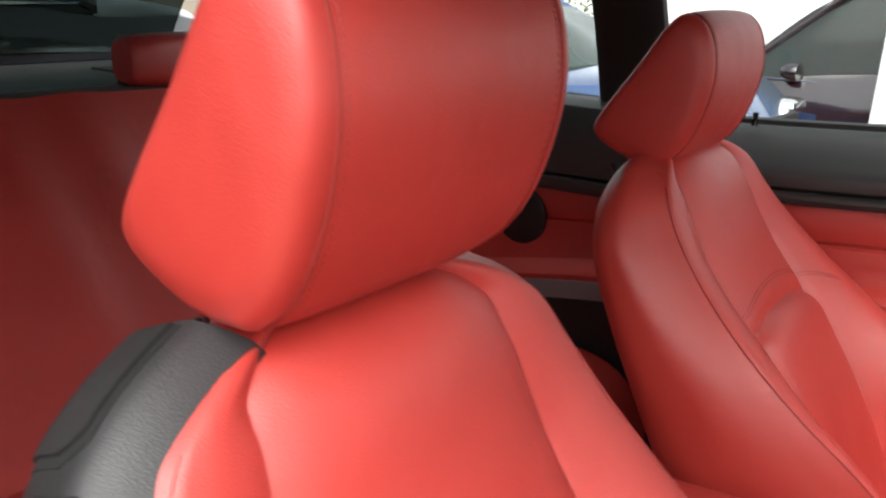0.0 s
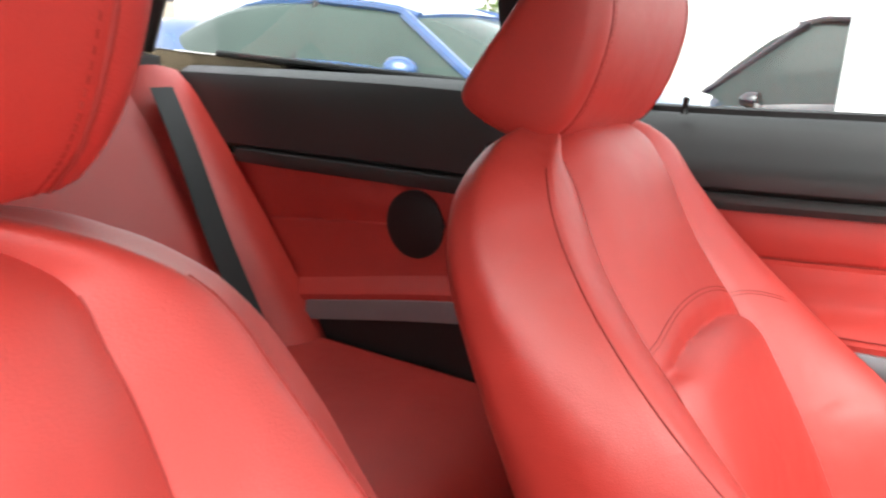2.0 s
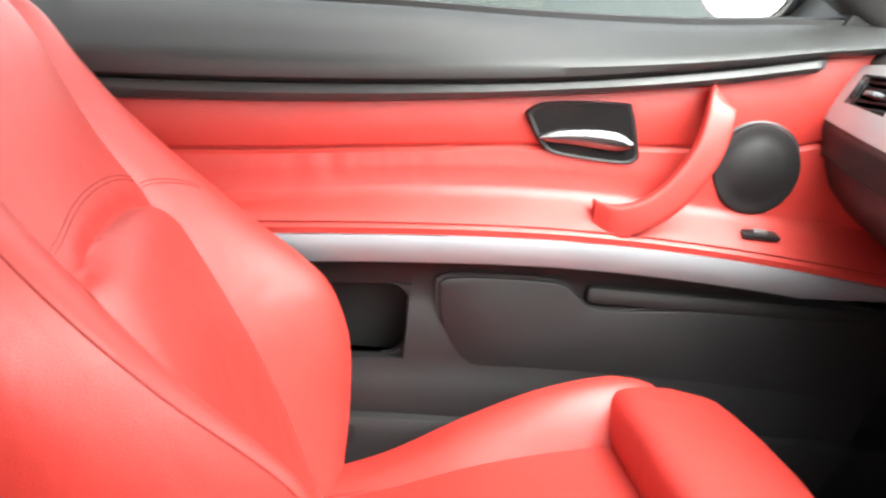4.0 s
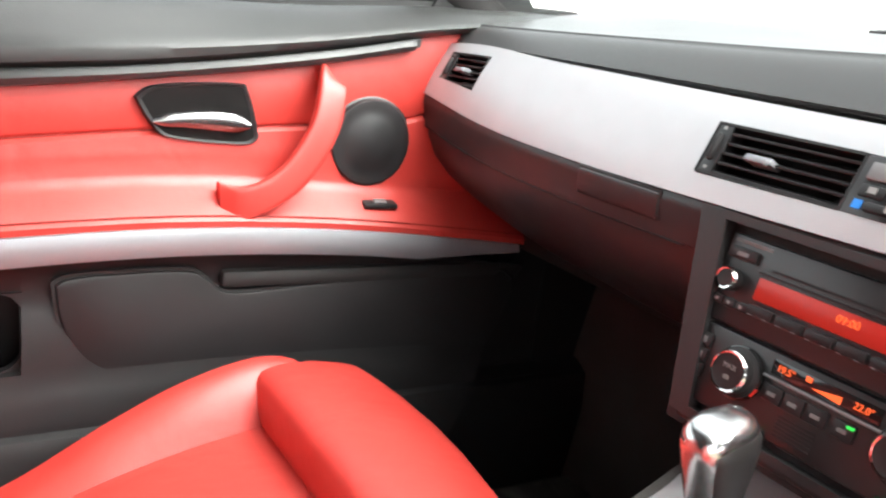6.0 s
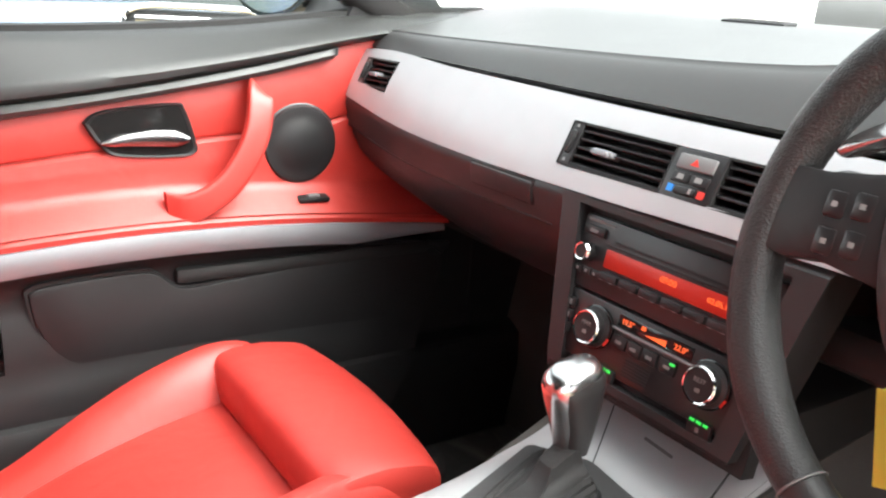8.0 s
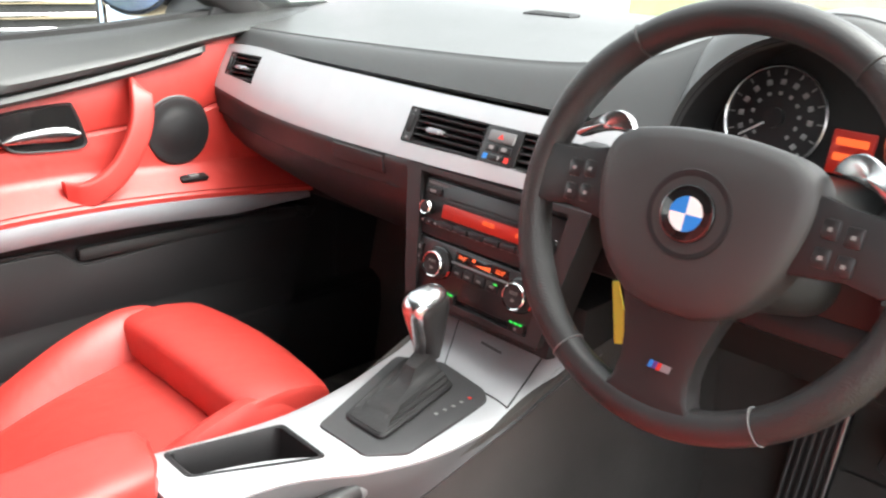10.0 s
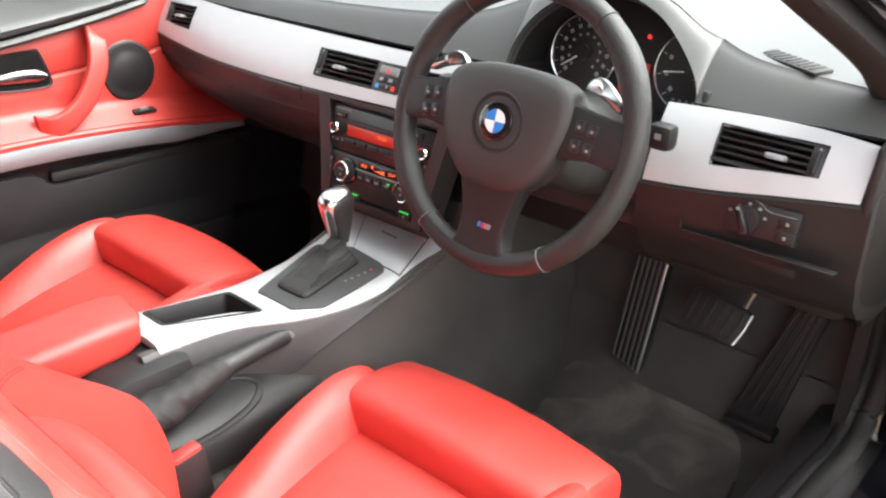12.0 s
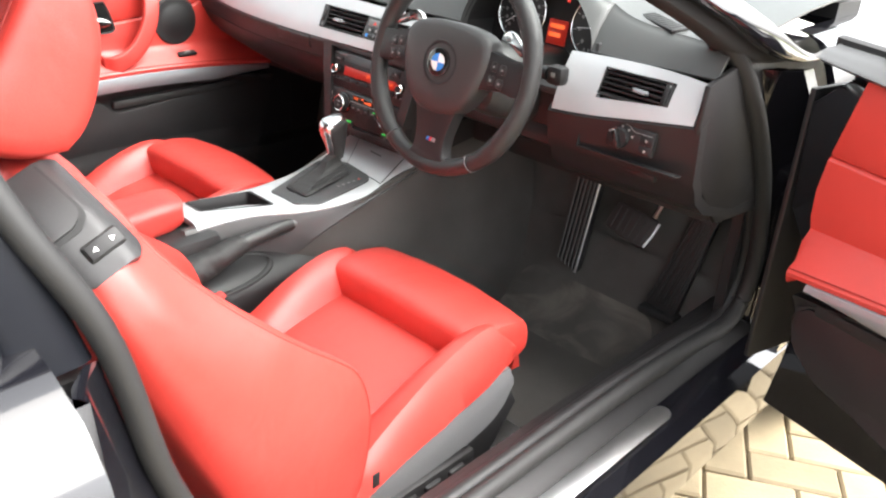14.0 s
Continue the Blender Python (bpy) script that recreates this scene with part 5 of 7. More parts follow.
        rg.append([c + n2 * w * math.copysign(abs(math.cos(a)) ** 0.38, math.cos(a)) + o3 * math.copysign(abs(math.sin(a)) ** 0.38, math.sin(a)) for a in [2 * math.pi * j / 24 for j in range(24)]])
    P("pull_handle", loft(rg), LEATHER, th, "curved red leather pull handle")
    P("pull_seam", tube([c + Vector((0.0072, 0, 0)) + Vector((0, (sp_[min(k + 1, 25)] - sp_[max(k - 1, 0)]).normalized().z, -(sp_[min(k + 1, 25)] - sp_[max(k - 1, 0)]).normalized().y)) * -0.0182 for k, c in enumerate(sp_) if 1 < k < 23], 0.0009, 6), THREADSHADE)
    # speaker
    mk = axes((-0.688, 0.484, 0.783), (0, 1, 0), (0, 0, 1), (1, 0, 0))
    spk = P("speaker", lathe([(0.061, -0.004), (0.061, 0.006), (0.058, 0.010), (0.050, 0.011), (0.040, 0.010), (0.036, 0.0125), (0.0, 0.0135)], mk, 44), HARD, th, "round black speaker grille")
    P("speaker_rim", lathe([(0.060, 0.006), (0.0635, 0.004), (0.0635, -0.004), (0.060, -0.004)], mk, 44), GREYPAD, spk)
    # switch
    sw_ = P("window_switch", rbox((-0.660, 0.497, 0.701), (0.020, 0.052, 0.008), 0.003, pose(0, 0, 0, 0, 12, 0)), HARD, th)
    P("switch_key", rbox((-0.660, 0.497, 0.705), (0.010, 0.020, 0.006), 0.002, pose(0, 0, 0, 0, 12, 0)), GREYPL, sw_)
    # lock pin, skins, glass
    P("lock_pin", lathe([(0.0, 0.0), (0.0055, 0.0), (0.0040, 0.012), (0.0052, 0.022), (0.0, 0.024)], pose(-0.706, -0.400, 0.905), 14), GLOSSB)
    P("window_seal", slab([[(-0.742, y, belt(y) - 0.006), (-0.742, y, belt(y) + 0.007), (-0.750, y, belt(y) + 0.009)] for y in ys], (-0.010, 0, 0)), RUBBER)
    P("outer_skin", slab([[(-0.765, y, belt(y) + 0.003), (-0.788, y, belt(y) - 0.003), (-0.808, y, belt(y) - 0.014), (-0.826, y, belt(y) - 0.045), (-0.848, y, 0.78), (-0.862, y, 0.68), (-0.862, y, 0.50), (-0.845, y, 0.36), (-0.82, y, 0.27)] for y in ys], (0.012, 0, 0)), PAINT, th, "gloss black outer door skin")
    P("door_edge", join(rbox((-0.785, Y1 + 0.005, 0.66), (0.13, 0.012, 0.52), 0.005), rbox((-0.775, Y0 - 0.005, 0.58), (0.15, 0.012, 0.62), 0.005)), HARD)
    sh = 0.36 if glass else 0.46
    P("inner_shell", prism([(-0.712, 0.30, sh), (-0.712, 0.52, sh), (-0.712, 0.66, sh + 0.05), (-0.712, 0.76, 0.60), (-0.712, 0.845, 0.72), (-0.712, 0.855, 0.90), (-0.712, 0.80, 0.95), (-0.712, 0.36, 0.90)], (-0.02, 0, 0), 0.004), PAINT, th, "black painted inner door metal")
    if glass:
        g = P("window_pane", slab([[(-0.752, y, belt(y) - 0.01), (-0.735, y, 1.05), (-0.690, y, 1.20), (-0.62, y, 1.30)] for y in xs_between(Y0, 0.36, 16)] + [[(-0.752, y, belt(y) - 0.01), (-0.735, y, belt(y) - 0.01 + (1.05 - belt(y)) * k), (-0.690, y, belt(y) - 0.01 + (1.20 - belt(y)) * k), (-0.62, y, belt(y) - 0.01 + (1.30 - belt(y)) * k)] for y, k in ((0.5, 0.75), (0.65, 0.42), (0.8, 0.1))], (-0.004, 0, 0)), PANE, th, "clear window pane")
        g.visible_shadow = False
    # mirror
    aim = pose(-1.0, 0.585, 1.03, 0, 0, 14) @ pose(1.0, -0.585, -1.03)
    mr = P("door_mirror", moved(loft([[(-1.0 - 0.125 * math.cos(a) * f, 0.61 + yo, 1.03 + 0.078 * math.sin(a) * f) for a in [2 * math.pi * k / 28 for k in range(28)]] for f, yo in ((0.96, -0.055), (1.0, -0.05), (1.0, -0.02), (0.9, 0.03), (0.6, 0.06), (0.1, 0.075))]), aim), PAINT, th, "gloss black door mirror")
    P("mirror_glass", moved(prism([(-1.0 - 0.112 * math.cos(a), 0.552, 1.03 + 0.066 * math.sin(a)) for a in [2 * math.pi * k / 28 for k in range(28)]], (0, 0.004, 0)), aim), CHROME, mr, "mirror glass")
    P("mirror_foot", prism([(-0.735, 0.58, 0.965), (-0.735, 0.78, 0.985), (-0.735, 0.72, 1.05), (-0.735, 0.62, 1.04)], (-0.17, 0, 0.0), 0.008), HARD, mr)
    return th


door("passenger_door", Matrix.Identity(4), "closed passenger door with red leather and silver trim inside", True)
HINGE = Vector((0.845, 0.875, 0))
swing = Matrix.Translation(HINGE + Vector((0.020, 0.0, 0.0))) @ Matrix.Rotation(radians(75), 4, "Z") @ Matrix.Translation(-HINGE) @ Matrix.Diagonal((-1, 1, 1, 1))
door("driver_door", swing, "wide open driver's door with red leather and silver trim inside", False)


# ---- front seats ----
S_ = [-0.16, -0.10, -0.03, 0.08, 0.14, 0.17, 0.226, 0.289, 0.354, 0.417, 0.473, 0.521, 0.58]
EDGE_D = soft_table(S_, [0.04, 0.070, 0.113, 0.156, 0.155, 0.143, 0.115, 0.087, 0.062, 0.043, 0.033, 0.030, 0.012])
EDGE_X = soft_table([-0.16, -0.10, -0.03, 0.08, 0.14, 0.226, 0.289, 0.354, 0.417, 0.473, 0.503, 0.521, 0.535, 0.548, 0.562, 0.574, 0.580], [0.205, 0.212, 0.219, 0.224, 0.225, 0.225, 0.220, 0.210, 0.196, 0.180, 0.168, 0.155, 0.138, 0.118, 0.090, 0.052, 0.015])
ROUND_X = soft_table([-0.16, 0.0, 0.2, 0.32, 0.40, 0.45, 0.50, 0.53, 0.55, 0.565, 0.575, 0.580], [0.228, 0.240, 0.248, 0.250, 0.247, 0.238, 0.214, 0.186, 0.155, 0.118, 0.065, 0.018])
SQUARE_X = soft_table([-0.16, 0.0, 0.2, 0.32, 0.40, 0.45, 0.48, 0.507, 0.534, 0.552, 0.565, 0.574, 0.580], [0.228, 0.240, 0.248, 0.250, 0.249, 0.246, 0.240, 0.228, 0.206, 0.178, 0.142, 0.092, 0.030])
SEAM_X = soft_table([-0.16, 0.0, 0.16, 0.30, 0.42, 0.50, 0.535, 0.56, 0.58], [0.134, 0.133, 0.131, 0.127, 0.121, 0.112, 0.103, 0.066, 0.008])
SEAM_D = soft_table([-0.16, 0.0, 0.08, 0.168, 0.30, 0.42, 0.50, 0.58], [0.045, 0.064, 0.070, 0.068, 0.052, 0.031, 0.028, 0.012])
MID_D = soft_table([-0.16, 0.0, 0.1, 0.20, 0.30, 0.36, 0.44, 0.52, 0.58], [0.045, 0.060, 0.066, 0.068, 0.064, 0.050, 0.046, 0.044, 0.018])
BACK_D = soft_table([-0.16, 0.10, 0.28, 0.40, 0.48, 0.54, 0.58], [-0.085, -0.085, -0.080, -0.074, -0.066, -0.050, -0.030])


def side_x(s, q, wide):
    """Half width of the side panel from its front edge (0) to the back (1)."""
    ex, ox = EDGE_X(s), ROUND_X(s) + (SQUARE_X(s) - ROUND_X(s)) * wide
    return ex + (ox - ex) * math.sin(math.pi / 2 * min(1, q * 1.7)) - 0.014 * max(0, (q - 0.75) / 0.25) ** 2


def back_ring(s, fade, wide=0.0):
    """Half of a section through the backrest, from the middle of its front round to the middle of its back: (x, depth)."""
    ex, ed, sx, sd, md, bd = EDGE_X(s), EDGE_D(s), SEAM_X(s), SEAM_D(s), MID_D(s), BACK_D(s)
    pts = []
    soft = 0.45 + 0.55 * max(0.0, min(1.0, (0.42 - s) / 0.12))
    for k in range(13):
        x = sx * k / 12
        q = x / sx
        d = md + (sd - md) * q**3
        u = s - (0.322 - 0.024 * q**2.2)
        full = 1 - 0.92 * q**4
        if u > 0:
            d -= 0.009 * full * math.exp(-((u / 0.014) ** 2))
        else:
            d += full * (0.024 * math.sqrt(1 - (1 - min(1.0, -u / 0.034)) ** 2) - 0.009)
        if k == 12:
            d -= 0.006 * soft * max(0.15, min(1, (0.53 - s) / 0.12))
        if k == 11:
            d -= 0.004 * soft * max(0.1, min(1, (0.53 - s) / 0.12))
        pts.append((x, d))
    rise = ed - sd
    for k in range(1, 14):
        q = k / 13
        x = sx + (ex - sx) * (q**0.92)
        d = sd + rise * (0.45 * (1 - (1 - q) ** 1.9) + 0.55 * q * q * (3 - 2 * q)) + 0.013 * soft * math.sin(math.pi * q) * (1 - 0.3 * q)
        if k == 13:
            d -= 0.0015
        pts.append((x, d))
    for k in range(1, 15):
        q = k / 14
        d = ed - 0.004 + (bd + 0.012 - ed + 0.004) * q
        x = side_x(s, q, wide)
        if k == 1:
            x += 0.001
        pts.append((x, d))
    xl = pts[-1][0]
    for k in range(1, 8):
        q = k / 8
        pts.append((xl * math.cos(q * math.pi / 2) ** 0.8, bd + 0.012 - 0.022 * math.sin(q * math.pi / 2)))
    mid = bd + 0.030
    return [(x, mid + (d - mid) * (fade if d > mid else 1.0)) for x, d in pts]


def back_fade(s):
    return 1.0 if s <= 0.54 else max(0.05, math.sqrt(max(0, 1 - ((s - 0.540) / 0.040) ** 2)))


def front_d(s, x):
    """Depth of the front of the backrest at a height and a distance from its middle."""
    ring = back_ring(s, back_fade(s))[:26]
    return float(np.interp(abs(x), [p[0] for p in ring], [p[1] for p in ring]))


def seat(name, cx, hy, lean, label, outer, fwd=0.0, wide=0.0):
    """A front seat. cx: its middle; hy: its hinge; lean: recline; outer: +1 when the door is on its right; wide: squareness of the shoulders."""
    th = thing(name, (cx, 0.05, 0.20), label, "car seat", "front seats")
    c, s_ = math.cos(radians(lean)), math.sin(radians(lean))
    hinge = Vector((cx, hy, 0.42))

    def B(x, s, d):
        return hinge + Vector((x, -s * s_ + d * c, s * c + d * s_))

    levels = [-0.16 + 0.70 * k / 260 for k in range(261)]
    tops = [0.540 + 0.0398 * math.sin(k / 16 * math.pi / 2) for k in range(1, 17)]
    rings = []
    for k, s in enumerate(levels + tops):
        half = back_ring(s, back_fade(s), wide)
        full = half + [(-x, d) for x, d in reversed(half[1:])]
        rings.append([B(x, s, d) for x, d in full])
    back = part("backrest", loft(rings), LEATHER, th, "red leather backrest with side bolsters")
    for sd_ in (1, -1):
        # Thin cords in darker red, painting the shadow line of piping and seam.
        line = [B(sd_ * EDGE_X(s) * 1.002, s, EDGE_D(s) - 0.0016) for s in xs_between(-0.08, 0.522, 60)]
        part("piping", tube(line, 0.0009, 6), THREADSHADE if sd_ != outer or outer < 0 else LEATHER, back, "piped seam along the bolster")
        part("seam", tube([B(sd_ * SEAM_X(s), s, front_d(s, SEAM_X(s)) + 0.0002) for s in xs_between(-0.10, 0.525, 90)], 0.0007, 6), THREADSHADE, back)
        for lift in (0.0, 0.0045):
            line = []
            for k in range(13):
                x = SEAM_X(0.33) + 0.002 + 0.052 * k / 12
                s = 0.326 + lift - 0.030 * (k / 12) ** 1.6
                line.append(B(sd_ * x, s, front_d(s, x) + 0.0002))
            part("stitching", tube(line, 0.0006, 5), THREADSHADE, back)
    for lift in (0.031, 0.0355):
        line = []
        for k in range(33):
            q = -1 + k / 16
            x = q * SEAM_X(0.34) * 0.98
            s = 0.322 + lift - 0.024 * abs(q) ** 2.2
            line.append(B(x, s, front_d(s, x) + 0.0001))
        part("arch_stitching", tube(line, 0.0006, 5), THREADSHADE, back)

    # headrest
    prof = [(0.0, 0.0), (0.022, 0.020), (0.040, 0.055), (0.052, 0.105), (0.050, 0.145), (0.037, 0.176), (0.014, 0.190), (-0.010, 0.178), (-0.045, 0.124), (-0.078, 0.077), (-0.097, 0.046), (-0.098, 0.028), (-0.080, 0.014), (-0.040, 0.000)]
    P3 = smoothed([(0, y, z) for y, z in prof] + [(0, *prof[0])], 61)[:-1]
    hp = B(-0.005, 0.560, 0.020) + Vector((0, 0.013 if outer > 0 else -0.005, 0.007 if outer > 0 else -0.016))
    HR = Matrix.Translation(hp)

    def head_ring(f, x, grow):
        cy, cz = -0.012, 0.095
        return [HR @ Vector((x, cy + (p.y - cy) * f + grow * max(0, p.y - cy) * 2, cz + (p.z - cz) * f)) for p in P3]

    W = 0.120
    rr = []
    for x, f in ((-W, 0.30), (-W + 0.0005, 0.70), (-W + 0.004, 0.88), (-W + 0.010, 0.955), (-W + 0.018, 0.985), (-W + 0.0215, 0.978), (-W + 0.024, 0.986), (-W + 0.034, 1.0), (-0.07, 1.015), (-0.03, 1.025), (0.0, 1.028)):
        rr.append((x, f))
    rr = rr + [(-x, f) for x, f in reversed(rr[:-1])]
    head = part("headrest", loft([head_ring(f, x, 0.0) for x, f in rr]), LEATHER, th, "red leather headrest")
    for sd_ in (-1, 1):
        part("headrest_seam", tube([HR @ Vector((sd_ * (W - 0.0215), -0.012 + (p.y + 0.012) * 0.981, 0.095 + (p.z - 0.095) * 0.981)) for p in P3], 0.0013, 6, True), THREADSHADE, head)
        ticks = []
        for k in range(0, 60):
            p, q = P3[k], P3[(k + 1) % 60]
            for f in (0.25, 0.75):
                a = p.lerp(q, f)
                c0 = Vector((sd_ * (W - 0.027), -0.012 + (a.y + 0.012) * 0.9905, 0.095 + (a.z - 0.095) * 0.9905))
                d0 = (q - p).normalized() * 0.0014
                ticks.append(tube([HR @ (c0 - d0), HR @ (c0 + d0)], 0.00055, 4))
        part("stitching", join(*ticks), THREADSHADE, head)
        part("headrest_post", tube([B(sd_ * 0.075, 0.50, -0.058), HR @ Vector((sd_ * 0.075, -0.066, 0.06))], 0.0085, 14), CHROME, th, "chrome headrest post")
        part("post_collar", tube([B(sd_ * 0.075, 0.550, -0.058), B(sd_ * 0.075, 0.574, -0.058)], [0.014, 0.012], 14), HARD, th)

    # cushion
    cush = []
    ny, nx = 46, 52
    zc = soft_table([-0.20, -0.10, 0.0, 0.10, 0.20, 0.28, 0.40], [0.350, 0.365, 0.390, 0.425, 0.450, 0.462, 0.455])
    raise_ = soft_table([-0.20, -0.06, 0.0, 0.10, 0.18, 0.235, 0.285, 0.33, 0.365, 0.40], [0.0, 0.002, 0.010, 0.034, 0.054, 0.062, 0.064, 0.056, 0.024, 0.0])
    for i in range(ny + 1):
        y = -0.20 + 0.60 * i / ny
        row = []
        for j in range(nx + 1):
            q = -1 + 2 * j / nx
            hw = 0.222 - 0.024 * max(0, (y - 0.25) / 0.14) ** 2
            x = hw * q
            side = max(0, (abs(x) - 0.135) / 0.085)
            roll = max(0.0, min(1.0, (0.365 - y) / 0.10))
            roll = roll * roll * (3 - 2 * roll) * table([-0.2, -0.08, 0.05, 0.2, 0.28], [0.25, 0.35, 0.62, 1.0, 1.0])(y)
            bol = raise_(y) * (1 - max(0.0, 1 - side / 0.62) ** 2.2)
            z = zc(y) + bol - min(1.0, 0.35 + raise_(y) * 12) * (0.045 * max(0, side - 0.72) / 0.28 + 0.040 * max(0, side - 0.88) / 0.12)
            z -= 0.006 * math.exp(-(((abs(x) - 0.140) / 0.006) ** 2))
            z -= 0.05 * max(0, (y - 0.36) / 0.04) ** 2
            z += 0.004 * (1 - (x / 0.14) ** 2) * (abs(x) < 0.14)
            row.append((cx + x, y + fwd, z))
        cush.append(row)
    under = soft_table([-0.20, 0.0, 0.116, 0.231, 0.35, 0.40], [0.30, 0.372, 0.383, 0.408, 0.428, 0.428])
    low_ = [[(cx + (p[0] - cx) * 0.97, min(p[1], 0.385 + fwd), min(p[2] - 0.004, under(p[1] - fwd))) for p in r] for r in cush]
    verts = [p for r in cush for p in r] + [p for r in low_ for p in r]
    n1, n = nx + 1, (nx + 1) * (ny + 1)
    faces = []
    for i in range(ny):
        for j in range(nx):
            q4 = (i * n1 + j, i * n1 + j + 1, (i + 1) * n1 + j + 1, (i + 1) * n1 + j)
            faces += [q4, tuple(v + n for v in reversed(q4))]
    rimv = [j for j in range(n1)] + [i * n1 + nx for i in range(1, ny + 1)] + [ny * n1 + j for j in range(nx - 1, -1, -1)] + [i * n1 for i in range(ny - 1, 0, -1)]
    for p, q4 in zip(rimv, rimv[1:] + rimv[:1]):
        faces.append((p, q4, q4 + n, p + n))
    cu = part("cushion", mesh(verts, faces), LEATHER, th, "red leather cushion with raised sides")
    for sd_ in (-1, 1):
        part("cushion_seam", tube([(cx + sd_ * 0.140, y + fwd, zc(y) - 0.0035) for y in xs_between(-0.15, 0.25, 24)], 0.0013, 6), THREADSHADE, cu)

    # thigh support
    rings = []
    for x, f in ((-0.174, 0.25), (-0.173, 0.70), (-0.169, 0.90), (-0.160, 0.975), (-0.13, 1.0), (-0.07, 1.03), (0.0, 1.04), (0.07, 1.03), (0.15, 1.0), (0.189, 0.975), (0.198, 0.90), (0.202, 0.70), (0.203, 0.25)):
        ring = []
        for k in range(32):
            a = 2 * math.pi * k / 32
            ry = 0.072 * math.copysign(abs(math.cos(a)) ** 0.50, math.cos(a))
            rz = 0.042 * math.copysign(abs(math.sin(a)) ** 0.50, math.sin(a))
            ring.append((cx + x, (0.335 if outer > 0 else 0.365) + 0.020 * (1 - (x / 0.2) ** 2) * (0.5 + 0.5 * math.cos(a)) + ry * (0.85 + 0.15 * f), (0.480 if outer > 0 else 0.488) + rz * f - 0.16 * (ry + 0.0) * (ry > 0) + 0.004 * (1 - (x / 0.2) ** 2)))
        rings.append(ring)
    part("thigh_support", loft(rings), LEATHER, th, "separate red leather thigh pad")
    # base
    skirt = soft_table([-0.15, 0.07, 0.198, 0.281, 0.33, 0.352], [0.318, 0.326, 0.332, 0.345, 0.372, 0.405])
    part("side_skirt", slab([[(cx + outer * 0.210, y, under(y - fwd) + 0.004), (cx + outer * 0.216, y, under(y - fwd) - 0.008), (cx + outer * 0.220, y, (under(y - fwd) + skirt(y - fwd)) / 2), (cx + outer * 0.222, y, skirt(y - fwd))] for y in xs_between(-0.12 + fwd, 0.352 + fwd, 20)], (-outer * 0.02, 0, 0)), SKIRT, th, "pale grey plastic side skirt")
    part("base", loft([[(cx + w * a, y, z) for a, y in ((-1, -0.16), (1, -0.16), (1, y1), (-1, y1))] for w, y1, z in ((0.20, 0.30, 0.20), (0.20, 0.33, 0.26), (0.212, 0.375, 0.35), (0.205, 0.37, 0.37))]), HARD, th)
    part("slide_rail", rbox((cx + 0.16, 0.12, 0.215), (0.04, 0.66, 0.03), 0.006), STEEL, th, "steel slide rail")
    part("slide_rail", rbox((cx - 0.16, 0.12, 0.215), (0.04, 0.66, 0.03), 0.006), STEEL, th, "steel slide rail")
    pod = part("switch_pod", rbox((cx + outer * 0.222, 0.15, 0.305), (0.020, 0.20, 0.045), 0.008), HARD, th, "black seat switch pod")
    for k in range(3):
        part("switch", rbox((cx + outer * 0.233, 0.09 + 0.055 * k, 0.31), (0.014, 0.036, 0.014), 0.005), HARD, pod)
    part("label_tag", rbox((cx + outer * 0.236, hy + 0.118, 0.402), (0.002, 0.014, 0.026), 0.0008), HARD, th, "small black fabric tag")
    if outer < 0:
        return th
    # shoulder panel with the easy-entry switch
    def shoulder(u, v, lift=0.0):
        """u from its front edge to the back, v from its lower edge up over the shoulder."""
        x = 0.2185 + (0.110 - 0.2185) * v
        s = 0.490 + (0.578 - 0.490) * v
        bulge = 0.015 * math.sin(math.pi * min(1, v * 0.92 + 0.06)) + lift - 0.024 * max(0, 1 - u / 0.38) ** 2.2
        d = (0.026 - 0.003 * v) + (-0.052 - 0.026) * u
        edge = 0.007 * (abs(2 * u - 1) ** 4) * (1 - v * 0.4)
        return B(outer * (x + (bulge - edge) * 0.66), s + (bulge - edge) * 0.75, d)

    rows = []
    for k in range(25):
        v = k / 24
        cut = 0.16 * max(0, (0.16 - v) / 0.16) ** 2.2
        rows.append([shoulder(cut + (1 - 2 * cut) * j / 14, v) for j in range(15)])
    sp = part("shoulder_panel", slab(rows, (-outer * 0.012, 0, -0.014)), SOFT, th, "black plastic shoulder panel")
    return th, B, shoulder, sp


seat("passenger_seat", -0.375, -0.13, 29, "red leather passenger sports seat beside the closed door", -1, 0.03, 1.0)
dseat, DB, dshoulder, dpanel = seat("driver_seat", 0.385, -0.10, 24, "red leather driver's sports seat with black shoulder panel", 1)
def on_panel(u, v, lift):
    """A frame on the shoulder panel: x towards the rear, y up, z out of it."""
    p = dshoulder(u, v)
    a = (dshoulder(u + 0.1, v) - dshoulder(u - 0.1, v)).normalized()
    b = (dshoulder(u, v + 0.03) - dshoulder(u, v - 0.03)).normalized()
    n = a.cross(b).normalized()
    if n.z < 0:
        n = -n
    return axes(p + n * lift, a, n.cross(a), n)


sbm = on_panel(0.42, 0.20, 0.0)
part("switch_frame", plate(sbm, -0.021, -0.0105, 0.021, 0.0105, -0.006, 0.0022, 0.004), DARK, dpanel)
part("rocker_switch", plate(sbm, -0.019, -0.0085, 0.019, 0.0085, 0.0, 0.0042, 0.003), HARD, dpanel, "black rocker switch with white arrows")
for s in (-1, 1):
    part("arrow", prism([sbm @ Vector(p) for p in ((s * 0.013, 0.0, 0.0043), (s * 0.008, 0.003, 0.0043), (s * 0.008, -0.003, 0.0043))], sbm.to_3x3() @ Vector((0, 0, 0.0004))), WHITEFLAT, dpanel)
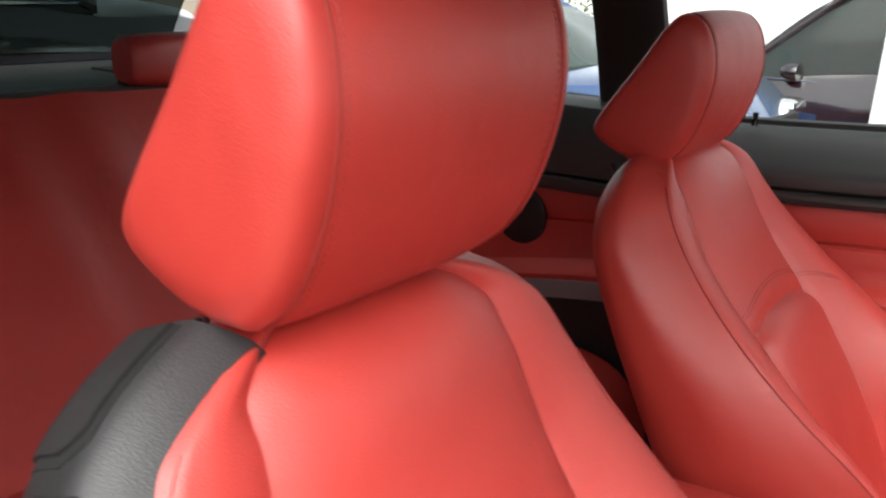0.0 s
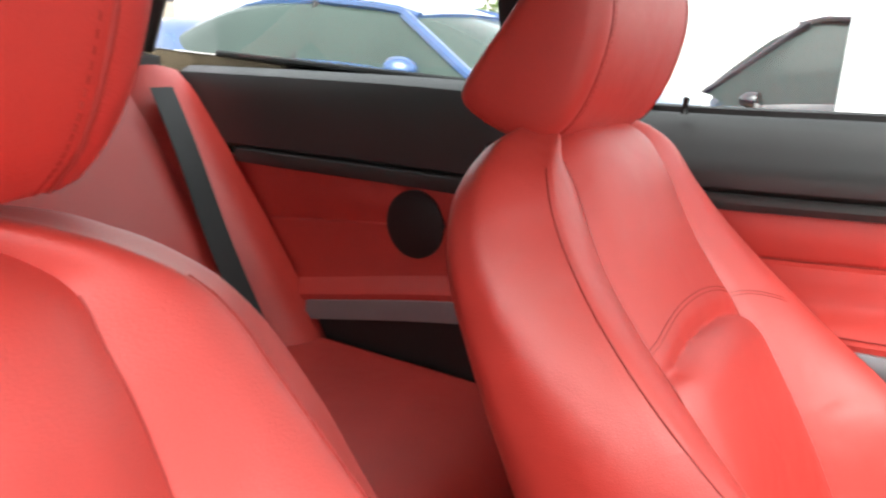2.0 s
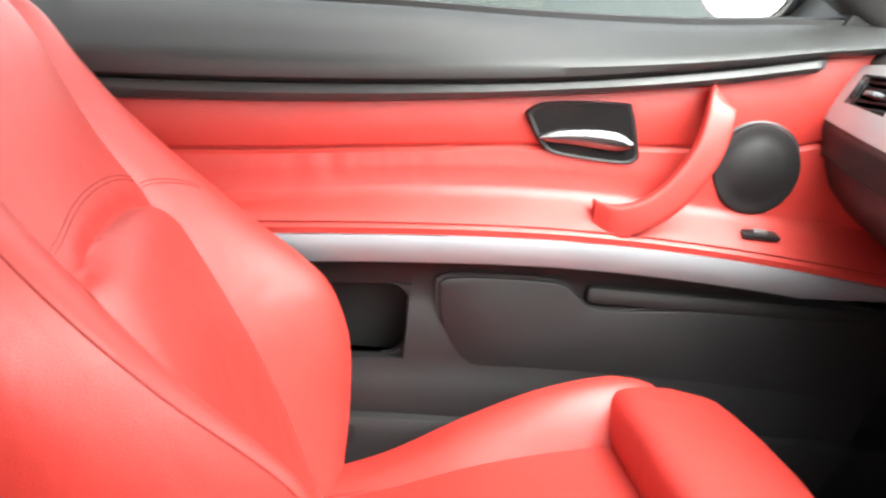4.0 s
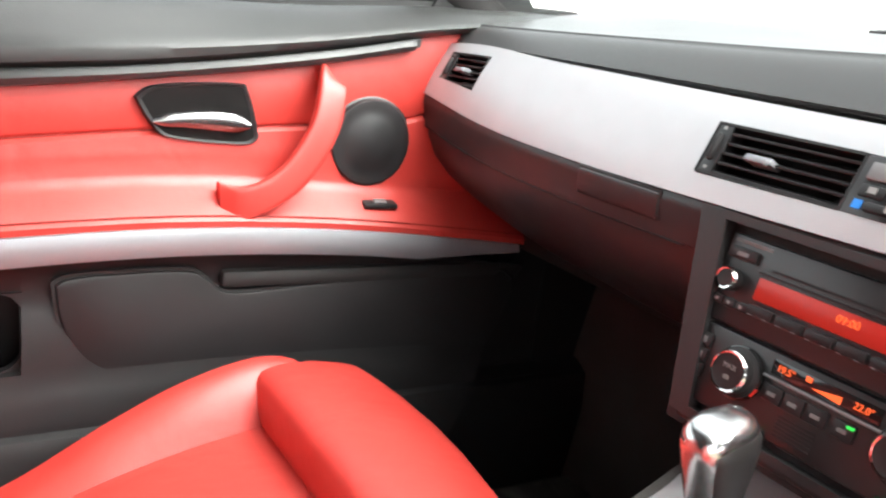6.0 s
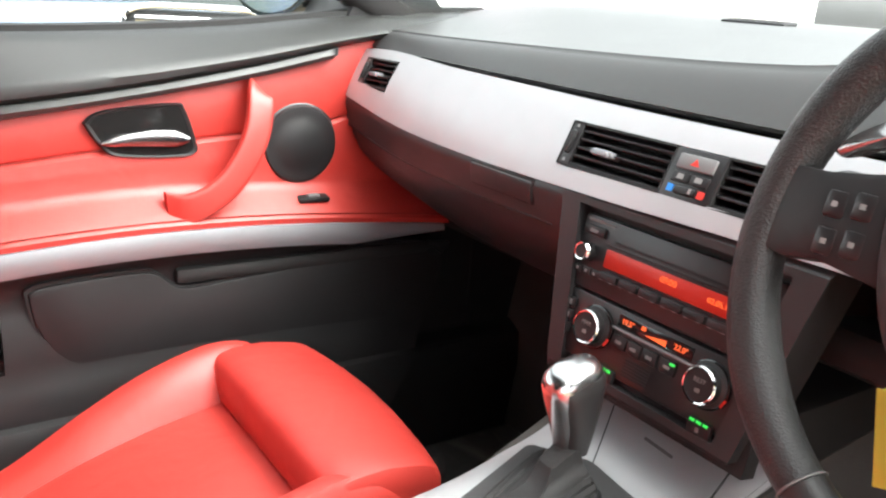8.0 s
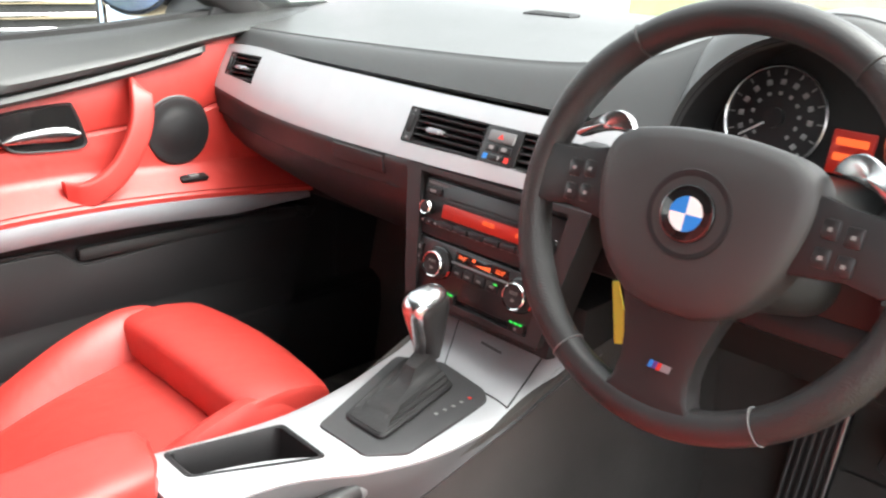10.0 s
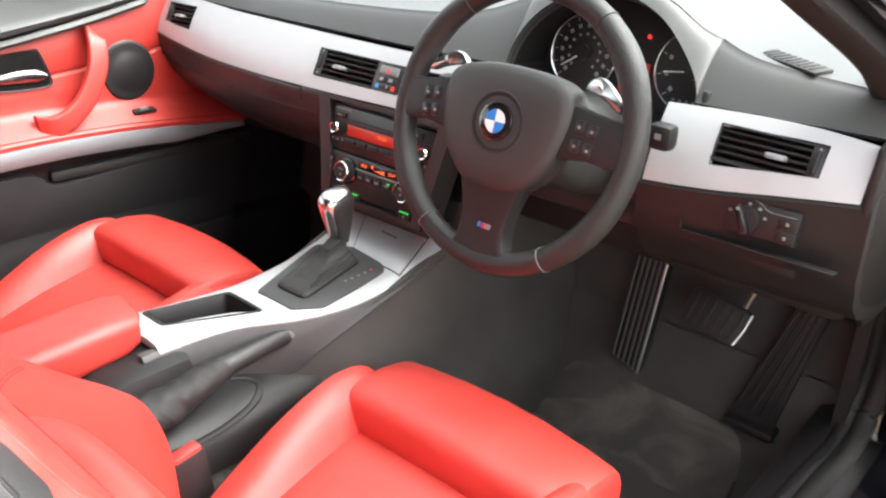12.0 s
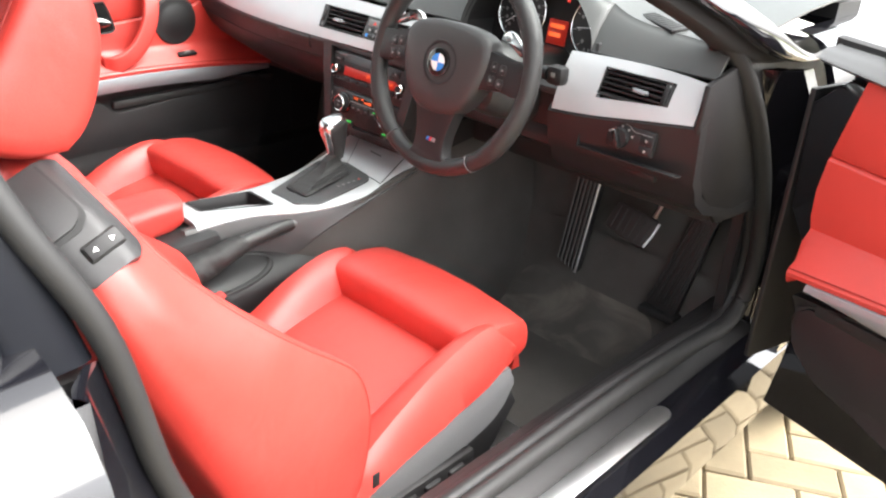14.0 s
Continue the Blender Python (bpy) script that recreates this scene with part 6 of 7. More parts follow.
for lift, grow, material, nm in ((0.0008, 0.0, DARK, "handle_gap"), (0.0035, 0.045, SOFT, "release_handle")):
    rows = []
    for k in range(17):
        v = 0.36 + grow + (0.97 - 0.36 - grow) * k / 16
        r0 = 0.20 * max(0, (3 - k) / 3) ** 2
        rows.append([dshoulder(0.30 + grow + r0 + (1.0 - 0.30 - grow - r0) * j / 10, v, lift) for j in range(11)])
    part(nm, slab(rows, (-0.004, 0, -0.006)), material, dpanel, "black release handle" if grow else "")


# ---- rear of the cabin ----
quarter = thing("rear_side_panel", (-0.68, -0.9, 0.25), "black and red leather side panel beside the rear seat", "side panel")
qys = xs_between(-1.42, -0.51, 30)
qbelt = soft_table([-1.42, -1.09, -0.78, -0.47], [0.884, 0.900, 0.912, 0.912])
qstrip = soft_table([-1.42, -1.27, -0.76, -0.47], [0.738, 0.742, 0.763, 0.770])
qledge = soft_table([-1.42, -1.01, -0.70, -0.47], [0.408, 0.508, 0.580, 0.618])
part("upper_padding", slab([[(-0.742, y, qbelt(y)), (-0.70, y, qbelt(y) + 0.002), (-0.676, y, qbelt(y) - 0.01), (-0.665, y, qbelt(y) - 0.035), (-0.662, y, (qbelt(y) + qstrip(y)) / 2), (-0.660, y, qstrip(y) + 0.012), (-0.668, y, qstrip(y) + 0.004)] for y in qys], (-0.02, 0, 0)), GREYPAD, quarter, "dark grey grained upper padding")
part("grey_strip", slab([[(-0.668, y, qstrip(y) + 0.006), (-0.655, y, qstrip(y) + 0.002), (-0.652, y, qstrip(y) - 0.010), (-0.656, y, qstrip(y) - 0.022), (-0.668, y, qstrip(y) - 0.024)] for y in [v for v in qys if v > -1.24]], (-0.01, 0, 0)), GREYPAD, quarter)
part("leather_panel", slab([[(-0.672, y, qstrip(y) - 0.015), (-0.666, y, qstrip(y) - 0.06), (-0.668, y, (qstrip(y) + qledge(y)) / 2 + 0.02), (-0.671, y, (qstrip(y) + qledge(y)) / 2 + 0.016), (-0.667, y, (qstrip(y) + qledge(y)) / 2 + 0.012), (-0.668, y, qledge(y) + 0.045), (-0.664, y, qledge(y) + 0.030), (-0.645, y, qledge(y) + 0.018), (-0.634, y, qledge(y) + 0.004), (-0.636, y, qledge(y) - 0.008)] for y in qys], (-0.02, 0, 0)), LEATHER, quarter, "red leather panel")
part("silver_trim", slab([[(-0.645, y, qledge(y) - 0.004), (-0.631, y, qledge(y) - 0.008), (-0.629, y, qledge(y) - 0.028), (-0.634, y, qledge(y) - 0.044), (-0.650, y, qledge(y) - 0.048)] for y in [v for v in qys if v > -1.05]], (-0.012, 0, 0)), DULLSILVER, quarter, "satin silver trim bar")
part("lower_panel", slab([[(-0.652, y, qledge(y) - 0.040), (-0.648, y, qledge(y) - 0.10), (-0.645, y, 0.22)] for y in qys], (-0.02, 0, 0)), HARD, quarter)
qm = axes((-0.668, -0.815, 0.675), (0, 1, 0), (0, 0, 1), (1, 0, 0))
part("speaker", lathe([(0.058, -0.004), (0.058, 0.006), (0.050, 0.010), (0.0, 0.012)], qm, 40), HARD, quarter, "round black speaker grille")

rs = thing("rear_bench", (0.0, -1.0, 0.20), "red leather rear bench seat with moulded backrest", "rear seat")
rows = []
for k in range(25):
    y = -0.47 - 0.55 * k / 24
    rows.append([(x, y + 0.02 * math.cos(5 * x), 0.393 + 0.055 * math.sin(min(1, k / 8) * math.pi / 2) - 0.02 * (k / 24) + 0.012 * math.cos(4 * abs(abs(x) - 0.34)) - 0.06 * max(0, 1 - k / 4) ** 2) for x in xs_between(-0.635, 0.635, 36)])
part("cushion", slab(rows, (0, 0, -0.20)), LEATHER, rs)
rows = []
for k in range(25):
    t = k / 24
    row = []
    for x in xs_between(-0.66, 0.66, 48):
        bol = 0.018 * math.exp(-((abs(x) - 0.60) / 0.05) ** 2) + 0.010 * math.exp(-((abs(x) - 0.08) / 0.06) ** 2)
        groove = 0.010 * math.exp(-((abs(x) - 0.52) / 0.008) ** 2) + 0.010 * math.exp(-((abs(x) - 0.15) / 0.008) ** 2)
        d = bol - groove + 0.012 * math.sin(math.pi * t)
        row.append((x, -0.955 - 0.46 * t + d * 0.75, 0.37 + 0.525 * t + d * 0.6 - 0.02 * max(0, t - 0.9) * 10 * (abs(x) / 0.66) ** 2))
    rows.append(row)
part("backrest", slab(rows, (0, -0.10, -0.04)), LEATHER, rs)
for hx in (-0.36, 0.36):
    part("headrest", loft([[(hx + x, -1.46 + 0.045 * f * math.copysign(abs(math.cos(a)) ** 0.6, math.cos(a)), 0.942 + 0.050 * f * math.copysign(abs(math.sin(a)) ** 0.6, math.sin(a))) for a in [2 * math.pi * k / 28 for k in range(28)]] for x, f in ((-0.145, 0.3), (-0.142, 0.75), (-0.13, 0.95), (-0.06, 1.03), (0.06, 1.03), (0.13, 0.95), (0.142, 0.75), (0.145, 0.3))]), LEATHER, rs, "low red leather rear headrest")
belt = thing("rear_seat_belt", (-0.55, -1.2, 0.6), "black seat belt lying over the rear backrest", "seat belt")
rows = []
for k in range(20):
    t = k / 19
    x = -0.560 + 0.09 * t
    rows.append([(x + w, -1.36 + 0.40 * t + 0.030 + 0.004 * math.sin(9 * t), 0.845 - 0.455 * t + 0.010) for w in (-0.025, -0.008, 0.008, 0.025)])
part("webbing", slab(rows, (0, -0.0012, -0.0012)), RUBBER, belt)
shelf = thing("parcel_shelf", (0, -1.6, 0.80), "dark grey parcel shelf under the rear window", "parcel shelf")
part("panel", slab([[(x, y, z) for y, z in ((-1.46, 0.90), (-1.52, 0.905), (-1.62, 0.905), (-1.85, 0.90))] for x in xs_between(-0.66, 0.66, 10)], (0, 0, -0.03)), GREYPAD, shelf)
part("grille", rbox((-0.40, -1.62, 0.906), (0.24, 0.10, 0.006), 0.003), HARD, shelf)
part("grille", rbox((0.40, -1.62, 0.906), (0.24, 0.10, 0.006), 0.003), HARD, shelf)

# ---- body of the car ----
body = thing("car_body", (0, 0, 0.15), "gloss black coupe body with open doorway", "car body")
roof_x = soft_table([-1.75, -1.2, -0.5, 0.0, 0.45], [0.46, 0.53, 0.58, 0.58, 0.54])
roof_z = soft_table([-1.75, -1.4, -0.9, -0.4, 0.1, 0.45], [1.20, 1.27, 1.345, 1.365, 1.345, 1.29])
part("roof", slab([[(roof_x(y) * q, y, roof_z(y) - 0.055 * q * q) for q in xs_between(-1, 1, 12)] for y in xs_between(-1.55, 0.22, 14)], (0, 0, -0.035)), PAINT, body, "gloss black roof")
part("headliner", slab([[(roof_x(y) * q * 0.98, y, roof_z(y) - 0.042 - 0.055 * q * q) for q in xs_between(-1, 1, 12)] for y in xs_between(-1.52, 0.21, 14)], (0, 0, -0.008)), LINING, body, "charcoal headliner")


def pillar(a, b, w, d, name, material):
    """A roof pillar between two points, w along the car and d across."""
    rg = []
    for t in xs_between(0, 1, 8):
        p = Vector(a).lerp(Vector(b), t) + Vector((0.02 * (1 if a[0] > 0 else -1) * math.sin(math.pi * t), 0, 0.02 * math.sin(math.pi * t)))
        rg.append([p + Vector((d * math.copysign(abs(math.cos(k)) ** 0.6, math.cos(k)), w * math.copysign(abs(math.sin(k)) ** 0.6, math.sin(k)), 0)) for k in [2 * math.pi * j / 16 for j in range(16)]])
    return part(name, loft(rg), material, body)


for s in (-1, 1):
    line = smoothed([(s * 0.762, 0.98, 0.93), (s * 0.760, 0.76, 0.95), (s * 0.745, 0.585, 1.025), (s * 0.700, 0.44, 1.10), (s * 0.62, 0.30, 1.20), (s * 0.55, 0.19, 1.29)], 32)
    if s > 0:
        part("outer_pillar", loft([[p + Vector((0.022 + 0.022 * math.copysign(abs(math.cos(a)) ** 0.6, math.cos(a)), 0.030 + 0.050 * math.copysign(abs(math.sin(a)) ** 0.6, math.sin(a)), 0.004)) for a in [2 * math.pi * j / 18 for j in range(18)]] for p in line]), PAINT, body, "gloss black outer windscreen pillar")
        line = [p + Vector((-0.022, 0, 0)) for p in line]
    part("a_pillar", loft([[p + Vector((0.028 * math.copysign(abs(math.cos(a)) ** 0.6, math.cos(a)), 0.062 * math.copysign(abs(math.sin(a)) ** 0.6, math.sin(a)), 0)) for a in [2 * math.pi * j / 16 for j in range(16)]] for p in line]), LINING, body, "charcoal cloth windscreen pillar")
    pillar((s * 0.715, -1.72, 0.90), (s * 0.50, -1.32, 1.29), 0.16, 0.02, "c_pillar", SOFT)
pillar((-0.725, -0.615, 0.86), (-0.575, -0.66, 1.32), 0.070, 0.018, "b_pillar", DARK)
pillar((0.742, -0.435, 0.88), (0.585, -0.55, 1.32), 0.030, 0.016, "b_pillar", DARKGLASS)
wsg = part("windscreen", slab([[(q * (0.755 - 0.20 * t**2.2), 1.14 - 0.93 * t - 0.02 * q * q, 1.012 + 0.298 * t - 0.05 * q * q * t) for t in xs_between(0, 1, 8)] for q in xs_between(-1, 1, 12)], (0, 0.004, 0.004)), PANE, body, "clear windscreen")
wsg.visible_shadow = False
rwg = part("rear_window", slab([[(q * (0.62 - 0.12 * t), -1.88 + 0.34 * t, 0.90 + 0.33 * t - 0.04 * q * q * t) for t in xs_between(0, 1, 6)] for q in xs_between(-1, 1, 10)], (0, -0.004, 0.004)), TINTED, body, "dark tinted rear window")
rwg.visible_shadow = False
qg = part("quarter_window", slab([[(-0.742, y, 0.905), (-0.715, y, 1.06), (-0.66, y, 1.20), (-0.60, y, 1.28)] for y in xs_between(-1.38, -0.66, 8)], (-0.004, 0, 0)), PANE, body, "clear rear quarter window")
qg.visible_shadow = False
# bonnet, wings, scuttle, boot
part("scuttle", slab([[(x, y - 0.05 * (x / 0.75) ** 2, z) for y, z in ((1.12, 1.004), (1.17, 1.002), (1.24, 0.998))] for x in xs_between(-0.74, 0.74, 16)], (0, 0, -0.03)), RUBBER, body)
part("bonnet", slab([[(q * 0.74, y, z - 0.05 * q**4) for y, z in ((1.22, 0.990), (1.4, 0.990), (1.7, 0.965), (2.0, 0.92), (2.3, 0.84), (2.4, 0.76))] for q in xs_between(-1, 1, 16)], (0, 0, -0.03)), PAINT, body)
part("boot_lid", slab([[(q * 0.70, y, z - 0.04 * q**4) for y, z in ((-1.86, 0.925), (-2.1, 0.93), (-2.28, 0.93), (-2.32, 0.85), (-2.34, 0.6))] for q in xs_between(-1, 1, 12)], (0, 0, -0.03)), PAINT, body)
for s in (-1, 1):
    wing = smoothed([(s * 0.752, 0, 0.974), (s * 0.775, 0, 0.968), (s * 0.802, 0, 0.948), (s * 0.835, 0, 0.87), (s * 0.858, 0, 0.76), (s * 0.872, 0, 0.64), (s * 0.868, 0, 0.5), (s * 0.85, 0, 0.34), (s * 0.84, 0, 0.22)], 33)
    part("front_wing", slab([[(p.x, y, p.z - 0.10 * max(0, y - 1.5) ** 2 * (p.z > 0.7)) for p in wing] for y in xs_between(0.90, 2.3, 14)], (-s * 0.015, 0, 0)), PAINT, body)
    part("rear_quarter", slab([[(s * 0.752, y, 0.908), (s * 0.785, y, 0.900), (s * 0.825, y, 0.880), (s * 0.855, y, 0.845), (s * 0.872, y, 0.78), (s * 0.878, y, 0.66), (s * 0.87, y, 0.5), (s * 0.85, y, 0.34), (s * 0.84, y, 0.22)] for y in xs_between(-2.28, -0.448, 20)], (-s * 0.015, 0, 0)), PAINT, body, "gloss black rear quarter")
    part("window_trim", tube(smoothed([(s * 0.757, -0.49, 0.909), (s * 0.757, -0.9, 0.909), (s * 0.755, -1.40, 0.91)], 10), 0.007, 8), RUBBER if s < 0 else CHROME, body)
part("quarter_glass", slab([[(0.748, y, 0.905), (0.722, y, 1.06), (0.668, y, 1.20), (0.605, y, 1.28)] for y in xs_between(-1.38, -0.47, 8)], (0.004, 0, 0)), DARKGLASS, body, "dark rear side glass")
# sills
for s in (-1, 1):
    part("sill", slab([[(s * 0.665, y, 0.20), (s * 0.672, y, 0.335), (s * 0.690, y, 0.392), (s * 0.715, y, 0.402), (s * 0.745, y, 0.398), (s * 0.765, y, 0.375), (s * 0.790, y, 0.366), (s * 0.832, y, 0.360), (s * 0.850, y, 0.340), (s * 0.852, y, 0.24), (s * 0.83, y, 0.17)] for y in xs_between(-0.55, 0.98, 24)], (-s * 0.012, 0, -0.006)), HARD, body, "black plastic door sill")
part("sill_paint", slab([[(0.790, y, 0.3685), (0.832, y, 0.3625), (0.853, y, 0.340), (0.855, y, 0.24), (0.84, y, 0.17)] for y in xs_between(-0.55, 1.0, 24)], (-0.003, 0, -0.002)), PAINT, body, "gloss black outer sill")
part("sill_plate", prism([(0.791, -0.25, 0.3735), (0.826, -0.25, 0.3700)] + [(0.8085 + 0.0175 * math.cos(a), 0.510 + 0.022 * math.sin(a), 0.3718 - 0.0018 * math.cos(a)) for a in xs_between(0, math.pi, 12)], (0.002, 0, 0.004), 0.0015), STEEL, body, "brushed metal sill plate")
seal_path = smoothed([(0.615, 0.10, 1.285), (0.68, 0.40, 1.15), (0.735, 0.62, 1.00), (0.757, 0.728, 0.885), (0.760, 0.835, 0.735), (0.762, 0.895, 0.58), (0.760, 0.905, 0.46), (0.757, 0.85, 0.395), (0.752, 0.70, 0.398), (0.748, 0.45, 0.404), (0.748, 0.10, 0.404), (0.748, -0.10, 0.404), (0.752, -0.19, 0.420), (0.757, -0.255, 0.475), (0.762, -0.315, 0.60), (0.764, -0.367, 0.742), (0.757, -0.398, 0.90), (0.72, -0.452, 1.04), (0.61, -0.52, 1.30)], 130)
part("door_seal", tube(seal_path, [table([0, 60, 85, 129], [0.0165, 0.0165, 0.012, 0.012])(k) for k in range(130)], 14), RUBBER, body, "black rubber door seal")
part("aperture_trim", tube([p + Vector((-0.024, 0, 0)) for p in seal_path[:104]], 0.014, 10), HARD, body, "black plastic door aperture trim")
part("door_pillar", slab([[(0.752, y, z), (0.775, y + 0.015, z), (0.80, y + 0.045, z), (xo, y + 0.055, z)] for y, z, xo in ((0.90, 0.36, 0.85), (0.915, 0.50, 0.85), (0.905, 0.62, 0.85), (0.85, 0.76, 0.845), (0.78, 0.87, 0.818), (0.75, 0.93, 0.802))], (0.004, 0.03, 0)), PAINT, body, "gloss black hinge pillar")

part("kick_wall", slab([[(-0.722, y, z) for z in (0.22, 0.4, 0.6, 0.78, 0.94)] for y in (0.70, 0.80, 0.9, 1.0)], (-0.008, 0, 0)), HARD, body)
part("kick_wall", slab([[(0.715 - 0.04 * (y - 0.86), y, z) for z in (0.22, 0.4, 0.6, 0.76)] for y in (0.865, 0.92, 1.0)], (0.02, 0, 0)), HARD, body)
part("b_post", slab([[(0.758, y, z), (0.780, y - 0.020, z), (0.815 - 0.1 * max(0, z - 0.78), yb + 0.012, z), (0.856 - 0.75 * max(0, z - 0.78), yb, z)] for y, yb, z in ((-0.19, -0.31, 0.36), (-0.26, -0.37, 0.48), (-0.33, -0.42, 0.62), (-0.382, -0.445, 0.76), (-0.405, -0.446, 0.88))], (0, -0.012, 0)), PAINT, body, "gloss black door post")
part("b_post_inner", slab([[(0.690, y, z), (0.757, y + 0.03, z)] for y, z in ((-0.28, 0.25), (-0.33, 0.46), (-0.39, 0.60), (-0.42, 0.76), (-0.44, 0.87))], (0, -0.10, 0)), HARD, body)
part("striker", tube([(0.806, -0.43, 0.645), (0.806, -0.395, 0.640), (0.806, -0.395, 0.605), (0.806, -0.43, 0.605)], 0.005, 8), STEEL, body, "steel door striker")
for z in (0.645, 0.47):
    part("hinge", join(rbox((0.815, 0.925, z), (0.055, 0.05, 0.035), 0.006), rbox((0.842, 0.885, z), (0.03, 0.04, 0.025), 0.005)), PAINT, body, "black door hinge")
part("right_side_panel", slab([[(0.665, y, 0.9), (0.66, y, 0.6), (0.65, y, 0.22)] for y in xs_between(-1.42, -0.55, 8)], (0.02, 0, 0)), LEATHER, body)
wip = part("wiper", tube(smoothed([(0.05, 1.15, 1.034), (0.25, 1.155, 1.030), (0.52, 1.135, 1.024)], 12), 0.008, 8), RUBBER, body, "black wiper blade")
for s in (-1, 1):
    for wy in (1.38, -1.38):
        tm = axes((s * 0.80, wy, 0.32), (0, 1, 0), (0, 0, 1), (s, 0, 0))
        w_ = part("wheel", lathe([(0.20, -0.09), (0.315, -0.09), (0.32, -0.06), (0.32, 0.05), (0.30, 0.075), (0.22, 0.08), (0.20, 0.05)], tm, 40), RUBBER, body, "black tyre")
        part("rim", lathe([(0.0, 0.05), (0.06, 0.055), (0.19, 0.045), (0.215, 0.075), (0.215, -0.05)], tm, 40), STEEL, w_, "alloy rim")


# ---- outside ----
PAVE = mat("buff_paving_block", (0.255, 0.205, 0.13), 0.85, var=0.35, scale=9, bump=0.5, bscale=120, spec=0.3)
JOINT = mat("sandy_joint", (0.16, 0.13, 0.09), 0.95, var=0.3, scale=30, bump=0.5, bscale=200)
nn, ll = PAVE.node_tree.nodes, PAVE.node_tree.links
oi, hs = nn.new("ShaderNodeObjectInfo"), nn.new("ShaderNodeHueSaturation")
mrr = nn.new("ShaderNodeMapRange")
mrr.inputs["To Min"].default_value, mrr.inputs["To Max"].default_value = 0.75, 1.2
ll.new(oi.outputs["Random"], mrr.inputs["Value"])
ll.new(mrr.outputs["Result"], hs.inputs["Value"])
lk = nn["Principled BSDF"].inputs["Base Color"].links[0].from_socket
ll.new(lk, hs.inputs["Color"])
ll.new(hs.outputs[0], nn["Principled BSDF"].inputs["Base Color"])

def gz(x):
    """Height of the ground, which falls away to the passenger side."""
    return -0.075 * min(14.0, max(0.0, -x - 1.0))


ground = tagged(part("ground", slab([[(x, y, gz(x) - 0.012) for y in (-300, 300)] for x in (-300, -15, -1, 300)], (0, 0, -0.05)), JOINT, smooth=False), "sandy ground between pale block paving", "ground", kind="structure")


def wood(name, col, var=0.3):
    return mat(name, col, 0.8, var=var, scale=3, bump=0.6, bscale=60)


def parked(name, m, paint, label, L=4.4, W=1.78, H=1.45, nose=1.15, tail=0.6, belt=0.93, hood=0.88, wheel=0.32, glassmat=None, slats=0):
    """A parked car, its nose towards local +x, standing on local z = 0."""
    th = new(name)
    th.empty_display_size = 0.2
    th.matrix_basis = Matrix.Translation(m @ Vector((0, 0, 0)))
    tagged(th, label, "car", "parked cars")

    def P(n, bm, material, parent=th, lab=""):
        return part(n, moved(bm, m), material, parent, lab)

    xs = xs_between(-L / 2, L / 2, 30)
    hoodx = L / 2 - nose
    top = soft_table([-L / 2, -L / 2 + 0.1, -L / 2 + tail, hoodx - 0.1, hoodx, L / 2 - 0.25, L / 2], [belt - 0.25, belt - 0.02, belt + 0.03, belt, belt - 0.02, hood - 0.13, hood - 0.35])
    half = soft_table([-L / 2, -L / 2 + 0.3, 0, L / 2 - 0.4, L / 2], [W / 2 - 0.16, W / 2 - 0.02, W / 2, W / 2 - 0.04, W / 2 - 0.22])
    rings = []
    for x in xs:
        w, t = half(x), top(x)
        rings.append([(x, -w * 0.96, 0.20), (x, -w, 0.34), (x, -w * 1.0, 0.60), (x, -w * 0.985, t - 0.16), (x, -w * 0.93, t - 0.03), (x, -w * 0.80, t + 0.015), (x, 0, t + 0.045), (x, w * 0.80, t + 0.015), (x, w * 0.93, t - 0.03), (x, w * 0.985, t - 0.16), (x, w, 0.60), (x, w, 0.34), (x, w * 0.96, 0.20)])
    P("body", loft(rings), paint)
    gx0, gx1 = -L / 2 + tail * 0.45, hoodx + 0.12
    up = soft_table([gx0, gx0 + 0.6, gx0 + 1.2, gx1 - 1.3, gx1 - 0.75, gx1], [belt + 0.02, H - 0.10, H, H, H - 0.05, belt + 0.01])
    rings = []
    for x in xs_between(gx0, gx1, 24):
        t, w = up(x), half(x)
        f = max(0.02, (t - belt) / (H - belt))
        rings.append([(x, -w * 0.93, belt - 0.05), (x, -w * (0.93 - 0.08 * f), belt + (t - belt) * 0.4), (x, -w * (0.93 - 0.20 * f), belt + (t - belt) * 0.85), (x, -w * (0.93 - 0.30 * f), t), (x, 0, t + 0.03 * f), (x, w * (0.93 - 0.30 * f), t), (x, w * (0.93 - 0.20 * f), belt + (t - belt) * 0.85), (x, w * (0.93 - 0.08 * f), belt + (t - belt) * 0.4), (x, w * 0.93, belt - 0.05)])
    P("glasshouse", loft(rings), glassmat or CARGLASS, th, "tinted windows")
    P("roof", slab([[(x, q * half(x) * 0.66, up(x) + 0.012 + 0.03 * (1 - q * q)) for q in xs_between(-1, 1, 8)] for x in xs_between(gx0 + 0.55, gx1 - 0.72, 10)], (0, 0, -0.03)), paint)
    for s in (-1, 1):
        for a, b in ((gx1 - 0.02, gx1 - 0.80), (gx0 + 0.05, gx0 + 0.62)):
            P("pillar", tube([(a + (b - a) * t, s * half(a) * (0.935 - 0.275 * t), belt - 0.01 + (up(b) - belt) * t) for t in xs_between(0, 1, 6)], 0.035, 8), paint)
        P("pillar", tube([((gx0 + gx1) / 2 - 0.1, s * half(0) * (0.94 - 0.27 * t), belt + (H - belt) * t) for t in xs_between(0, 1, 5)], 0.030, 8), DARK)
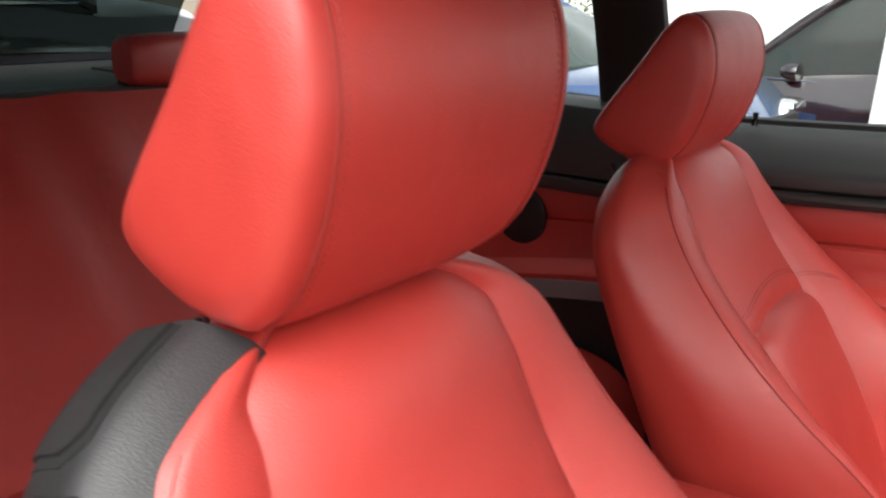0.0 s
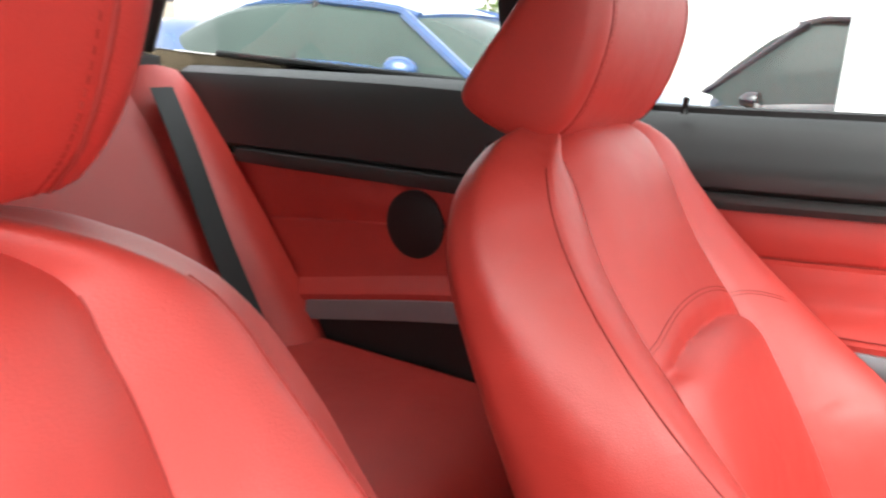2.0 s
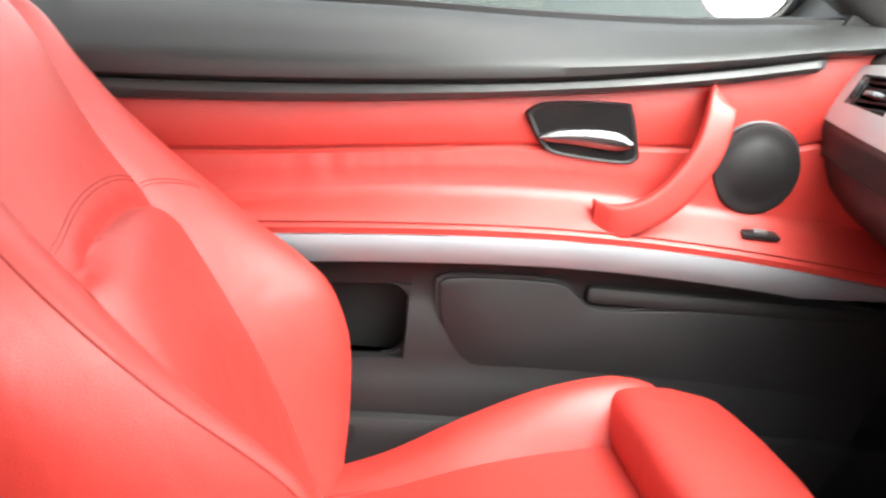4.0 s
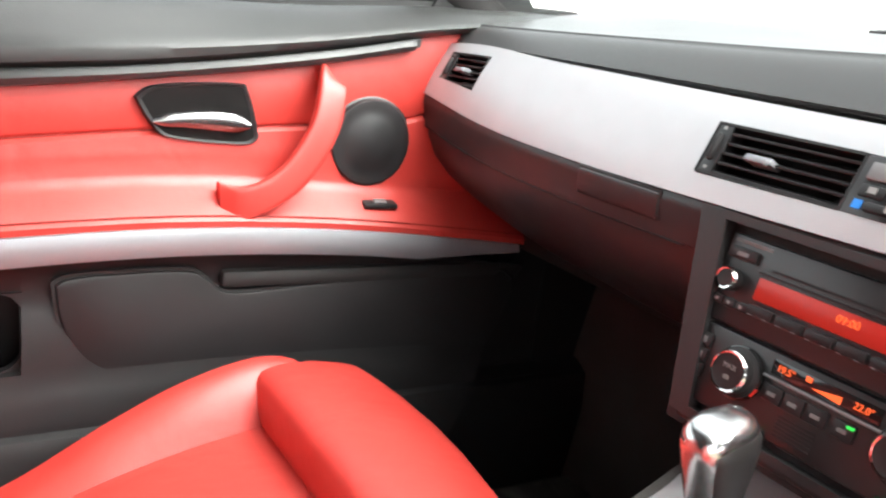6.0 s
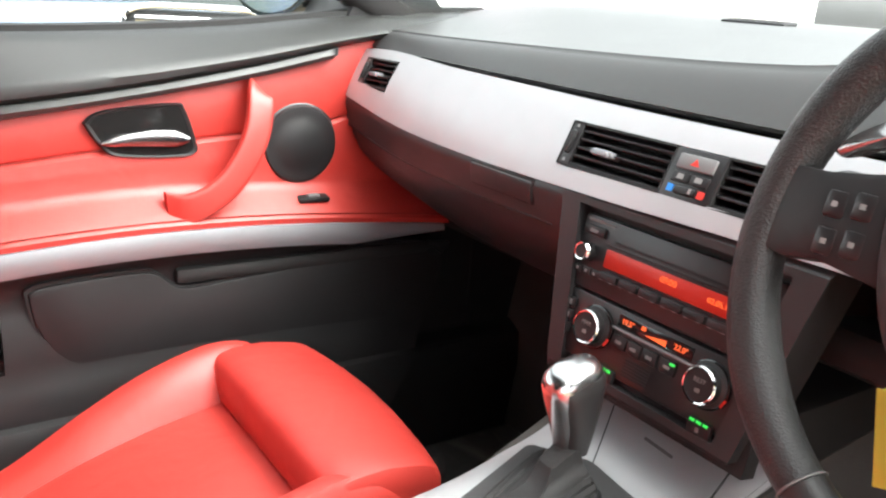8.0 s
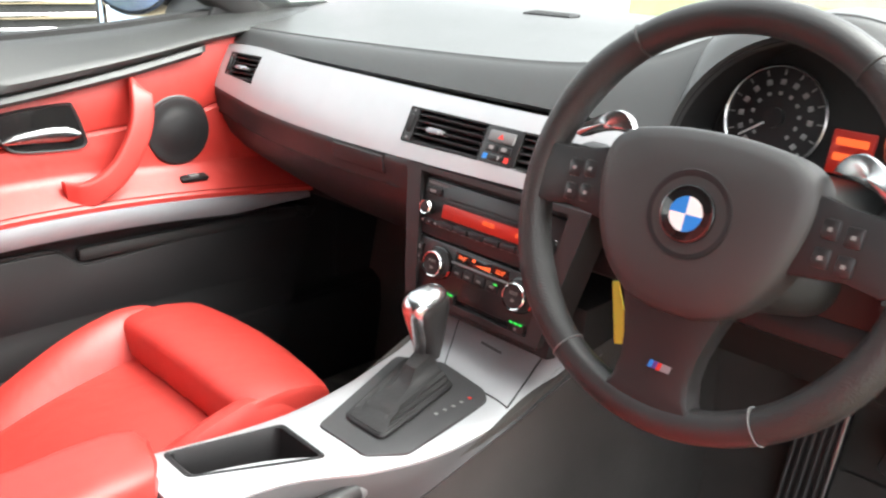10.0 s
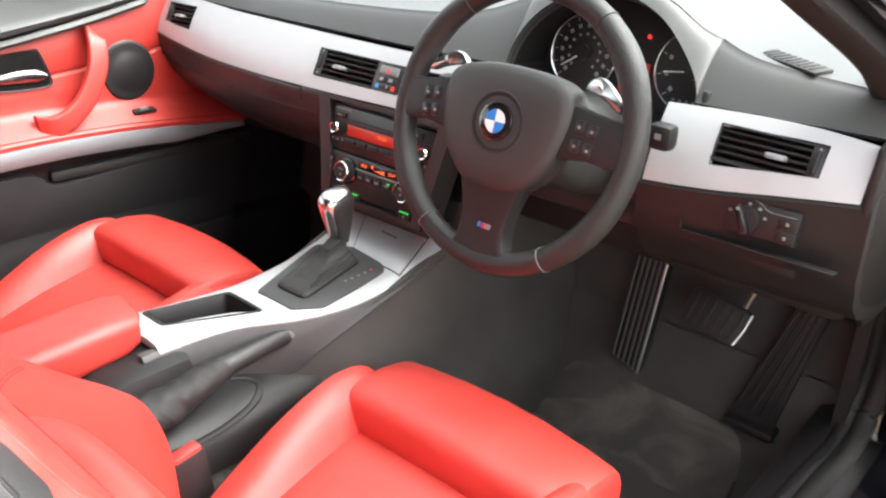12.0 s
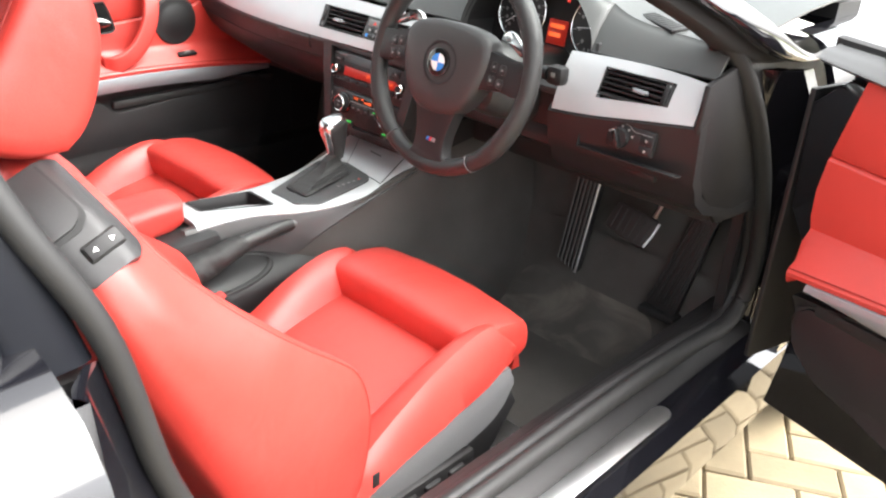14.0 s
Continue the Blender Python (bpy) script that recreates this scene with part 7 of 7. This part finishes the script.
        P("roof_rail", tube([(gx0 + 0.55 + (gx1 - 0.72 - gx0 - 0.55) * t, s * half(0) * 0.665, up(gx0 + 0.55 + (gx1 - 0.72 - gx0 - 0.55) * t) + 0.004) for t in xs_between(0, 1, 10)], 0.030, 8), paint)
        P("belt_trim", tube([(x, s * half(x) * 0.945, belt - 0.005) for x in xs_between(gx0 + 0.2, gx1 - 0.1, 14)], 0.009, 6), CHROME, th, "bright window trim")
        P("door_line", tube([((gx0 + gx1) / 2 - 0.1, s * half(0) * 1.0, z) for z in (0.35, 0.6, belt - 0.15)], 0.005, 6), DARK)
        mi = P("mirror", loft([[(gx1 - 0.55 + xo, s * (W / 2 + 0.10) + 0.11 * f * math.cos(a), belt + 0.075 + 0.075 * f * math.sin(a)) for a in [2 * math.pi * k / 18 for k in range(18)]] for f, xo in ((0.95, -0.05), (1, -0.03), (0.95, 0.03), (0.6, 0.08), (0.1, 0.10))]), paint)
        P("mirror_foot", rbox((gx1 - 0.54, s * (W / 2 - 0.02), belt + 0.03), (0.08, 0.16, 0.05), 0.015), DARK, mi)
        for hx in (gx1 - 1.35, gx1 - 2.25):
            P("door_handle", rbox((hx, s * (half(hx) * 0.993 + 0.012), belt - 0.13), (0.20, 0.025, 0.032), 0.010), paint)
        for wx in (L / 2 - 0.85, -L / 2 + 0.80):
            tm = axes((wx, s * (W / 2 - 0.10), wheel), (1, 0, 0), (0, 0, 1), (0, -s, 0)) @ Matrix.Rotation(math.pi, 4, "X")
            P("wheel_arch", lathe([(0.0, 0.055), (wheel + 0.06, 0.055), (wheel + 0.06, 0.112), (0.0, 0.112)], tm, 32), DARK)
            wh = P("wheel", lathe([(wheel * 0.64, -0.08), (wheel * 0.98, -0.08), (wheel, -0.05), (wheel, 0.09), (wheel * 0.95, 0.115), (wheel * 0.66, 0.12)], tm, 32), RUBBER)
            rim = P("rim", lathe([(0.0, 0.112), (wheel * 0.2, 0.115), (wheel * 0.28, 0.113), (wheel * 0.60, 0.113), (wheel * 0.66, 0.125), (wheel * 0.66, 0.0)], tm, 32), STEEL, wh)
    for s in (-1, 1):
        P("headlamp", rbox((L / 2 - 0.16, s * (W / 2 - 0.30), hood - 0.23), (0.16, 0.34, 0.13), 0.04), CHROME, th, "clear headlamp")
        P("tail_lamp", rbox((-L / 2 + 0.06, s * (W / 2 - 0.24), belt - 0.14), (0.10, 0.30, 0.16), 0.03), REDINK, th, "red tail lamp")
    gr = P("grille", rbox((L / 2 - 0.05, 0, hood - (0.15 if slats else 0.28)), (0.06 + 0.04 * (slats > 0), 0.6, 0.16 + 0.10 * (slats > 0)), 0.03), DARK)
    for k in range(slats):
        P("grille_bar", rbox((L / 2 + 0.004, 0, hood - 0.15 + 0.062 * (k - (slats - 1) / 2)), (0.02, 0.54, 0.030), 0.008), CHROME, gr, "chrome grille bar")
    if slats:
        P("grille_rim", tube([(L / 2 + 0.002, 0.32 * math.copysign(abs(math.cos(a)) ** 0.4, math.cos(a)), hood - 0.15 + 0.15 * math.copysign(abs(math.sin(a)) ** 0.4, math.sin(a))) for a in [2 * math.pi * j / 40 for j in range(40)]], 0.014, 8, True), CHROME, gr, "chrome grille surround")
    P("bumper_bar", rbox((L / 2 - 0.04, 0, 0.42), (0.10, W * 0.72, 0.16), 0.05), DARK)
    return th


CARGLASS = mat("tinted_car_glass", (0.02, 0.028, 0.026), 0.12, var=0.1, spec=0.25, rvar=0.01)
PALEGLASS = mat("pale_green_car_glass", (0.035, 0.050, 0.044), 0.15, var=0.25, scale=2, spec=0.25, rvar=0.01)
NAVY = mat("dark_aubergine_paint", (0.014, 0.010, 0.014), 0.12, coat=1.0, rvar=0.02)
BLUE = mat("metallic_blue_paint", (0.03, 0.07, 0.18), 0.2, metal=0.3, coat=1.0, rvar=0.03)
SILVERCAR = mat("silver_blue_paint", (0.40, 0.44, 0.47), 0.2, metal=0.4, coat=1.0, rvar=0.03)
PALEBLUE = mat("pale_blue_paint", (0.20, 0.26, 0.33), 0.2, metal=0.3, coat=1.0, rvar=0.03)
parked("parked_suv", pose(-7.55, -1.10, gz(-7.55), 0, 0, 270), NAVY, "dark glossy off-road car parked beyond the blue coupe", L=4.4, W=1.9, H=1.66, nose=1.1, tail=0.35, belt=0.93, hood=0.93, wheel=0.37)
parked("parked_coupe", pose(-4.42, -3.48, gz(-4.0), 0, 0, 90), BLUE, "metallic blue coupe with pale windows parked alongside", L=4.5, W=1.74, H=1.27, nose=1.3, tail=0.9, belt=0.85, hood=0.86, glassmat=PALEGLASS)
parked("parked_saloon", pose(-7.2, -6.0, gz(-7.2), 0, 0, 75), SILVERCAR, "pale silver saloon parked further back", L=4.5, W=1.78, H=1.44, nose=1.3, tail=0.8, belt=0.94, hood=0.93, glassmat=PALEGLASS)
parked("parked_estate", pose(-0.2, -4.35, 0, 0, 0, 180), mat("dark_grey_paint", (0.03, 0.035, 0.034), 0.15, coat=1.0), "dark grey estate parked across the rear", L=4.6, W=1.8, H=1.5, nose=1.2, tail=0.4, belt=0.96, hood=0.92)
parked("parked_van", pose(-5.35, 1.15, gz(-4.2), 0, 0, 0), PALEBLUE, "pale grey-blue van parked nose-on with a chrome slatted grille", L=4.3, W=1.78, H=1.75, nose=1.0, tail=0.2, belt=1.08, hood=1.12, slats=4)

# pale wall and shrubs beyond the cars
pier = thing("gate_pier", (-4.6, -0.65, gz(-4.6)), "white rendered gate pier with a square cap", "gate pier")
part("shaft", rbox((-4.6, -0.65, 0.80), (0.34, 0.34, 1.9), 0.02), mat("white_render", (0.8, 0.8, 0.78), 0.85, var=0.06, scale=3, bump=0.3, bscale=60), pier)
part("cap", rbox((-4.6, -0.65, 1.79), (0.44, 0.44, 0.10), 0.03), mat("pale_stone", (0.55, 0.53, 0.5), 0.85, var=0.15, scale=5, bump=0.3, bscale=60), pier)
wall = tagged(part("garden_wall", join(rbox((-14, 2, 0.9), (0.3, 40, 2.9), 0.02)), mat("pale_render", (0.84, 0.83, 0.80), 0.9, var=0.15, scale=2, bump=0.4, bscale=40)), "pale rendered boundary wall", "wall", kind="structure")
LEAF = mat("shrub_leaf", (0.07, 0.11, 0.025), 0.6, var=0.5, scale=12)
BARK = wood("brown_bark", (0.10, 0.07, 0.045))


def shrub(at, r, h, n, label):
    th = thing("shrub", at, label, "shrub", "shrubs")
    rnd = random.Random(int(at[0] * 100 + at[1] * 10))
    stems = bmesh.new()
    bms = []
    for k in range(6):
        a = rnd.random() * 6.28
        bms.append(tube([at, (at[0] + 0.4 * r * math.cos(a), at[1] + 0.4 * r * math.sin(a), at[2] + h * 0.5), (at[0] + 0.7 * r * math.cos(a), at[1] + 0.7 * r * math.sin(a), at[2] + h * 0.85)], [0.03, 0.02, 0.006], 6))
    stems.free()
    part("stems", join(*bms), BARK, th)
    vs, fs = [], []
    for k in range(n):
        a, b, q = rnd.random() * 6.28, rnd.random(), rnd.random() ** 0.4
        rad = r * q * (0.75 + 0.35 * math.sin(3 * a + at[0])) * math.sqrt(max(0.05, 1 - (2 * b - 1.05) ** 2))
        c = Vector((at[0] + rad * math.cos(a), at[1] + rad * math.sin(a), at[2] + 0.08 + h * b))
        u = Vector((rnd.uniform(-1, 1), rnd.uniform(-1, 1), rnd.uniform(-0.6, 0.8))).normalized()
        w = u.cross(Vector((rnd.uniform(-1, 1), rnd.uniform(-1, 1), rnd.uniform(-1, 1)))).normalized()
        l_ = rnd.uniform(0.04, 0.08)
        i = len(vs)
        vs += [c - u * l_, c + w * l_ * 0.4, c + u * l_, c - w * l_ * 0.4]
        fs.append((i, i + 1, i + 2, i + 3))
    part("leaves", mesh(vs, fs), LEAF, th, smooth=False)


shrub((-4.95, -0.28, gz(-4.95)), 0.30, 1.5, 2200, "leafy green shrub growing by the wall")
shrub((-12.5, 5.2, gz(-12.5)), 0.8, 1.6, 2200, "leafy green shrub growing by the wall")
shrub((-12.6, -7.6, gz(-12.6)), 1.0, 2.2, 2600, "tall leafy green shrub by the wall")
yard = tagged(part("yard", slab([[(x, y, gz(x) + 0.004) for x in (-40, -15, -1, 30)] for y in (5.2, 12, 25.0)], (0, 0, -0.02)), mat("pale_concrete", (0.66, 0.65, 0.61), 0.85, var=0.12, scale=1.5, bump=0.4, bscale=30)), "pale concrete yard ahead of the car", "yard", kind="structure")
grass = tagged(part("lawn", slab([[(x, y, gz(x) + 0.02 + 0.03 * math.sin(x * 1.3 + y)) for x in xs_between(-40, 30, 30)] for y in xs_between(25, 60, 16)], (0, 0, -0.03)), mat("lawn_grass", (0.16, 0.20, 0.05), 0.9, var=0.4, scale=3, bump=1.0, bscale=80)), "sunlit mown lawn ahead of the car", "lawn", kind="structure")

# ---- paving blocks ----
block_me = None
bm = rbox((0, 0, 0), (0.196, 0.096, 0.05), 0.006, seg=1)
bmesh.ops.recalc_face_normals(bm, faces=bm.faces)
block_me = bpy.data.meshes.new("block")
bm.to_mesh(block_me)
bm.free()
block_me.materials.append(PAVE)
rnd = random.Random(4)
near, far_ = [], []
turn = Matrix.Rotation(radians(29), 4, "Z")
for i in range(-64, 64):
    for j in range(-64, 64):
        k = (i - j) % 4
        if k not in (0, 3):
            continue
        p = turn @ Vector(((i + 1) * 0.1, (j + 0.5) * 0.1, 0) if k == 0 else ((i + 0.5) * 0.1, (j + 1) * 0.1, 0))
        if 0.62 < p.x < 1.75 and 0.45 < p.y < 2.35:
            near.append((p, 90 * (k == 3)))
        elif -4.5 < p.x < 4.5 and -4 < p.y < 5:
            far_.append((p, 90 * (k == 3)))
near.sort(key=lambda b: (b[0].x - 1.0) ** 2 + (b[0].y - 1.2) ** 2)
far_ += near[290:]
pv_th = tagged(new("paving"), "pale buff block paving laid in herringbone", "paving", kind="structure")
pv_th.empty_display_size = 0.1
for p, quarter_turn in near[:290]:
    ob = new("block", block_me)
    ob.parent = pv_th
    ob.matrix_basis = Matrix.Translation((p.x, p.y, -0.025 + rnd.uniform(-0.002, 0.002))) @ turn @ pose(0, 0, 0, rnd.uniform(-0.8, 0.8), rnd.uniform(-0.8, 0.8), quarter_turn + rnd.uniform(-0.6, 0.6))
verts, faces = [], []
for p, quarter_turn in far_:
    i = len(verts)
    dz = rnd.uniform(-0.002, 0.002)
    for ex, ey, ez in ((-0.098, -0.048, -0.01), (0.098, -0.048, -0.01), (0.098, 0.048, -0.01), (-0.098, 0.048, -0.01), (-0.094, -0.044, 0), (0.094, -0.044, 0), (0.094, 0.044, 0), (-0.094, 0.044, 0)):
        q = p + turn @ Vector((ex, ey, 0) if not quarter_turn else (-ey, ex, 0))
        verts.append((q.x, q.y, ez + dz + gz(q.x)))
    faces += [(i + 4, i + 5, i + 6, i + 7)] + [(i + a, i + (a + 1) % 4, i + 4 + (a + 1) % 4, i + 4 + a) for a in range(4)]
me = bpy.data.meshes.new("far_blocks")
me.from_pydata(verts, [], faces)
me.materials.append(PAVE)
fb = new("far_blocks", me)
fb.parent = pv_th
tagged(fb, "pale buff paving blocks", kind="stuff")
